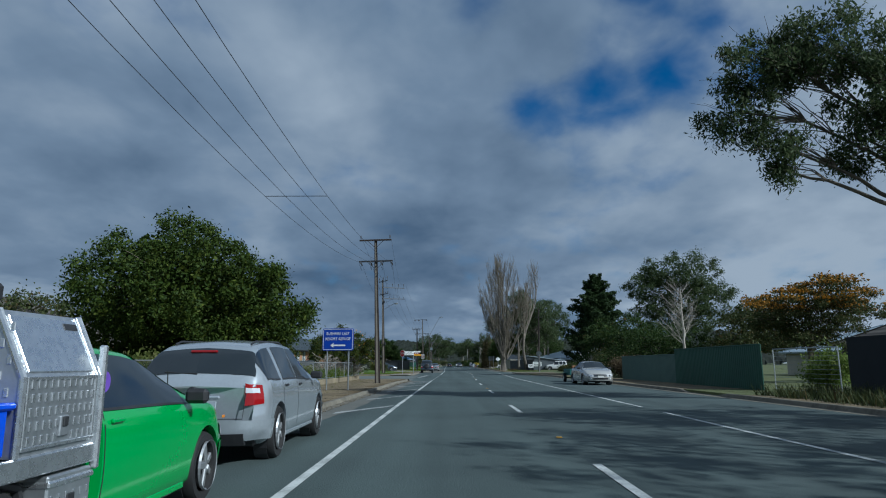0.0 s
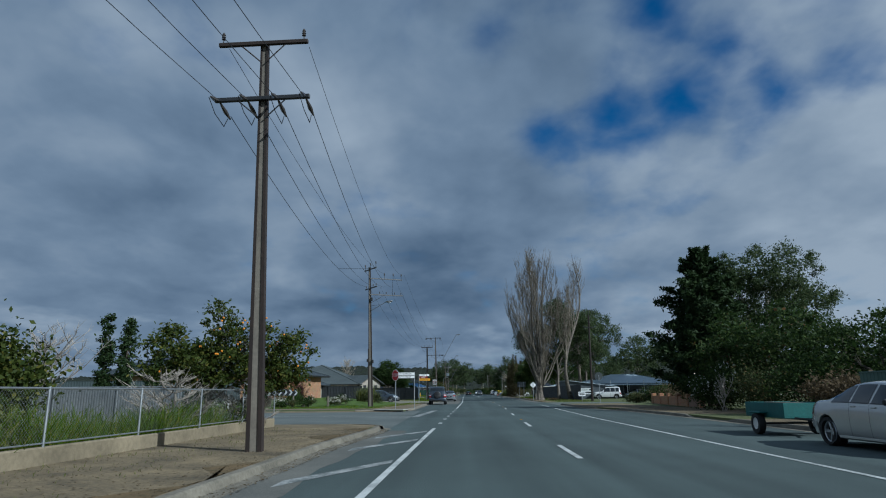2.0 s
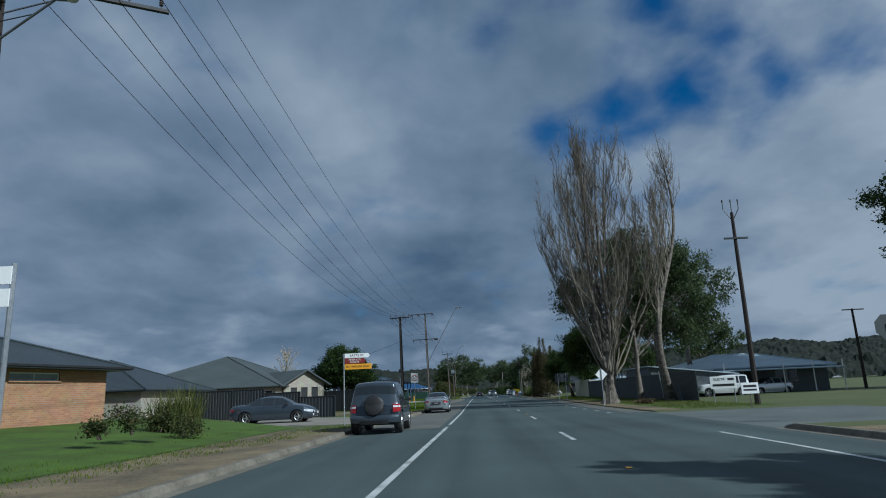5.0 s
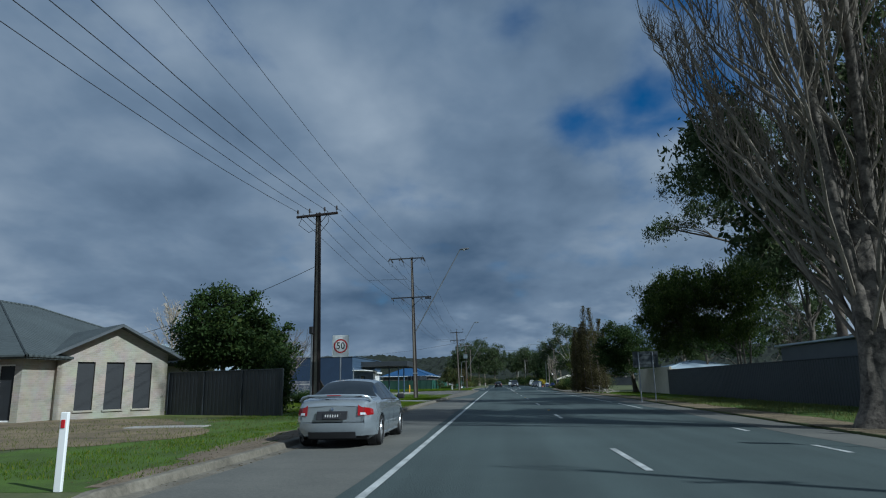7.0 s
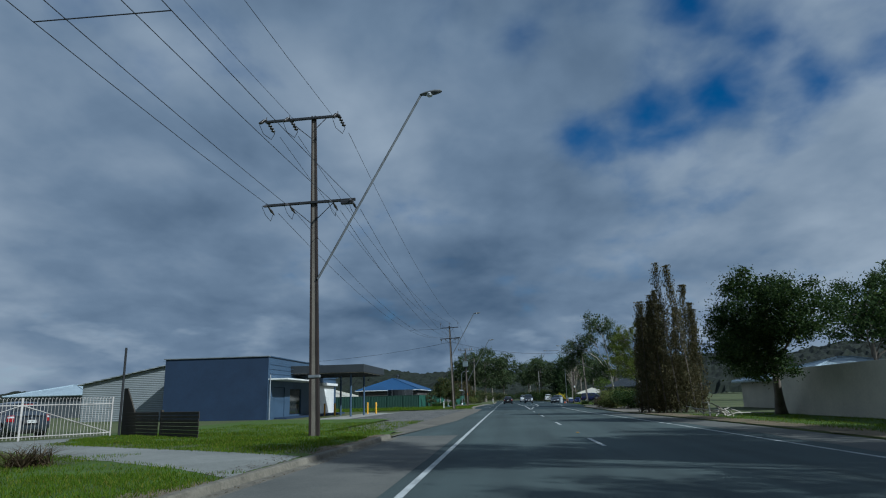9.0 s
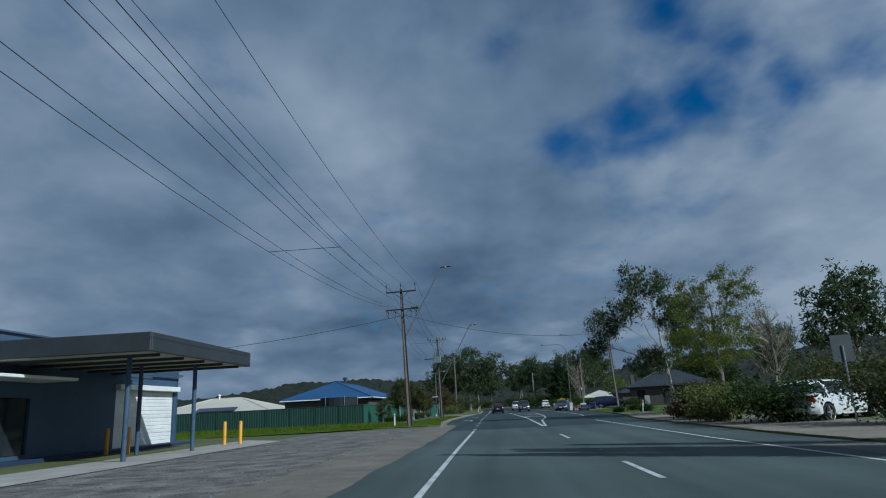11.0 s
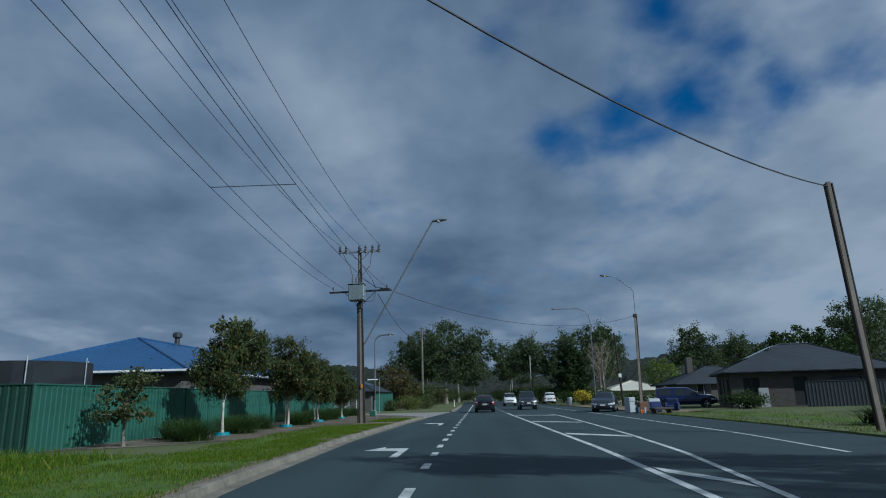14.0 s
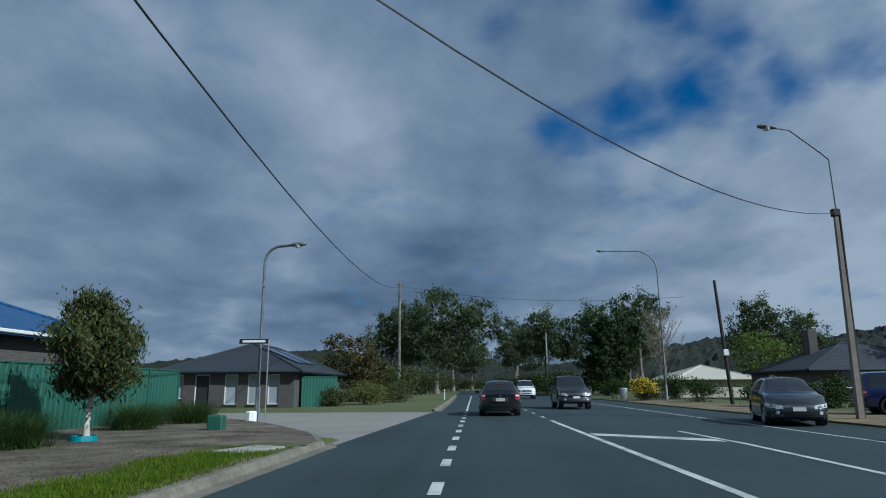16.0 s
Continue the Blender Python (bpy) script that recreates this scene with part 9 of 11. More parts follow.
house("house", 20, 31, 180, 190, 2.1, 14, CREAM_WALL, ROOF_PALE, "low house with a pale steel roof behind a wall", z=0.1)
house("house", -30, -19, 30, 40, 2.6, 24, BRICK_ORANGE, ROOF_BROWN, "red brick house with a tiled roof behind garden trees", z=0.12)
house("house", -30, -20, 112, 122, 2.5, 22, BRICK_CREAM, ROOF_SLATE, "cream house with a grey roof", z=0.12)
# low verandah building beyond the side street
cb = house("house", 20.8, 34.2, 134.6, 144.0, 2.55, 15, CHAR2, ROOF_PALE, "low dark-walled house with a pale steel roof and a verandah", south=[(2.0, 3.8, 0.9, 2.1), (5.6, 6.6, 0.1, 2.1, "door", DARKSCREEN), (8.6, 10.6, 0.9, 2.1)], z=0.15, over=0.6)
part("verandah_roof", Mesh().box((1.6, -6.1, 2.42), (11.0, 2.2, 0.08), 0.02, m=Matrix.Rotation(radians(3), 4, "X")), ROOF_PALE, cb)
for k in range(5):
    part("verandah_post", Mesh().tube([(-3.7 + k * 2.65, -7.0, 0), (-3.7 + k * 2.65, -7.0, 2.75)], 0.05, 6), WHITE, cb)
# dark shed behind the poplars
ds = thing("shed", (20.6, 136, 0.1), "dark steel shed with a pale sloping roof edge", "shed")
part("wall", Mesh().panel([(-3.8, 0), (3.6, 0), (3.6, 1.85), (-3.8, 2.75)], -5, -4.9), CHAR2, ds)
part("wall", Mesh().box((-3.8, -0.3, 1.36), (0.1, 9.2, 2.72)), CHAR2, ds)
part("roof", Mesh().add([(-4.1, -5.3, 2.79), (3.9, -5.3, 1.81), (3.9, 4.5, 1.81), (-4.1, 4.5, 2.79), (-4.1, -5.3, 2.87), (3.9, -5.3, 1.89), (3.9, 4.5, 1.89), (-4.1, 4.5, 2.87)], [(0, 1, 2, 3), (4, 5, 6, 7), (0, 1, 5, 4), (1, 2, 6, 5), (2, 3, 7, 6), (3, 0, 4, 7)]), ROOF_PALE, ds)

# ---- fences and walls ----
ribbed_fence("steel_fence", (-36, 79.5), (-19.9, 85.1), 1.95, mat("slate_green_sheet", (0.060, 0.080, 0.085), (0.045, 0.060, 0.064), 0.6, 10, 0.55, 0.15, bump=0.05), "slate grey ribbed steel fence beside a brick house", z=0.45)
ribbed_fence("steel_fence", (-8.6, 116.2), (-11.2, 116.9), 1.4, CHAR, "low charcoal ribbed fence", pitch=0.24)
ribbed_fence("steel_fence", (-11.2, 116.9), (-14.0, 117.6), 1.45, CHAR, "charcoal ribbed fence stepping up along a yard", pitch=0.24, h1=2.1)
ribbed_fence("steel_fence", (-14.0, 117.6), (-24.0, 120.2), 2.1, CHAR, "tall charcoal ribbed fence of a yard", pitch=0.24)
ribbed_fence("steel_fence", (-7.1, 130.9), (-13.5, 133.8), 1.9, CHAR, "charcoal ribbed fence beside a cream house", pitch=0.24, depth=0.014)
# same green fence; the shade on this face is put into its darker colour
ribbed_fence("steel_fence", (-10.9, 230.7), (-34, 229.0), 1.85, mat("shaded_green_sheet", (0.014, 0.050, 0.036), (0.010, 0.036, 0.026), 0.5, 9, 0.6, 0.1, bump=0.05), "green ribbed fence along a grassy lot, its colour darkened as shaded", pitch=0.24, depth=0.018)
ribbed_fence("steel_fence", (-34, 229.0), (-64, 226.0), 1.7, GREEN_F, "green ribbed fence along a grassy lot", pitch=0.3)
ribbed_fence("steel_fence", (-10.85, 268.5), (-10.9, 230.7), 1.85, GREEN_F, "tall sea-green ribbed fence along the footpath", pitch=0.24, depth=0.02)
ribbed_fence("steel_fence", (-9.4, 282), (-7.8, 284.5), 1.8, GREEN_F, "short green ribbed fence beside a house", pitch=0.24)
ribbed_fence("steel_fence", (25.4, 262.0), (33.8, 260.0), 1.8, CHAR, "black steel fence before a brick house", pitch=0.24, depth=0.02)
ribbed_fence("steel_fence", (13.75, 38.4), (13.75, 28.0), 2.0, GREEN_D, "dark green ribbed fence beside a gate", pitch=0.2, depth=0.02)
ribbed_fence("steel_fence", (13.9, 50.4), (13.85, 38.5), 1.72, GREEN_G, "faded green ribbed fence along the footpath", pitch=0.2, depth=0.02)
ribbed_fence("steel_fence", (16.6, 162.8), (16.4, 118.0), 2.0, CHAR, "long charcoal steel fence behind a grass verge", pitch=0.25, panel_w=3.0, depth=0.014)
ribbed_fence("steel_fence", (-30, 60.5), (-30, 34), 1.7, GALV, "zinc sheet fence at the back of a garden", pitch=0.1)
ribbed_fence("steel_fence", (-10.5, 51.5), (-30, 51.8), 1.45, GALV, "zinc sheet fence at the end of a garden", pitch=0.1)

sc = thing("shade_fence", (14.3, -10, 0.12), "tall fence hung with black shade cloth", "fence")
part("cloth", Mesh().box((0, 16.4, 1.1), (0.03, 32.8, 1.95), 0.005), SHADECLOTH, sc)
for k in range(13):
    part("post", Mesh().tube([(0.05, k * 2.7, -0.1), (0.05, k * 2.7, 2.1)], 0.03, 6), GALV, sc)
gt = thing("metal_gate", (14.2, 23.2, 0.12), "open wire gate beside a green fence", "gate")
part("gate_frame", Mesh().tube([(0, 0, 0.1), (0, 0, 1.75), (-0.2, 4.2, 1.75), (-0.2, 4.2, 0.1), (0, 0, 0.1)], 0.025, 6), GALV, gt)
for k in range(9):
    part("bar", Mesh().tube([(0, 0, 0.25 + k * 0.17), (-0.2, 4.2, 0.25 + k * 0.17)], 0.008, 4), GALV, gt)

bw = thing("garden_wall", (15.8, 71.0, 0.12), "low orange brick wall with piers", "wall")
for k in range(6):
    y = k * 3.3
    part("pier", Mesh().box((k * 0.34, y, 0.42), (0.38, 0.38, 0.98), 0.02), BRICK_ORANGE, bw)
    if k < 5:
        # panel colour is orange brick darkened for the shade on the wall
        part("brick_panel", Mesh().box((k * 0.34 + 0.17, y + 1.65, 0.32), (0.2, 2.92, 0.76), 0.015, turn=-5.9), mat("shaded_brick_panel", (0.26, 0.175, 0.125), (0.17, 0.115, 0.085), 0.7, 12, 0.9) if k == 0 else bw.children[1].data.materials[0], bw)
cw = built("boundary_wall", Mesh().box((16.85, 169.2, 1.2), (0.22, 12.8, 2.4), 0.02), CREAM_WALL, "tall cream rendered boundary wall", "wall")
built("boundary_wall", Mesh().box((24.8, 175.7, 1.2), (16, 0.22, 2.4), 0.02), CREAM_WALL, "tall cream rendered boundary wall", "wall")

# chain-link fence on a low wall, along the first garden
OLD_WALL = mat("old_tan_wall", (0.27, 0.225, 0.15), (0.14, 0.117, 0.078), 0.9, 10, 0.95, bump=0.5)
CHAIN = mat("chain_wire", (0.34, 0.36, 0.36), (0.22, 0.23, 0.23), 2, 20, 0.5, 0.7, bump=0.0)


def chain_fence(p0, p1, h, wall_h=0.3, z=0.12):
    p0, p1 = Vector((*p0, 0)), Vector((*p1, 0))
    ln = (p1 - p0).length
    f = thing("chain_link_fence", (p0.x, p0.y, z, 0, 0, math.degrees(math.atan2(p1.y - p0.y, p1.x - p0.x))), "chain-link fence on a low crumbling concrete wall", "fence")
    n = max(1, round(ln / 3.0))
    for i in range(n + 1):
        part("post", Mesh().tube([(i * ln / n, 0, 0), (i * ln / n, 0, h + 0.03)], 0.024, 7), GALV, f, smooth=True)
    part("top_rail", Mesh().tube([(0, 0, h), (ln, 0, h)], 0.018, 6), GALV, f)
    part("bottom_rail", Mesh().tube([(0, 0, wall_h + 0.06), (ln, 0, wall_h + 0.06)], 0.015, 6), GALV, f)
    r = random.Random(4)
    for i in range(n):
        w = ln / n
        part("wall_block", Mesh().box((i * w + w / 2, 0.03, wall_h / 2 - 0.03), (w - 0.01, 0.16, wall_h + 0.06 + r.uniform(-0.03, 0.02)), 0.025), OLD_WALL, f)
    q = []
    step, t = 0.075, 0.0022
    z0, z1 = wall_h + 0.06, h
    k = int((ln + (z1 - z0)) / step)
    for i in range(k):
        for s in (1, -1):
            xa = i * step - (z1 - z0 if s > 0 else 0)
            xb = xa + s * (z1 - z0)
            if s < 0:
                xa, xb = i * step, i * step - (z1 - z0)
            za, zb = z0, z1
            lo, up = min(xa, xb), max(xa, xb)
            if up <= 0 or lo >= ln:
                continue

            def cut(x, zz):
                return x, zz
            if xa < 0:
                za = z0 + (0 - xa) / (xb - xa) * (z1 - z0); xa = 0.0
            if xb < 0:
                zb = za + (xa - 0) / (xa - xb) * (z1 - za); xb = 0.0
            if xa > ln:
                za = z0 + (xa - ln) / (xa - xb) * (z1 - z0); xa = ln
            if xb > ln:
                zb = za + (ln - xa) / (xb - xa) * (z1 - za); xb = ln
            q.append(((xa - t, 0.004 * s, za), (xa + t, 0.004 * s, za), (xb + t, 0.004 * s, zb), (xb - t, 0.004 * s, zb)))
    part("chain_mesh", quads("chain_mesh", np.array(q), CHAIN), CHAIN, f, "diamond wire mesh")
    return f


chain_fence((-7.85, 14.0), (-6.75, 50.8), 1.28)
chain_fence((-6.75, 50.8), (-10.5, 51.3), 1.28)


GATE_PAINT = mat("aged_white_paint", (0.50, 0.47, 0.44), (0.30, 0.27, 0.25), 0.8, 12.0, 0.6, bump=0.1)


def picket_gate(p0, p1, h=1.62):
    p0, p1 = Vector((*p0, 0)), Vector((*p1, 0))
    ln = (p1 - p0).length
    g = thing("metal_gate", (p0.x, p0.y, 0.12, 0, 0, math.degrees(math.atan2(p1.y - p0.y, p1.x - p0.x))), "white steel driveway gates with hooped bars", "gate")
    for hz in (0.15, h - 0.28):
        part("rail", Mesh().box((ln / 2, 0, hz), (ln, 0.035, 0.04), 0.006), GATE_PAINT, g)
    n = int(ln / 0.13)
    for i in range(n + 1):
        x = i * ln / n
        part("bar", Mesh().tube([(x, 0, 0.05), (x, 0, h - 0.05), (x + 0.03, 0, h), (x + 0.065, 0, h - 0.05)], 0.011, 5), GATE_PAINT, g)
    for a, b in ((0, ln / 2), (ln, ln / 2)):
        part("brace", Mesh().tube([(a, -0.02, 0.15), (b, -0.02, h - 0.28)], 0.018, 5), GATE_PAINT, g)
        part("stile", Mesh().box((a, 0, h / 2), (0.06, 0.06, h), 0.008), GATE_PAINT, g)
    part("stile", Mesh().box((ln / 2, 0, h / 2), (0.08, 0.06, h), 0.008), GATE_PAINT, g)


picket_gate((-19.0, 158.0), (-15.25, 163.75))
gp = thing("gate_post", (-15.0, 164.0, 0.1), "tall thin dark post beside a gate", "post")
part("post", Mesh().tube([(0, 0, -0.1), (0, 0, 3.75)], 0.05, 8), DARK_METAL, gp)
tf = thing("timber_fence", (-15.0, 164.3, 0.1), "low dark timber fence, broken and leaning", "fence")
d = Vector((5.4, -4.1, 0))
for k in range(2):
    m = pose(d.x * (0.02 + 0.5 * k), d.y * (0.02 + 0.5 * k), 0, 0, 0, math.degrees(math.atan2(d.y, d.x)))
    for j in range(7):
        part("board", Mesh().box((1.62, 0.01 * (j % 2), 0.1 + j * 0.135), (3.2, 0.03, 0.125), 0.008), DARKWOOD, tf, m=m)
    part("post", Mesh().box((0.02, 0.06, 0.5), (0.1, 0.1, 1.1), 0.01), DARKWOOD, tf, m=m)
part("raking_panel", Mesh().panel([(0, 0), (1.5, 0), (1.3, 0.95), (0.35, 2.0), (0, 2.0)], 0, 0.05), DARKWOOD, tf, m=pose(-0.2, 0.15, 0, 0, 0, -37))

# ---- signs ----
BLUE_SIGN = mat("blue_sign", (0.015, 0.06, 0.42), (0.012, 0.05, 0.36), 1, 30, 0.4, bump=0.0)
SIGN_WHITE = mat("sign_white", (0.80, 0.81, 0.80), (0.74, 0.75, 0.74), 2, 20, 0.45, bump=0.0)
SIGN_RED = mat("sign_red", (0.45, 0.015, 0.02), (0.38, 0.012, 0.018), 2, 20, 0.45, bump=0.0)
SIGN_BROWN = mat("sign_brown", (0.20, 0.03, 0.025), (0.16, 0.025, 0.02), 2, 20, 0.45, bump=0.0)
SIGN_YELLOW = mat("sign_amber", (0.75, 0.36, 0.02), (0.68, 0.32, 0.02), 2, 20, 0.45, bump=0.0)
SIGN_BACK = mat("sign_back", (0.075, 0.088, 0.095), (0.055, 0.065, 0.07), 2, 20, 0.5, 0.2, bump=0.05)


def rounded(w, h, r, n=5):
    out = []
    for cx, cz, a0 in ((w / 2 - r, h / 2 - r, 0), (-w / 2 + r, h / 2 - r, 90), (-w / 2 + r, -h / 2 + r, 180), (w / 2 - r, -h / 2 + r, 270)):
        out += [(cx + r * math.cos(radians(a0 + 90 * k / n)), cz + r * math.sin(radians(a0 + 90 * k / n))) for k in range(n + 1)]
    return out


bs = thing("road_sign", (-4.95, 29.75, 0.1, 0, 0, -10), "blue bushfire refuge sign on two steel posts", "sign")
for x in (-0.52, 0.52):
    part("post", Mesh().tube([(x, 0.05, -0.2), (x, 0.05, 2.75)], 0.035, 8), GALV, bs, smooth=True)
pn = part("sign_panel", Mesh().panel(rounded(1.5, 1.02, 0.08), -0.012, 0.012), BLUE_SIGN, bs, "blue panel", pose(0, 0, 2.33))
rim_ = Mesh()
ro, ri = rounded(1.44, 0.96, 0.07), rounded(1.40, 0.92, 0.055)
nq = len(ro)
rim_.add([(x, -0.016, zz) for x, zz in ro] + [(x, -0.016, zz) for x, zz in ri], [(i, (i + 1) % nq, nq + (i + 1) % nq, nq + i) for i in range(nq)])
part("border", rim_, SIGN_WHITE, pn, m=pose(0, 0, 0))
words("lettering", "BUSHFIRE LAST", 0.185, SIGN_WHITE, pn, pose(0, -0.018, 0.26), wide=0.84)
words("lettering", "RESORT REFUGE", 0.185, SIGN_WHITE, pn, pose(0, -0.018, 0.02), wide=0.84)
part("arrow", Mesh().panel([(-0.36, -0.27), (-0.20, -0.16), (-0.22, -0.24), (0.36, -0.24), (0.36, -0.31), (-0.22, -0.31), (-0.20, -0.39)], -0.018, -0.013), SIGN_WHITE, pn)

ss = thing("stop_sign", (-4.9, 75.0, 0.1, 0, 0, -46), "red octagonal stop sign on a grey post", "sign")
part("post", Mesh().tube([(0, 0.03, -0.2), (0, 0.03, 2.85)], 0.032, 8), GALV, ss, smooth=True)
octo = [(0.40 * math.cos(radians(22.5 + 45 * k)), 0.40 * math.sin(radians(22.5 + 45 * k))) for k in range(8)]
op = part("sign_panel", Mesh().panel([(x * 1.06, zz * 1.06) for x, zz in octo], -0.008, 0.008), SIGN_WHITE, ss, m=pose(0, 0, 2.42))
part("red_face", Mesh().panel(octo, -0.012, -0.007), SIGN_RED, op)
words("lettering", "STOP", 0.30, SIGN_WHITE, op, pose(0, -0.016, 0), wide=0.86)


def blade(parent, x0, w, zc, h, panel, textmat, text, size, wide=0.9, point=True):
    out = [(x0, zc - h / 2), (x0 + w - (0.08 if point else 0), zc - h / 2), (x0 + w, zc if point else zc + h / 2), (x0 + w - (0.08 if point else 0), zc + h / 2), (x0, zc + h / 2)]
    if not point:
        out = [(x0, zc - h / 2), (x0 + w, zc - h / 2), (x0 + w, zc + h / 2), (x0, zc + h / 2)]
    b = part("sign_blade", Mesh().panel(out, -0.01, 0.01), panel, parent)
    words("lettering", text, size, textmat, b, pose(x0 + w / 2 - 0.02, -0.014, zc), wide=wide)
    return b


SIGN_INK = mat("sign_ink", (0.02, 0.022, 0.025), (0.015, 0.016, 0.018), 2, 20, 0.5, bump=0.0)
sn = thing("street_sign", (-3.75, 78.4, 0.1, 0, 0, 4), "white street name blades on a grey post", "sign")
part("post", Mesh().tube([(0, 0.03, -0.2), (0, 0.03, 2.75)], 0.028, 8), GALV, sn, smooth=True)
blade(sn, -1.35, 1.35, 2.62, 0.19, SIGN_WHITE, SIGN_INK, "HUTCHINSON", 0.15, 0.9, False)
blade(sn, -1.45, 1.45, 2.38, 0.19, SIGN_WHITE, SIGN_INK, "INMAN VALLEY", 0.14, 0.95, False)
es = thing("street_sign", (-4.9, 101.3, 0.1, 0, 0, 6), "street name blades in white, brown and amber", "sign")
part("post", Mesh().tube([(-0.02, 0.03, -0.2), (-0.02, 0.03, 3.2)], 0.028, 8), GALV, es, smooth=True)
blade(es, 0.02, 1.15, 3.1, 0.2, SIGN_WHITE, SIGN_INK, "EATTS ST", 0.15, 0.95, True)
b2 = blade(es, 0.02, 0.95, 2.86, 0.25, SIGN_BROWN, SIGN_WHITE, "RESERVOIR\nRESERVE", 0.105, 1.0, True)
blade(es, 0.02, 1.22, 2.60, 0.24, SIGN_YELLOW, SIGN_INK, "NO THROUGH ROAD", 0.13, 0.78, False)
sp = thing("speed_sign", (-4.35, 129.4, 0.1, 0, 0, 6), "white speed limit sign with a red ring", "sign")
part("post", Mesh().tube([(0, 0.03, -0.2), (0, 0.03, 3.0)], 0.03, 8), GALV, sp, smooth=True)
pp = part("sign_panel", Mesh().panel(rounded(0.64, 0.84, 0.05), -0.008, 0.008), SIGN_WHITE, sp, m=pose(0, 0, 2.70))
rg = Mesh()
n_ = 32
rg.add([(r * math.cos(2 * math.pi * k / n_), -0.013, r * math.sin(2 * math.pi * k / n_)) for r in (0.27, 0.215) for k in range(n_)], [(k, (k + 1) % n_, n_ + (k + 1) % n_, n_ + k) for k in range(n_)])
part("red_ring", rg, SIGN_RED, pp)
words("lettering", "50", 0.37, SIGN_INK, pp, pose(0, -0.014, 0), wide=0.85, bold=0.004)
dm = thing("road_sign", (9.75, 117.2, 0.05, 0, 0, 4), "back of a diamond warning sign on a post", "sign")
part("post", Mesh().tube([(0, -0.03, -0.2), (0, -0.03, 2.5)], 0.03, 8), GALV, dm, smooth=True)
part("sign_panel", Mesh().panel([(0.42, 0), (0, 0.42), (-0.42, 0), (0, -0.42)], -0.006, 0.006), SIGN_WHITE, dm, m=pose(0, 0.01, 2.1))
rb = thing("road_sign", (10.6, 144.4, 0.05, 0, 0, 2), "grey back of a broad sign on two posts", "sign")
for x in (-0.42, 0.42):
    part("post", Mesh().tube([(x, -0.04, -0.2), (x, -0.04, 2.9)], 0.035, 8), GALV, rb, smooth=True)
part("sign_panel", Mesh().panel(rounded(1.5, 0.95, 0.06), -0.008, 0.008), SIGN_BACK, rb, m=pose(0, 0, 2.45))
for zz in (2.2, 2.7):
    part("brace", Mesh().box((0, -0.02, zz), (1.4, 0.03, 0.05), 0.005), SIGN_BACK, rb)
rr = thing("road_sign", (13.5, 91.8, 0.1), "grey back of an octagonal sign", "sign")
part("post", Mesh().tube([(0, -0.03, -0.2), (0, -0.03, 2.7)], 0.03, 8), GALV, rr, smooth=True)
part("sign_panel", Mesh().panel(octo, -0.006, 0.006), SIGN_BACK, rr, m=pose(0, 0, 2.6))
fs = thing("road_sign", (13.2, 192.0, 0.05), "grey back of a tall sign", "sign")
part("post", Mesh().tube([(0, -0.03, -0.2), (0, -0.03, 2.6)], 0.03, 8), GALV, fs, smooth=True)
part("sign_panel", Mesh().panel(rounded(0.7, 0.9, 0.05), -0.006, 0.006), SIGN_BACK, fs, m=pose(0, 0, 2.5))
# chevron board on timber posts at the side street
CHEVRON = mat("chevron_grey", (0.42, 0.44, 0.45), (0.32, 0.34, 0.35), 2, 20, 0.5, bump=0.0)
cv = thing("chevron_board", (-14.6, 79.6, 0.2, 0, 0, 8), "black and white chevron board on timber posts", "sign")
part("board", Mesh().box((0, 0, 1.15), (2.5, 0.02, 0.5), 0.004), SIGN_INK, cv)
for k in range(6):
    x = -1.12 + k * 0.42
    part("chevron", Mesh().panel([(x, 0.92), (x + 0.16, 0.92), (x + 0.32, 1.15), (x + 0.16, 1.38), (x, 1.38), (x + 0.16, 1.15)], -0.016, -0.011), CHEVRON, cv)
for x in (-0.85, 0.95):
    part("post", Mesh().box((x, 0.06, 0.45), (0.11, 0.09, 1.1), 0.01), BARK_GREY, cv)
for x, y, h in ((-17.4, 79.6, 0.95), (-12.6, 80.6, 0.95), (-21.5, 78.5, 0.95), (-11.2, 81.5, 0.9), (-24.5, 78.3, 1.1)):
    p = thing("garden_post", (x, y, 0.2), "weathered timber post at a garden edge", "post", "garden posts")
    part("post", Mesh().box((0, 0, h / 2 - 0.1), (0.13, 0.12, h + 0.1), 0.015), BARK_GREY, p)


def guide_post(at, h=1.0, z=0.1, lean=0, cap=SIGN_RED):
    g = thing("guide_post", (at[0], at[1], z, 0, lean, 0), "white roadside guide post with a reflector", "post", "guide posts")
    part("post", Mesh().box((0, 0, h / 2 - 0.05), (0.10, 0.05, h + 0.1), 0.01), SIGN_WHITE, g)
    part("reflector", Mesh().box((0, -0.03, h - 0.14), (0.05, 0.012, 0.1), 0.004), cap, g)


guide_post((-17.8, 76.6), 1.05, 0.15)
guide_post((-3.65, 112.55), 0.95)
patch("verge", [(-36, 73.9), (-20, 73.6), (-9, 73.2), (-6.2, 73.4), (-7.0, 75.4), (-9.5, 76.2), (-16, 76.0), (-24, 76.3), (-36, 76.0)], 0.137, bpy.data.materials["brown_dirt"], "brown earth strip with bark between kerb and garden", "verge", 51, 0.2)
mk = thing("marker_post", (-15.8, 75.9, 0.13), "small pale marker box on a stake", "post")
part("stake", Mesh().box((0, 0, 0.3), (0.04, 0.04, 0.8), 0.005), BARK_GREY, mk)
part("box", Mesh().box((0, -0.01, 0.72), (0.2, 0.1, 0.28), 0.02), CONCRETE, mk)
guide_post((13.2, 222.6), 1.0, 0.1, 6)
guide_post((-1.6, 302), 0.9)
guide_post((-6.2, 219.2), 0.95, 0.1, 0, SIGN_BACK)
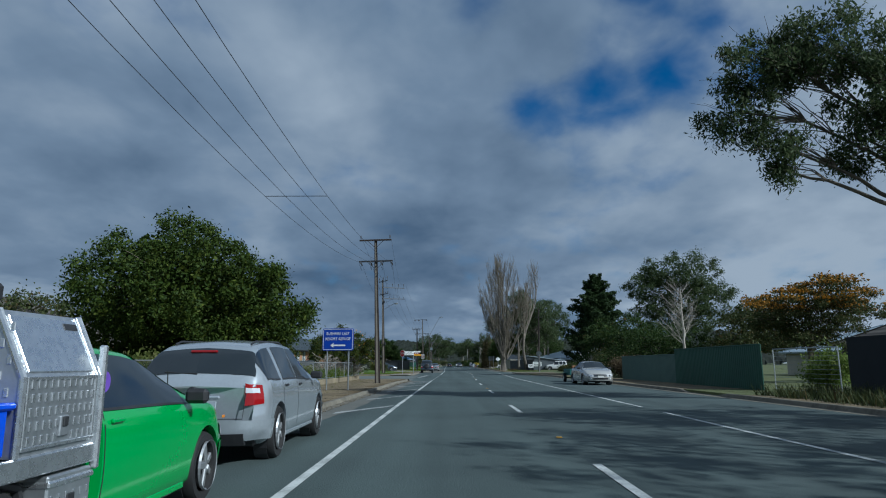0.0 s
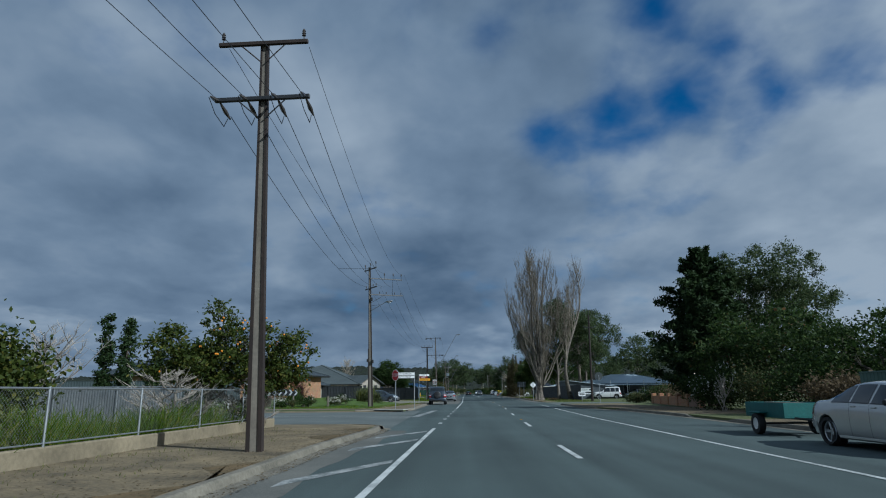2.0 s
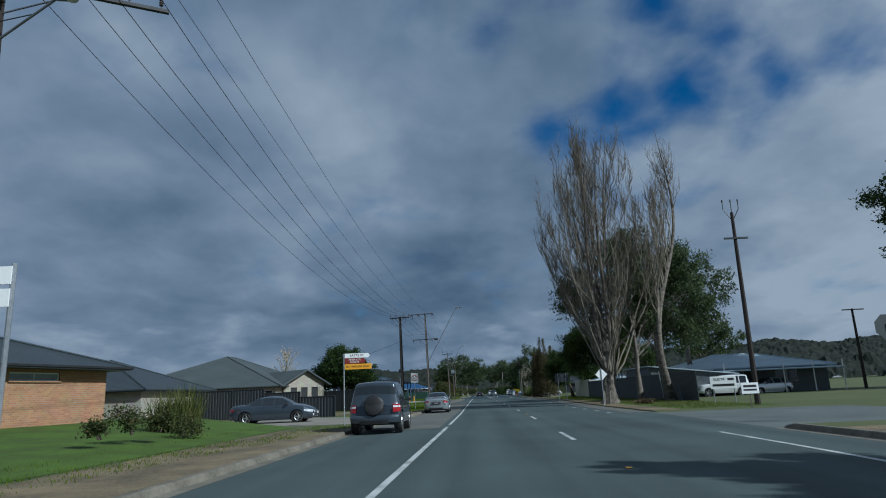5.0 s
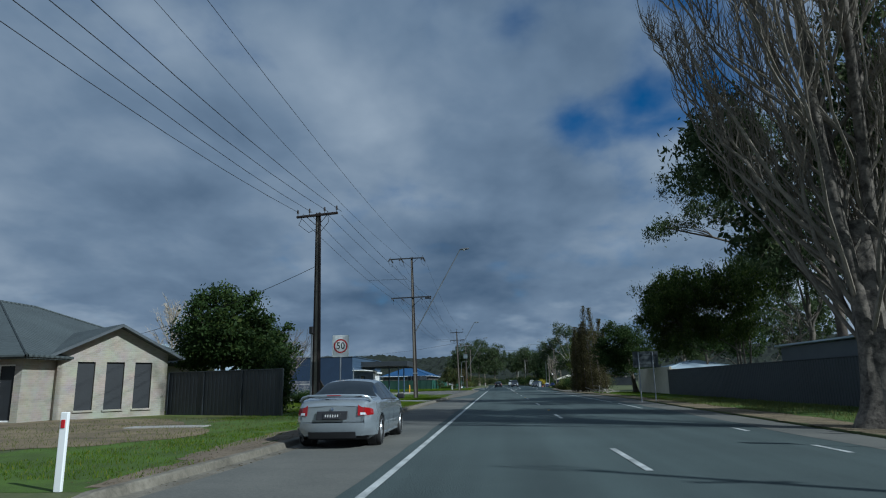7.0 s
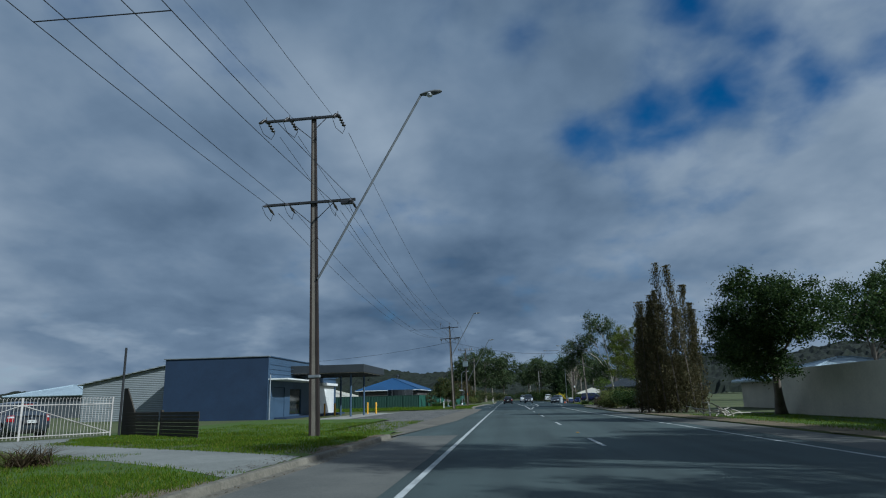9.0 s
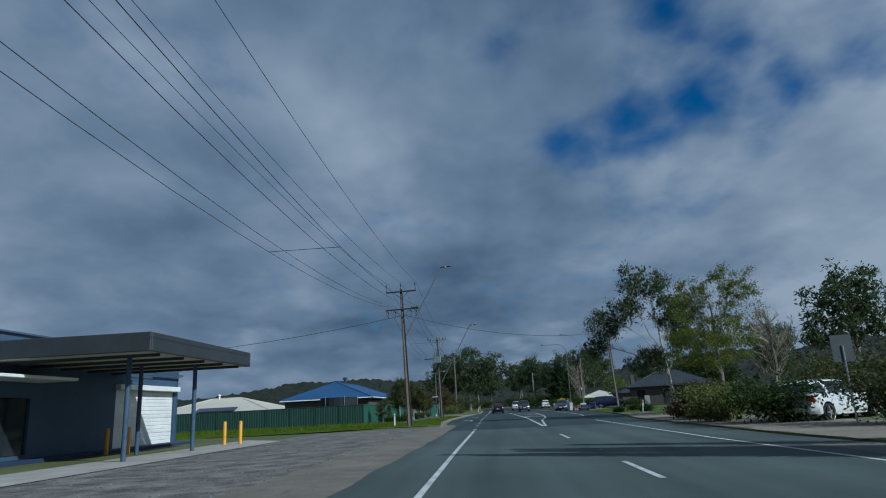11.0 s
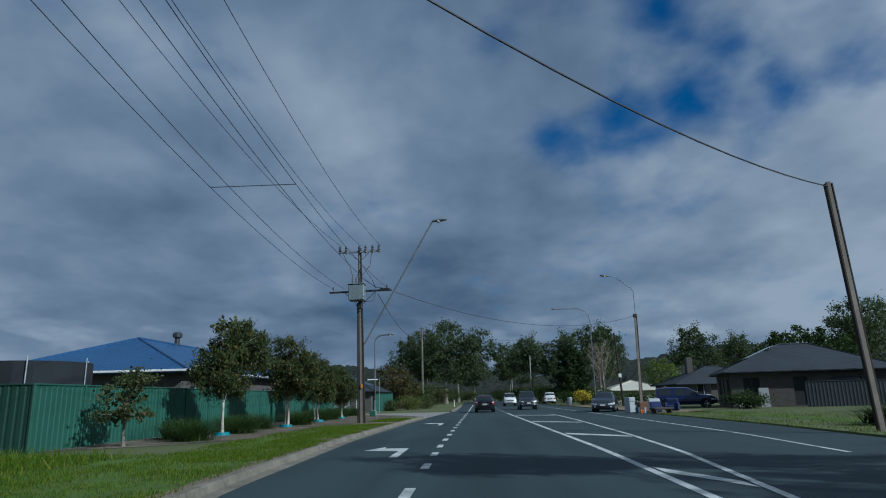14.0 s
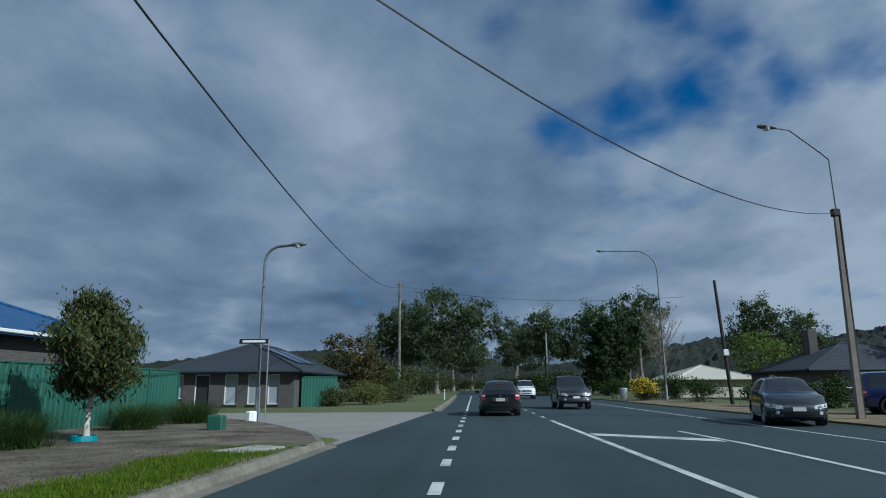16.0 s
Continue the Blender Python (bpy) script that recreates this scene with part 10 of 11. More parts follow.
ib = thing("notice_board", (16.2, 112.6, 0.1, 0, 0, -10), "white tradesman's notice on a fence", "sign")
part("board", Mesh().box((0, 0, 1.15), (1.5, 0.03, 0.75), 0.01), SIGN_WHITE, ib)
words("lettering", "ELECTR", 0.2, SIGN_INK, ib, pose(-0.22, -0.022, 1.34), wide=0.9)
part("bar", Mesh().box((0.45, -0.02, 1.34), (0.36, 0.008, 0.13)), SIGN_INK, ib)
part("bar", Mesh().box((0.0, -0.02, 1.0), (1.25, 0.008, 0.14)), SIGN_INK, ib)
for x in (-0.6, 0.6):
    part("post", Mesh().tube([(x, 0.04, -0.1), (x, 0.04, 1.4)], 0.03, 6), GALV, ib)
nb = thing("notice_board", (13.8, 103.0, 0.1), "small white notice on a stake", "sign")
part("board", Mesh().box((0, 0, 0.85), (0.8, 0.03, 0.5), 0.01), SIGN_WHITE, nb)
part("bar", Mesh().box((0, -0.02, 0.95), (0.6, 0.008, 0.1)), SIGN_INK, nb)
part("bar", Mesh().box((0, -0.02, 0.78), (0.6, 0.008, 0.08)), SIGN_INK, nb)
part("stake", Mesh().box((0, 0.04, 0.4), (0.05, 0.04, 0.9), 0.008), BARK_GREY, nb)
# drain inlet at the corner
dr = thing("drain_inlet", (-5.0, 71.9, 0.0, 0, 0, -20), "concrete drain inlet with a dark slot at the corner", "drain")
part("lid", Mesh().box((0, 0.25, 0.14), (2.3, 0.8, 0.06), 0.02), CONCRETE, dr)
part("slot", Mesh().box((0, -0.06, 0.045), (2.1, 0.3, 0.095), 0.01), BLACK, dr)
d2 = thing("drain_inlet", (-3.0, 255.2, 0.0, 0, 0, 66), "concrete drain inlet in the kerb", "drain")
part("lid", Mesh().box((0, 0.35, 0.14), (1.2, 0.7, 0.07), 0.02), CONCRETE, d2)
part("slot", Mesh().box((0, 0.02, 0.06), (1.1, 0.12, 0.1), 0.01), BLACK, d2)
# street furniture at the last corner
gb = built("service_box", Mesh().box((-6.3, 261.2, 0.32), (0.42, 0.36, 0.42), 0.03), GREEN_F, "small green service box on a mulch bed", "service box")
wb = thing("sign_base", (-7.0, 266.1, 0.1), "white wrapped base at a lamp's foot", "base")
part("wrap", Mesh().lathe([(0.2, 0), (0.2, 0.32), (0.16, 0.36), (0.0, 0.36)], n=8), SIGN_WHITE, wb)
sg = thing("street_sign", (-6.6, 266.4, 0.1), "street name blade on a grey post with unread lettering", "sign")
part("post", Mesh().tube([(0, 0, 0), (0, 0, 2.9)], 0.028, 8), GALV, sg)
bl = part("sign_blade", Mesh().box((-0.55, 0, 2.85), (1.1, 0.02, 0.18), 0.004), SIGN_INK, sg)
part("bar", Mesh().box((-0.55, -0.014, 2.85), (0.85, 0.006, 0.08)), SIGN_WHITE, bl)
# trampoline behind the green fence
tr = thing("trampoline", (-14.4, 235.5, 0.1), "netted trampoline standing above a fence", "trampoline")
part("mat", Mesh().lathe([(1.9, 0.85), (1.9, 0.9), (0.0, 0.9)], n=20), BLACK, tr)
part("net", Mesh().lathe([(1.9, 0.9), (1.9, 2.75)], n=20), SHADECLOTH, tr)
for k in range(6):
    a = k * math.pi / 3
    part("pole", Mesh().tube([(1.95 * math.cos(a), 1.95 * math.sin(a), 0), (1.95 * math.cos(a), 1.95 * math.sin(a), 2.9)], 0.025, 6), GALV, tr)
# things put out for collection on the far verge
FR = thing("fridge", (11.65, 257.9, 0.06, 0, 0, 20), "discarded white fridge on the verge", "fridge")
OLD_WHITE = mat("grimy_enamel", (0.40, 0.43, 0.44), (0.27, 0.29, 0.30), 1.2, 12, 0.45)
part("body", Mesh().box((0, 0, 0.53), (0.5, 0.55, 1.02), 0.03), OLD_WHITE, FR)
part("door", Mesh().box((0, -0.30, 0.40), (0.48, 0.05, 0.70), 0.02), OLD_WHITE, FR)
part("freezer_door", Mesh().box((0, -0.30, 0.90), (0.48, 0.05, 0.26), 0.02), OLD_WHITE, FR)
part("handle", Mesh().box((0.2, -0.34, 0.62), (0.025, 0.03, 0.2), 0.008), DARK_METAL, FR)
cp = thing("cupboard", (13.3, 260.3, 0.06, 0, 0, 12), "discarded brown chest of drawers on the verge", "cupboard")
part("carcass", Mesh().box((0, 0, 0.36), (1.15, 0.45, 0.68), 0.015), BARK, cp)
for k in range(3):
    part("drawer", Mesh().box((0, -0.235, 0.14 + k * 0.215), (1.07, 0.03, 0.19), 0.008), mat("brown_veneer", (0.17, 0.075, 0.035), (0.10, 0.045, 0.022), 1.0, 14, 0.6) if k == 0 else bpy.data.materials["brown_veneer"], cp)
mt = thing("mattress", (13.5, 258.6, 0.06, 0, 0, 8), "discarded pale mattress leaning on the verge", "mattress")
part("slab", Mesh().box((0, 0, 0.47), (0.85, 0.2, 0.92), 0.07, m=Matrix.Rotation(radians(-9), 4, "X")), OLD_WHITE, mt)
part("cover", Mesh().box((0.05, -0.06, 0.36), (0.8, 0.2, 0.70), 0.06, m=Matrix.Rotation(radians(-9), 4, "X")), mat("navy_cloth", (0.02, 0.035, 0.11), (0.015, 0.025, 0.08), 2, 25, 0.95), mt, "dark blue cover")
so = thing("armchair", (14.7, 258.8, 0.06, 0, 0, -20), "discarded dark blue armchair on the verge", "chair")
NAVY = bpy.data.materials["navy_cloth"]
part("seat", Mesh().box((0, -0.05, 0.28), (0.62, 0.6, 0.36), 0.09), NAVY, so)
part("backrest", Mesh().box((0, 0.32, 0.50), (0.85, 0.22, 0.86), 0.10), NAVY, so)
for sd in (-1, 1):
    part("armrest", Mesh().box((sd * 0.40, -0.02, 0.36), (0.2, 0.75, 0.56), 0.09), NAVY, so)
bn = thing("bench", (13.2, 256.0, 0.06, 0, 0, 30), "low dark bench lying on the verge", "bench")
part("seat", Mesh().box((0, 0, 0.30), (1.7, 0.5, 0.13), 0.04), DARKWOOD, bn)
for x in (-0.65, 0.65):
    part("leg", Mesh().box((x, 0, 0.12), (0.12, 0.42, 0.25), 0.02), DARKWOOD, bn)
for x, y, c_, hh, nm, lab in ((12.1, 257.7, BLUE_CLAD, 0.38, "bucket", "blue plastic bucket among discarded goods"), (12.35, 257.4, SIGN_RED, 0.30, "bottle", "red plastic bottle among discarded goods"), (12.55, 257.8, OLD_WHITE, 0.36, "bucket", "white plastic tub among discarded goods"), (12.2, 257.2, LAMP_AMBER, 0.26, "bottle", "orange plastic bottle among discarded goods")):
    tb = thing(nm, (x, y, 0.06), lab, nm)
    part("body", Mesh().lathe([(0.11, 0.0), (0.14, hh * 0.8), (0.15, hh), (0.13, hh), (0.12, hh * 0.3), (0.0, hh * 0.28)] if nm == "bucket" else [(0.06, 0.0), (0.07, hh * 0.6), (0.025, hh * 0.8), (0.025, hh), (0.0, hh)], n=12), c_, tb, smooth=True)
built("bin", Mesh().lathe([(0.26, 0.0), (0.32, 0.85), (0.34, 0.88), (0.3, 0.95), (0.0, 0.97)], (13.2, 296.5, 0.1), n=12), OLD_WHITE, "pale bin beside a garden", "bin")
# flower tub and logs on the third house's lawn
pt = thing("flower_tub", (-14.8, 147.2, 0.1), "cut log tub with flowers", "planter")
part("log", Mesh().lathe([(0.24, 0), (0.22, 0.5), (0.0, 0.5)], n=12), BARK_PALE, pt)
part("flowers", quads("flowers", leaf_quads(np.random.default_rng(3).normal(size=(160, 3)) * 0.14 + np.array([0, 0, 0.62]), 0.09, np.random.default_rng(4)), LEAF_ORANGE), LEAF_ORANGE, pt)

# ---- the other plants, along the way ----
rngp = random.Random(21)
# first garden
bush("hedge_shrub", (-8.9, 20.5), (1.6, 4.5, 1.6), "overgrown weedy shrub behind a chain-link fence", LEAF_WEED, 6000, 0.13, 1)
bush("hedge_shrub", (-8.8, 25.5), (1.5, 4.5, 1.4), "leafy creeper grown through a chain-link fence", LEAF_BRIGHT, 6000, 0.12, 2)
bush("weeds", (-9.0, 31.5), (2.0, 6.0, 1.5), "tall dry weeds behind a chain-link fence", LEAF_WEED, 8000, 0.14, 3)
bush("weeds", (-9.4, 37.5), (2.2, 5.0, 1.3), "tall dry weeds behind a chain-link fence", LEAF_WEED, 6000, 0.14, 4)
for k, (x, y, h_, lm_) in enumerate(((-8.5, 16.5, 1.5, LEAF_SHADE), (-8.45, 19.5, 1.35, LEAF_OLIVE), (-8.4, 22.6, 1.5, LEAF_FLAX), (-8.3, 25.4, 1.35, LEAF_WEED), (-8.25, 28.4, 1.3, LEAF_FLAX), (-8.15, 31.4, 1.25, LEAF_WEED), (-8.05, 34.4, 1.2, LEAF_OLIVE), (-7.95, 37.6, 1.15, LEAF_WEED))):
    bush("ivy_mound", (x, y), (1.0, 3.4, h_), "creeper and weeds grown into a wire fence", lm_, 3600, 0.10, 300 + k, "creeper", "fence creepers")
bush("garden_shrub", (-11.8, 38.5), (3.0, 3.5, 2.3), "dense dark citrus shrub", LEAF_DARK, 7000, 0.16, 5)
bush("garden_shrub", (-11.0, 42.0), (2.4, 3.0, 2.8), "dense glossy citrus shrub behind a fence", LEAF_CITRUS, 9000, 0.15, 19)
bush("garden_shrub", (-16.5, 41.5), (3.4, 3.4, 2.6), "bright green garden shrub", LEAF_BRIGHT, 6000, 0.18, 6)
CITRUS = [(0.35, 0, 2.9, 0.72, 0.85, 1.1), (1.4, 0.3, 2.7, 0.68, 0.8, 1.0), (2.5, 0.6, 2.3, 0.72, 0.8, 0.95), (0.0, 0, 2.0, 1.4, 1.4, 0.8), (1.5, 0.2, 1.7, 1.5, 1.3, 0.65), (-0.9, -0.4, 2.3, 1.0, 1.2, 1.0)]
leafy_tree("orange_tree", (-8.0, 47.6), CITRUS, 0.10, "orange tree hung with fruit behind a fence", LEAF_CITRUS, BARK_GREY, clumps=170, leaves=80, leaf=0.125, clump_r=0.30, droop=0.2, seed=31, trunks=2, fork=0.2)
fr = thing("orange_fruit", (-8.0, 47.6, 0.1), "ripe oranges on a garden tree", "fruit")
rf_ = np.random.default_rng(8)
for k in range(84):
    c_ = CITRUS[k % 4]
    v = rf_.normal(size=3)
    v /= np.linalg.norm(v)
    p = v * np.array(c_[3:]) * rf_.uniform(0.8, 1.08) + np.array(c_[:3])
    part("orange", Mesh().lathe([(0.0, -0.035), (0.024, -0.024), (0.034, 0.0), (0.024, 0.024), (0.0, 0.035)], tuple(p), n=7), FRUIT, fr, smooth=True)
bare_tree("garden_tree", (-8.2, 45.5), 1.9, 3.4, 0.09, "tangled leafless shrub behind a fence", 26, 12, 0.25, 32, TWIG_PALE, BARK_GREY, 0.2, twig_r=0.008, trunks=2)
bare_tree("garden_tree", (-6.95, 48.6), 1.9, 3.2, 0.08, "tangled leafless shrub spilling over a wire fence", 40, 14, 0.22, 33, TWIG_PALE, BARK_GREY, 0.2, twig_r=0.008, trunks=2)
bare_tree("fruit_tree", (-17.5, 54.0), 3.8, 5.0, 0.14, "bare spreading fruit tree", 30, 10, 0.5, 34, TWIG_PALE, BARK_GREY, 0.25)
for x, y, h in ((-19.2, 61.5, 5.6), (-18.3, 62.0, 5.5), (-15.5, 60.0, 3.4), (-10.8, 53.6, 3.2)):
    leafy_tree("pencil_pine", (x, y), [(0, 0, h * 0.5, 0.38, 0.38, h * 0.5)], 0.07, "narrow dark pencil pine", LEAF_PINE, clumps=80, leaves=50, leaf=0.16, clump_r=0.24, seed=int(h * 10), category="tree")
bush("garden_shrub", (-10.5, 33.5), (2.4, 3.0, 2.6), "tall leafy shrub under a shade tree", LEAF_DARK, 7000, 0.16, 7)
leafy_tree("garden_tree", (-13.5, 36.5), [(0, 0, 2.6, 1.8, 1.8, 1.6)], 0.1, "light green young garden tree", LEAF_BRIGHT, clumps=36, leaves=70, leaf=0.16, clump_r=0.5, seed=36)
leafy_tree("garden_tree", (-21, 33), [(0, 0, 3.2, 2.4, 2.4, 2.0)], 0.14, "light green garden tree", LEAF_OLIVE, clumps=44, leaves=70, leaf=0.2, clump_r=0.6, seed=37)
grass(lambda u, v: (-12 + u * 4.2, 38 + v * 14), 9000, 0.22, "long green grass in a fenced garden", 1, z=0.12, width=0.014)

# garden of the brick house
for k in range(30):
    x, y = rngp.uniform(-22, -8.5), 0
    y = 76.5 + (x + 22) * 0.10 + rngp.uniform(0, 3.2) + max(0, (x + 12)) * 3.2
    zz = 0.16 + max(0, (y - 76) * 0.03)
    wht = rngp.random() < 0.45
    bush("rose_bush", (x, y), (rngp.uniform(0.7, 1.2), rngp.uniform(0.7, 1.2), rngp.uniform(0.5, 1.0)), "low white-flowered shrub in a garden bed" if wht else "low green shrub in a garden bed", LEAF_OLIVE if k % 2 else LEAF_DARK, 900, 0.09, 100 + k, group="garden shrubs", extra=(FLOWER_W, "blossom", 0.3, 0.09) if wht else None, lumps=8, stems=4, z=zz)
for x, y, h, lm, lab in ((-17.6, 84.4, 2.4, LEAF_PURPLE, "purple cordyline with strap leaves"), (-15.2, 87.5, 2.5, LEAF_PURPLE, "purple cordyline with strap leaves"), (-14.4, 82.5, 1.5, LEAF_FLAX, "green yucca with strap leaves"), (-9.6, 95.5, 1.9, LEAF_WEED, "yellow-green cordyline in a garden"), (-10.6, 96.2, 1.7, LEAF_WEED, "yellow-green cordyline in a garden")):
    tussock("cordyline", (x, y), h, 0.9, lab, lm, 260, int(x * 10) % 97, 0.055, arch=0.4, z=0.3)
grass(lambda u, v: (-24 + u * 16, 75 + v * 24), 30000, 0.12, "short lawn grass", 2, z=0.18, width=0.012)
grass(lambda u, v: (np.interp(v, [0, 1], [-8.5, -6.0]) + u * 2.0, 74.6 + v * 26), 7000, 0.10, "thin grass on a bare verge", 3, z=0.12)
bush("garden_shrub", (-8.6, 93.5), (1.2, 1.2, 0.9), "clipped round shrub in a garden", LEAF_OLIVE, 1200, 0.08, 140)

# second and third houses
leafy_tree("garden_tree", (-12.6, 137.6), [(0, 0, 4.1, 2.5, 2.4, 2.4), (2.0, 0.4, 3.1, 1.8, 1.9, 1.8), (-1.9, 1.4, 3.5, 1.6, 1.6, 1.8)], 0.2, "dense dark tree behind a charcoal fence", LEAF_DARK, clumps=230, leaves=110, leaf=0.19, clump_r=0.5, seed=42, fill=0.12)
bare_tree("garden_tree", (-22, 150), 7.6, 4.5, 0.16, "bare winter tree behind a roof", 36, 10, 0.7, 43, TWIG, BARK_GREY, 0.3)
bush("garden_shrub", (-8.2, 133.4), (1.4, 1.8, 2.6), "dark shrub at a fence's end", LEAF_DARK, 6000, 0.13, 44)
bare_tree("birch_tree", (-13.6, 148.6), 4.9, 6.4, 0.18, "pale-limbed crape myrtle, nearly leafless", 60, 22, 0.5, 46, mat("dark_twig", (0.16, 0.13, 0.11), (0.09, 0.075, 0.065), 2.0, 9.0, 0.95, bump=0.3), BARK_PALE, 0.14, trunks=4, twig_r=0.010)
tussock("agapanthus", (-12.0, 150.6), 1.15, 1.5, "dark green agapanthus clump on a lawn", LEAF_FLAX, 900, 47, 0.06, arch=0.8)
tussock("dry_tussock", (-8.6, 150.4), 0.6, 0.9, "brown dry grass clump on a lawn", LEAF_BROWN, 260, 48, 0.03, arch=0.9)
KY = np.arange(100.0, 300.0, 4.0)
KL = np.array([kerb_left(q) for q in KY])
grass(lambda u, v: (np.interp(113.5 + v * 34, KY, KL) - 0.15 - u * 6.0, 113.5 + v * 34), 60000, 0.075, "mown grass on a verge", 4, z=0.124, width=0.011, skip=lambda x, y: y < 128 and (x < -6.4 + (y - 117) * 0.12 or (115.6 < y < 123.6 and x > -3.75)))
grass(lambda u, v: (-17 + u * 9.5, 134 + v * 19), 34000, 0.09, "lawn grass", 5, z=0.124, width=0.011)
patch("lawn", [(-8, 130), (-8, 148.5), (-10, 153), (-16, 156), (-16.6, 134), (-12, 130.4)], 0.127, mat("worn_lawn", (0.070, 0.112, 0.013), (0.13, 0.118, 0.035), 0.35, 5, 0.95, bump=0.8), "worn front lawn, green and straw", "lawn", 15, 0.1)
grass(lambda u, v: (-13.5 + u * 10.5, 156.5 + v * 17), 26000, 0.11, "rough grass round a pole", 6, z=0.124, width=0.012)
patch("lawn", [(-6, 156), (-14, 159), (-16.5, 166), (-16.5, 184), (-6, 180)], 0.120, GRASS_G, "rough lawn beside an old workshop", "lawn", 16, 0.1)
grass(lambda u, v: (-36 + u * 29, 217 + v * 12), 30000, 0.22, "rank green grass before a fence", 7, z=0.12, width=0.016)
patch("lawn", [(-5.4, 218), (-60, 218), (-60, 209.4), (-24, 210.4), (-9.8, 213.7), (-7.0, 215.0)], 0.1205, GRASS_G, "rough grass running out into gravel", "lawn", 18, 0.3)
grass(lambda u, v: (-7.0 - u * 22, 217.6 - v * np.interp(u, [0, 0.13, 0.77, 1.0], [2.6, 3.8, 7.0, 7.6])), 34000, 0.11, "rough grass at the edge of a gravel forecourt", 33, z=0.12, width=0.013)
patch("lawn", [(-4.8, 217.3), (-60, 217.3), (-60, 228), (-11, 230.6), (-4.8, 229)], 0.123, GRASS_G, "rank grassy lot", "lawn", 17, 0.1)
grass(lambda u, v: (np.interp(227 + v * 29, KY, KL) - 0.15 - u * 1.9, 227 + v * 29), 46000, 0.075, "mown grass strip", 8, z=0.124, width=0.012, skip=lambda x, y: 246.2 < y < 249.4)

grass(lambda u, v: (np.interp(216 + v * 30, KY, KL) - 0.2 - u * 3.2, 216 + v * 30), 42000, 0.09, "mown grass strip by a kerb", 21, z=0.126, width=0.011)
grass(lambda u, v: (np.interp(249.2 + v * 5.6, KY, KL) - 0.2 - u * 1.6, 249.2 + v * 5.6), 9000, 0.10, "short grass strip by a street corner", 23, z=0.126, width=0.011)
grass(lambda u, v: (-13 + u * 7.5, 216.5 + v * 13), 26000, 0.12, "green grass on a corner lot", 22, z=0.124, width=0.012)
grass(lambda u, v: (np.interp(141.5 + v * 7, KY, KL) - 0.2 - u * 5.5, 141.5 + v * 7), 22000, 0.085, "mown grass on a verge", 24, z=0.126, width=0.011)
grass(lambda u, v: (np.interp(152.4 + v * 8, KY, KL) - 0.4 - u * 6.0, 152.4 + v * 8), 16000, 0.10, "rough grass beside a driveway", 25, z=0.126, width=0.011, skip=lambda x, y: y < 151.6 - (x + 3) * 0.62)
grass(lambda u, v: (-8.05 + v * 1.1 - u * 1.8, 24 + v * 24.0), 16000, 0.62, "tall rank grass behind a wire fence", 26, z=0.12, width=0.016)
grass(lambda u, v: (-4.6 - u * 2.6, 24 + v * 26), 1500, 0.08, "thin weeds on a sandy verge", 27, LEAF_WEED, z=0.124, width=0.010)
grass(lambda u, v: (-14.5 + u * 9.5, 117.5 + v * 12), 7000, 0.10, "thin weeds in a bare yard", 28, LEAF_WEED, z=0.13, width=0.010)
NEAR_X, NEAR_Y = (3.0, 4.6, 7.0, 11.2, 18.6), (147.6, 149.2, 151.0, 153.8, 158.2)
FAR_X, FAR_Y = (3.0, 6.0, 9.1, 13.8, 15.5), (151.6, 153.6, 155.4, 158.2, 162.5)
grass(lambda u, v: (-3.3 - u * 13, 141.0 + v * (np.interp(3.3 + u * 13, NEAR_X, NEAR_Y) - 140.8)), 30000, 0.085, "mown grass before a driveway", 29, z=0.126, width=0.012)
grass(lambda u, v: (-3.4 - u * 11.5, 164.0 - v * (164.2 - np.interp(3.4 + u * 11.5, FAR_X, FAR_Y))), 26000, 0.10, "rough grass beyond a driveway", 30, z=0.126, width=0.012)
# street trees and strap-leaf clumps by the green fence
for x, y, h, sd in ((-8.5, 238.2, 4.95, 51), (-8.0, 245.0, 4.6, 52), (-8.1, 252.0, 3.9, 53), (-7.9, 257.6, 3.7, 54)):
    rs = random.Random(sd)
    broad = (1.02, 1.12, 0.95, 0.95)[sd - 51]
    lob = [(rs.uniform(-0.12, 0.12) * h * broad, rs.uniform(-0.12, 0.12) * h, h * q, h * w_ * broad * rs.uniform(0.9, 1.1), h * w_ * rs.uniform(0.9, 1.1), h * v_) for q, w_, v_ in ((0.58, 0.25, 0.17), (0.46, 0.24, 0.12), (0.72, 0.22, 0.14), (0.85, 0.15, 0.10), (0.64, 0.25, 0.15), (0.38, 0.20, 0.09))]
    leafy_tree("street_tree", (x, y), lob, 0.06, "young street tree with russet tips and a pale trunk", LEAF_STREET, BARK_PALE, clumps=130, leaves=115, leaf=0.15, clump_r=0.27, droop=0.75, seed=sd, group="street trees", aspect=0.26, fork=0.15, trunks=1 if sd == 51 else 2, fill=0.05, shell=0.35)
    c = thing("tree_collar", (x, y, 0.12), "turquoise watering collar round a young tree", "collar", "tree collars")
    part("ring", Mesh().lathe([(0.30, 0.0), (0.28, 0.13), (0.26, 0.13), (0.27, 0.0)], n=16), mat("turquoise_plastic", (0.02, 0.22, 0.26), (0.015, 0.16, 0.2), 2, 20, 0.5) if sd == 51 else bpy.data.materials["turquoise_plastic"], c)
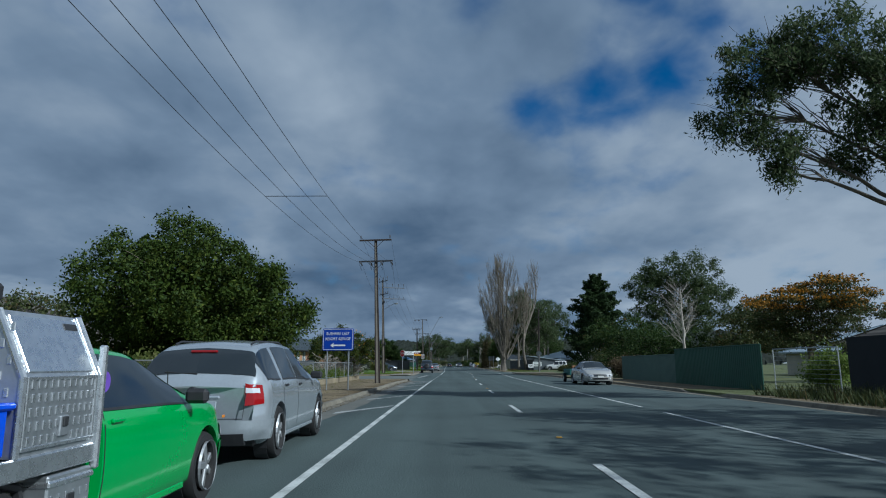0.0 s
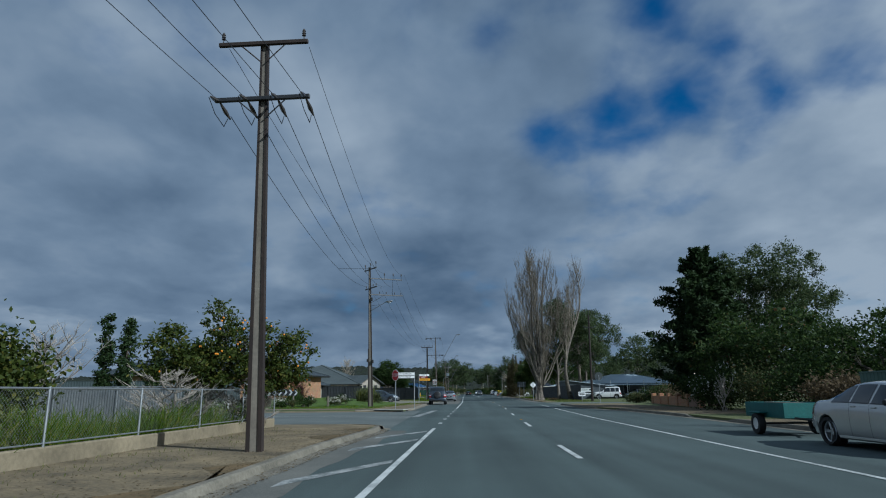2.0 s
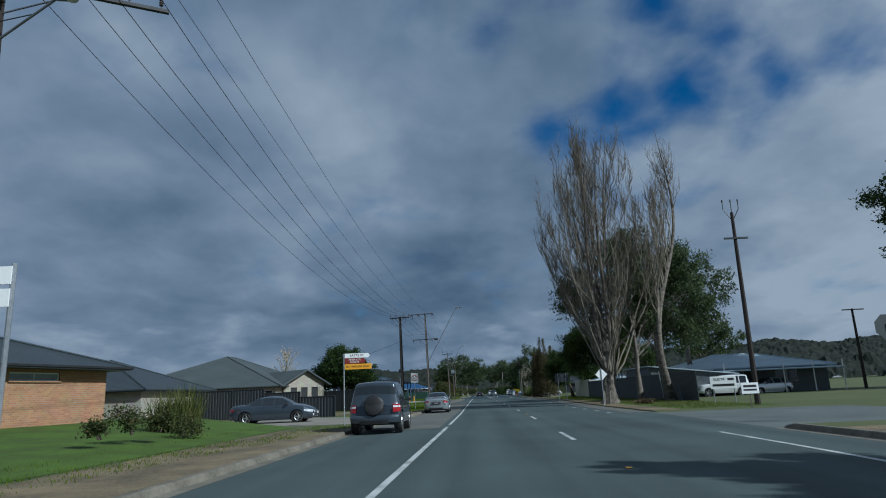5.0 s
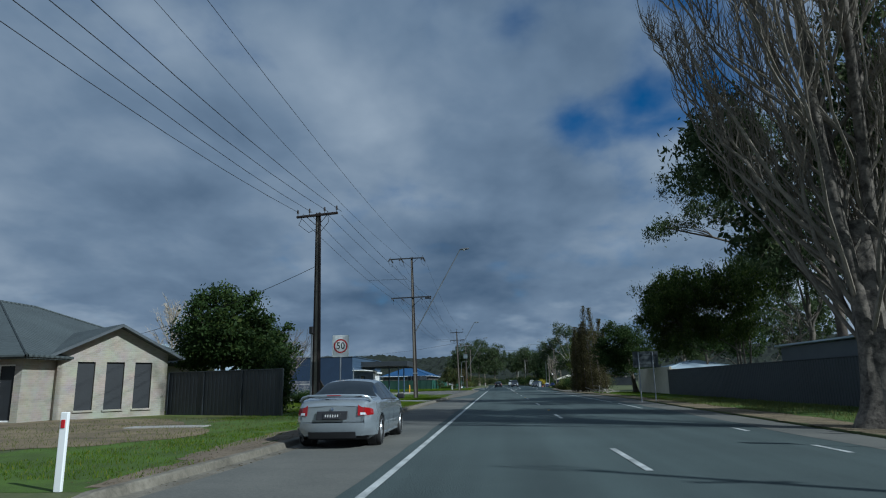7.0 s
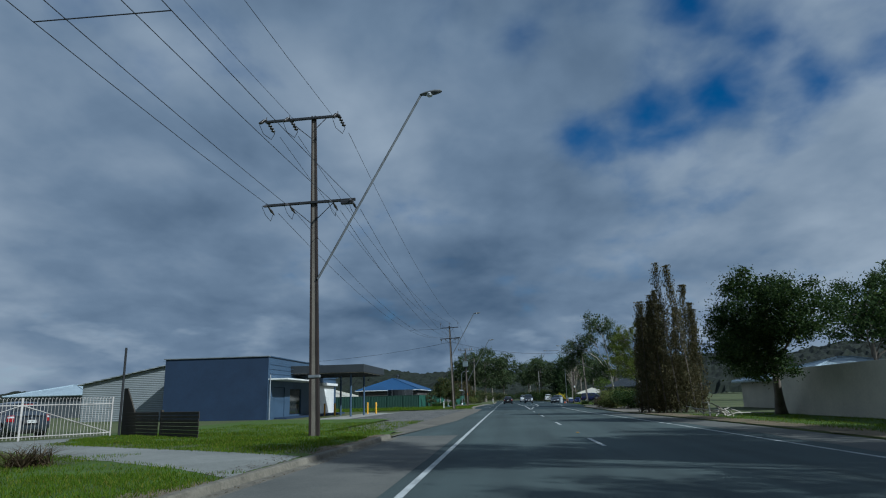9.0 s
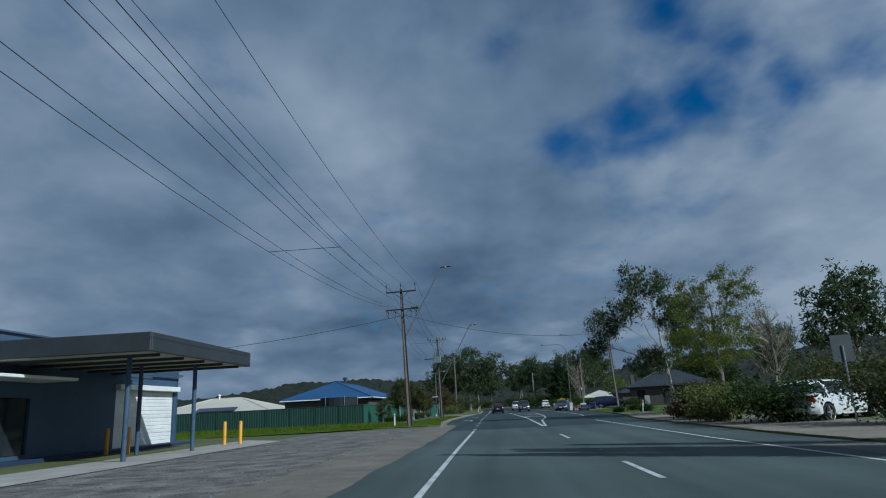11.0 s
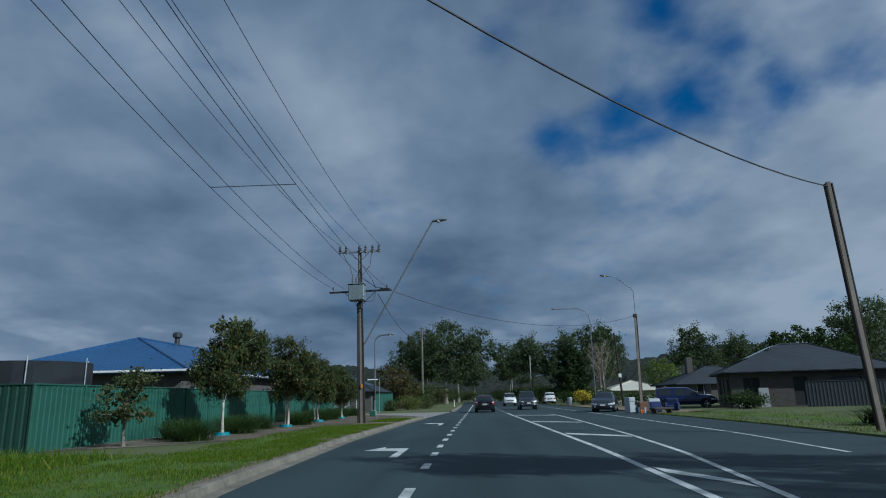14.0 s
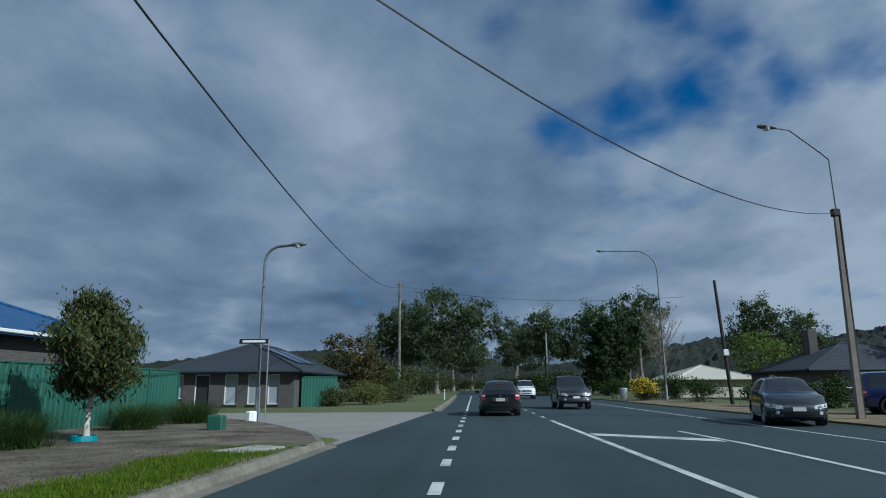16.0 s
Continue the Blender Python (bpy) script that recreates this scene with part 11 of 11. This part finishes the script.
for k, (x, y) in enumerate(((-8.2, 235.0), (-9.4, 236.4), (-8.3, 239.6), (-9.4, 241.4), (-8.9, 243.6), (-8.0, 247.4), (-8.6, 249.4), (-8.6, 253.8), (-8.3, 255.9), (-9.4, 257.0), (-8.9, 261.6), (-9.6, 263.5), (-8.5, 264.8), (-9.6, 266.6))):
    tussock("strap_leaf_clump", (x, y), 0.95, 1.0, "dense strap-leaf clump in a mulch bed", LEAF_FLAX, 1050, 60 + k, 0.016, "strap-leaf clumps", 0.8)
leafy_tree("garden_tree", (-9.4, 232.8), [(0, 0, 1.4, 0.9, 0.9, 1.0)], 0.06, "small thin-leaved tree before a green fence", LEAF_OLIVE, BARK_GREY, clumps=24, leaves=60, leaf=0.13, clump_r=0.3, seed=71)
bush("garden_shrub", (-8.0, 284), (2.4, 3, 1.2), "low native shrubs by a side street", LEAF_OLIVE, 3500, 0.12, 72)
bush("garden_shrub", (-6.4, 287), (3.0, 4, 1.5), "low native shrubs by a side street", LEAF_WEED, 4000, 0.12, 73)
bush("garden_shrub", (-5.0, 293), (3.0, 5, 1.4), "low native shrubs by the road", LEAF_OLIVE, 4000, 0.12, 74)
leafy_tree("garden_tree", (-9.0, 296), [(0, 0, 3.4, 2.6, 2.6, 2.2), (1.4, -2, 2.6, 1.8, 1.8, 1.6)], 0.16, "russet-leaved native tree by a side street", LEAF_RUSSET, clumps=70, leaves=80, leaf=0.24, clump_r=0.55, seed=75)

# right side
bush("garden_shrub", (14.9, 24.8), (1.6, 2.6, 1.7), "light green shrub behind a gate", LEAF_BRIGHT, 4000, 0.13, 80)
grass(lambda u, v: (11.4 + u * 2.2, 8 + v * 16), 8000, 0.35, "straggly weeds along a fence", 9, LEAF_OLIVE, z=0.13, width=0.015)
bush("garden_shrub", (15.2, 66.5), (2.4, 3.4, 2.4), "dense shrub with pale blooms by a driveway", LEAF_DARK, 7000, 0.14, 81, extra=(FLOWER_W, "blossom", 0.05, 0.14))
bare_tree("garden_tree", (14.8, 64.8), 1.9, 1.4, 0.06, "bare stems by a driveway", 16, 6, 0.8, 82, TWIG_PALE, TWIG_PALE, 0.1, trunks=3)
for x, y, sx, h, lm in ((18.6, 90.2, 2.6, 1.7, LEAF_DARK), (17.4, 93.0, 2.2, 1.0, LEAF_OLIVE), (20.4, 91.6, 2.6, 1.9, LEAF_OLIVE), (14.9, 53.4, 2.4, 1.9, LEAF_BROWN), (15.4, 57.0, 3.0, 2.6, LEAF_DARK), (15.6, 61.0, 3.0, 2.4, LEAF_OLIVE), (19, 80, 4, 2.2, LEAF_BROWN), (21, 76, 5, 3.2, LEAF_OLIVE), (20, 90, 4, 1.6, LEAF_BROWN)):
    bush("garden_shrub", (x, y), (sx, sx * 1.2, h), "garden shrub beyond a low brick wall", lm, 4500, 0.14, int(x * 7 + y))
grass(lambda u, v: (11.6 + u * 4.4, 106 + v * 44), 26000, 0.16, "rough grass and yellow weeds along a fence", 10, LEAF_WEED, z=0.06, width=0.014)
grass(lambda u, v: (12 + u * 4.4, 146 + v * 30), 16000, 0.11, "green verge grass", 11, z=0.06, width=0.012)
bush("fallen_branch", (12.4, 116.6), (1.4, 1.0, 0.4), "heap of cut branches at a tree's foot", LEAF_BROWN, 700, 0.12, 83, "branch heap", z=0.05)
for x, y, h in ((10.4, 120.4, 0.95), (10.9, 120.8, 0.95)):
    p = thing("garden_post", (x, y, 0.05), "weathered timber stump post by a tree", "post", "garden posts")
    part("post", Mesh().tube([(0, 0, -0.1), (0.04, 0, h)], 0.09, 8), BARK_GREY, p)
for x, y, h, c in ((15.6, 119.0, 1.1, BLUE_CLAD), (15.9, 124.4, 2.3, GALV)):
    p = thing("stake", (x, y, 0.05, 0, -6, 0), "thin leaning stake in the grass", "post")
    part("post", Mesh().tube([(0, 0, -0.1), (0, 0, h)], 0.035, 6), c, p)
leafy_tree("leaning_tree", (16.0, 173.2), [(-2.0, -4.8, 4.7, 2.3, 2.6, 1.9), (-3.2, -4.4, 3.6, 1.8, 2.0, 1.5), (-1.2, -6.6, 4.5, 1.8, 2.0, 1.6), (-2.2, -4.2, 2.6, 1.7, 1.9, 1.2), (-2.6, -5.2, 6.0, 1.3, 1.5, 0.9)], 0.24, "dark leaning tree in front of a cream wall", LEAF_DARK, BARK, clumps=200, leaves=150, leaf=0.125, clump_r=0.46, seed=85, lean=(-1.8, -4.2), fork=0.3, fill=0.12)
for k, (x, y, h) in enumerate(((10.7, 182.6, 6.4), (11.0, 181.8, 7.2), (11.3, 182.9, 7.6), (11.5, 181.3, 6.8), (11.8, 182.2, 7.9), (12.0, 181.0, 7.3), (12.2, 182.8, 6.6), (12.4, 181.6, 8.2), (12.7, 180.4, 9.9), (12.9, 182.0, 7.0), (13.2, 180.9, 8.4), (13.6, 180.0, 9.6), (13.9, 181.4, 7.2), (12.1, 184.6, 6.6), (13.0, 183.8, 7.4), (14.2, 180.6, 6.6))):
    spire_tree("upright_cypress", (x, y), h, 0.46 + 0.09 * (k % 3), "narrow browning upright tree in a clump", 90 + k)
rk = thing("branch_heap", (12.7, 172.0, 0.05), "heap of pale dead branches on the verge", "branch heap")
r9 = np.random.default_rng(9)
for k in range(14):
    p0 = r9.normal(size=3) * np.array([0.5, 0.4, 0.05]) + np.array([0, 0, 0.1])
    bb = Mesh()
    limb(bb, p0, p0 + r9.normal(size=3) * np.array([0.8, 0.6, 0.25]) + np.array([0, 0, 0.25]), 0.05, 0.02, r9, 0.1, 3, 5)
    part("branch", bb, BARK_PALE, rk, fix=False)
leafy_tree("garden_tree", (26.5, 183), [(0, 0, 6.2, 3.0, 3.0, 2.8), (2.6, 1, 6.0, 3.0, 3.0, 3.2), (4.5, 0, 5.2, 2.6, 2.6, 2.4)], 0.18, "dark round tree behind a wall", LEAF_DARK, clumps=130, leaves=120, leaf=0.19, clump_r=0.55, seed=97, fill=0.15)
leafy_tree("garden_tree", (17.4, 216.0), [(0, 0, 6.4, 3.6, 3.6, 3.4), (0.8, 2.5, 5.0, 3.0, 3.0, 2.8), (-1.4, -1, 4.6, 2.6, 2.6, 2.4), (1.5, -1, 8.6, 1.8, 1.8, 1.5), (-1.2, 0.6, 8.0, 1.6, 1.6, 1.5)], 0.2, "spring-green feathery tree by the road", LEAF_YOUNG, BARK_GREY, clumps=330, leaves=100, leaf=0.14, clump_r=0.42, droop=0.0, seed=98, shell=0.3, twigs=2, aspect=0.4, fill=0.0)
leafy_tree("gum_tree", (15.3, 220.5), [(-1.6, -0.5, 10.2, 1.9, 1.8, 1.6), (-4.2, 0.5, 7.3, 1.9, 1.8, 1.5), (-5.2, 2.5, 5.4, 1.3, 1.3, 1.0), (0.8, 0, 7.8, 2.0, 2.0, 1.6), (-1.6, 0, 4.0, 1.8, 1.6, 0.9), (-2.6, -0.5, 8.0, 1.3, 1.3, 1.0), (1.6, 1, 5.6, 1.6, 1.6, 1.2)], 0.155, "white-trunked gum tree with open drooping foliage", LEAF_GUM, BARK_PALE, clumps=115, leaves=110, leaf=0.24, clump_r=0.5, droop=0.7, seed=99, shell=0.35, twigs=2, aspect=0.28, lean=(-0.8, 0), fork=0.3)
for x, y, sx, sy, h, lm, lab in ((12.8, 204.5, 3.4, 3.6, 1.7, LEAF_WEED, "yellow-green spreading shrub by the road"), (13.4, 208.0, 3.2, 3.4, 2.0, LEAF_OLIVE, "olive spreading shrub by the road"), (12.6, 196.5, 3.0, 4.0, 1.9, LEAF_DARK, "dark spreading shrub on the shoulder"), (11.6, 200.5, 2.4, 3.0, 1.3, LEAF_WEED, "yellow-green shrub on the shoulder"), (11.6, 205.0, 1.8, 2.2, 0.9, LEAF_BROWN, "dry leggy shrub on the shoulder"), (14.6, 192.0, 3.4, 4.0, 2.4, LEAF_OLIVE, "olive shrub behind the shoulder"), (14.6, 208.5, 3.0, 3.0, 1.7, LEAF_OLIVE, "loose shrub behind the shoulder"), (16.5, 199, 4, 6, 3.2, LEAF_OLIVE, "tall olive shrub behind the shoulder")):
    bush("roadside_shrub", (x, y), (sx, sy, h), lab, lm, 5200, 0.15, int(y))
bare_tree("garden_tree", (16.5, 205), 5.5, 4.0, 0.13, "bare winter tree behind shrubs", 30, 10, 0.6, 110, TWIG, BARK_GREY, 0.25)
tussock("agapanthus", (12.6, 229.4), 0.75, 0.8, "dark strap-leaf clump by a pole", LEAF_DARK, 300, 111, 0.05, arch=0.8)
tussock("agapanthus", (14.4, 227.0), 0.75, 0.8, "dark strap-leaf clump on a verge", LEAF_DARK, 300, 112, 0.05, arch=0.8)
grass(lambda u, v: (12.5 + u * 9, 216 + v * 40), 20000, 0.12, "grass before a house", 12, z=0.06, width=0.013)
conifer("cypress_tree", (17.6, 324), 9.8, 6.5, "dense dark conifer beside the road", 5, 22000, 0.4)
leafy_tree("garden_tree", (40, 290), [(0, 0, 5.6, 4.4, 4.0, 3.2), (-3.0, 0, 4.6, 3.0, 3.0, 2.6), (3.4, 1, 4.8, 3.0, 3.0, 2.6)], 0.25, "dark round tree behind a house", LEAF_DARK, clumps=110, leaves=80, leaf=0.36, clump_r=0.7, seed=117, fill=0.1)
for x, y in ((15.7, 237.4), (16.9, 237.9), (21.0, 238.5)):
    tussock("agapanthus", (x, y), 0.85, 1.0, "dark strap-leaf clump on a lawn", LEAF_DARK, 360, int(x * 7), 0.05, arch=0.8)
bush("flowering_shrub", (14.9, 296.5), (2.0, 2.0, 1.7), "shrub covered in yellow flowers", LEAF_OLIVE, 3500, 0.12, 113, extra=(FLOWER_Y, "blossom", 0.6, 0.13))
for x, y, s, h in ((17.5, 291, 3, 1.6), (15.8, 299.5, 3, 1.9), (18.5, 300, 3, 2.2), (17.8, 281, 2.6, 1.4), (19.5, 277.5, 2.4, 1.5), (13.8, 303, 3, 2.0), (21, 262, 3, 1.4)):
    bush("garden_shrub", (x, y), (s, s, h), "rounded dark garden shrub", LEAF_DARK, 3000, 0.14, int(x * 3 + y))
leafy_tree("garden_tree", (26, 300), [(0, 0, 3.6, 2.4, 2.4, 2.0)], 0.15, "small yellow-green garden tree", LEAF_BRIGHT, clumps=40, leaves=70, leaf=0.25, clump_r=0.6, seed=114)
bare_tree("garden_tree", (19.5, 306), 8.6, 6.0, 0.18, "bare branching tree among gardens", 40, 10, 0.7, 115, TWIG, BARK_GREY, 0.2)

# gums that close the view at the end of the road
GUM_A = leafy_tree("gum_tree", (-4.8, 348), [(1.0, 0, 13.0, 7.0, 5.5, 4.2), (-4.0, 0, 9.6, 4.5, 4.5, 3.8), (7.0, 0, 11.0, 5.6, 4.5, 4.2), (1.5, 0, 7.4, 4.6, 4.5, 3.0)], 0.4, "large roadside gum tree with pale limbs", LEAF_GUM, BARK_GREY, clumps=150, leaves=64, leaf=0.56, clump_r=1.1, droop=0.5, seed=120, twigs=1, group="roadside gums", aspect=0.35, shell=0.5)
GUM_B = leafy_tree("gum_tree", (13.5, 352), [(0, 0, 11.0, 4.0, 4.0, 3.0), (-2.6, 0, 8.0, 3.0, 3.0, 2.4), (3, 0, 7.4, 3.2, 3.0, 2.6)], 0.34, "roadside gum tree with open crown", LEAF_GUM, BARK_GREY, clumps=90, leaves=60, leaf=0.52, clump_r=0.95, droop=0.5, seed=121, twigs=1, group="roadside gums", aspect=0.35, shell=0.45)
for src, x, y, turn in ((GUM_A, -10, 366, 80), (GUM_A, -3.5, 398, 200), (GUM_B, -12.5, 352, 40), (GUM_B, 10.5, 384, 110), (GUM_A, 15, 412, 20), (GUM_B, 24, 332, 70), (GUM_B, 20, 345, 190), (GUM_A, 1, 450, 140), (GUM_A, 34, 380, 60), (GUM_B, 44, 340, 15), (GUM_B, 60, 360, 170), (GUM_A, 70, 330, 250), (GUM_B, 40, 240, 200), (GUM_A, 52, 220, 20)):
    copy_thing(src, pose(x, y, 0.1, 0, 0, turn))

# undergrowth that closes the far end of the road on both sides
UG = bush("undergrowth", (-7.5, 300), (5.0, 8.0, 3.0), "dark tangled roadside undergrowth", LEAF_DARK, 2600, 0.27, 130, group="roadside undergrowth", lumps=20)
UH = bush("undergrowth", (-9.5, 309), (5.0, 8.0, 3.6), "olive tangled roadside undergrowth", LEAF_OLIVE, 2600, 0.27, 131, group="roadside undergrowth", lumps=20)
for k, (x, y) in enumerate(((-7.2, 318), (-9.8, 326), (-7.0, 334), (-9.0, 343), (-6.8, 352), (-8.0, 362), (-6.0, 374), (-5.5, 388), (-4.0, 404), (-3.0, 420), (-16, 305), (-18, 318), (-14, 330), (-16, 345), (-24, 312), (12.5, 334), (14.5, 344), (12.0, 354), (13.5, 366), (11.5, 378), (12.5, 392), (10.5, 408), (9.5, 424), (20, 336), (23, 350), (4.5, 446), (-1, 440), (10, 440))):
    copy_thing(UG if k % 2 else UH, pose(x, y, 0.1, 0, 0, 47 * k))


# ---- loose litter on the verges ----
def litter(f, y0, y1, w, n, label, seed, z, lm=None):
    rng = np.random.default_rng(seed)
    y = rng.uniform(y0, y1, n)
    x = np.array([f(q) for q in y]) + rng.uniform(0, 1, n) ** 1.5 * w
    p = np.stack([x, y, np.full(n, z + 0.006)], 1)
    q = leaf_quads(p, 0.055, rng, 0.0, 0.55)
    q[:, :, 2] = z + 0.004 + (q[:, :, 2] - p[:, None, 2]) * 0.18 + 0.006
    m = lm or LEAF_BROWN
    tagged(part("leaf_litter", quads("leaf_litter", q, m), m), label, "leaf litter", kind="stuff")


litter(lambda y: kerb_left(y) - 0.22, 8, 50, -3.6, 6500, "dry leaf litter on a sandy verge", 1, 0.124)
litter(lambda y: kerb_right(y) + 0.25, 8, 88, 2.8, 5200, "dry leaf litter along a footpath", 2, 0.134)
litter(lambda y: kerb_right(y) + 0.1, 108, 186, 3.0, 4200, "fallen gum leaves on the shoulder", 3, 0.058)
litter(lambda y: kerb_left(y) - 2.2, 236, 262, -6.0, 9000, "bark chips over a garden bed", 4, 0.126)
litter(lambda y: kerb_left(y) - 0.2, 113, 160, -0.7, 3200, "dead leaves on worn earth by a kerb", 6, 0.134)
litter(lambda y: kerb_left(y) - 0.2, 217, 256, -0.6, 2200, "dead leaves on worn earth by a kerb", 7, 0.134)
litter(lambda y: kerb_left(y) + 0.3, 113, 160, -0.3, 900, "leaves gathered in the gutter", 8, 0.012)


def pebbles(y0, y1, x1, n, seed):
    """Loose stones lying on the gravel; one mesh of what nobody could count."""
    rng = np.random.default_rng(seed)
    ms = Mesh()
    for k in range(n):
        y = rng.uniform(y0, y1)
        x = kerb_left(y) - 0.5 + (x1 - kerb_left(y)) * rng.uniform() ** 1.4
        r_ = 0.008 + 0.016 * rng.uniform() ** 2.5
        a = rng.uniform(0, 6.28, 3)
        q = [(math.cos(w) * r_ * rng.uniform(0.7, 1.4), math.sin(w) * r_ * rng.uniform(0.7, 1.4)) for w in (a[0], a[0] + 1.6, a[0] + 3.1, a[0] + 4.7)]
        ms.add([(x + u, y + v, 0.033) for u, v in q] + [(x + u * 0.45, y + v * 0.45, 0.034 + r_ * 0.9) for u, v in q], [(0, 1, 5, 4), (1, 2, 6, 5), (2, 3, 7, 6), (3, 0, 4, 7), (4, 5, 6, 7)])
    tagged(part("loose_stones", ms, LOOSE, fix=False), "loose grey stones on a gravel forecourt", "gravel", kind="stuff")


LOOSE = leaf_mat("loose_stone", (0.05, 0.052, 0.052), (0.13, 0.132, 0.128), (0.21, 0.205, 0.195), 0.0, 0.9, 1.0)
pebbles(180, 215, -9.5, 7000, 5)
litter(lambda y: kerb_left(y) + 0.35, 14, 50, -0.35, 2600, "leaves gathered in the gutter", 5, 0.012)
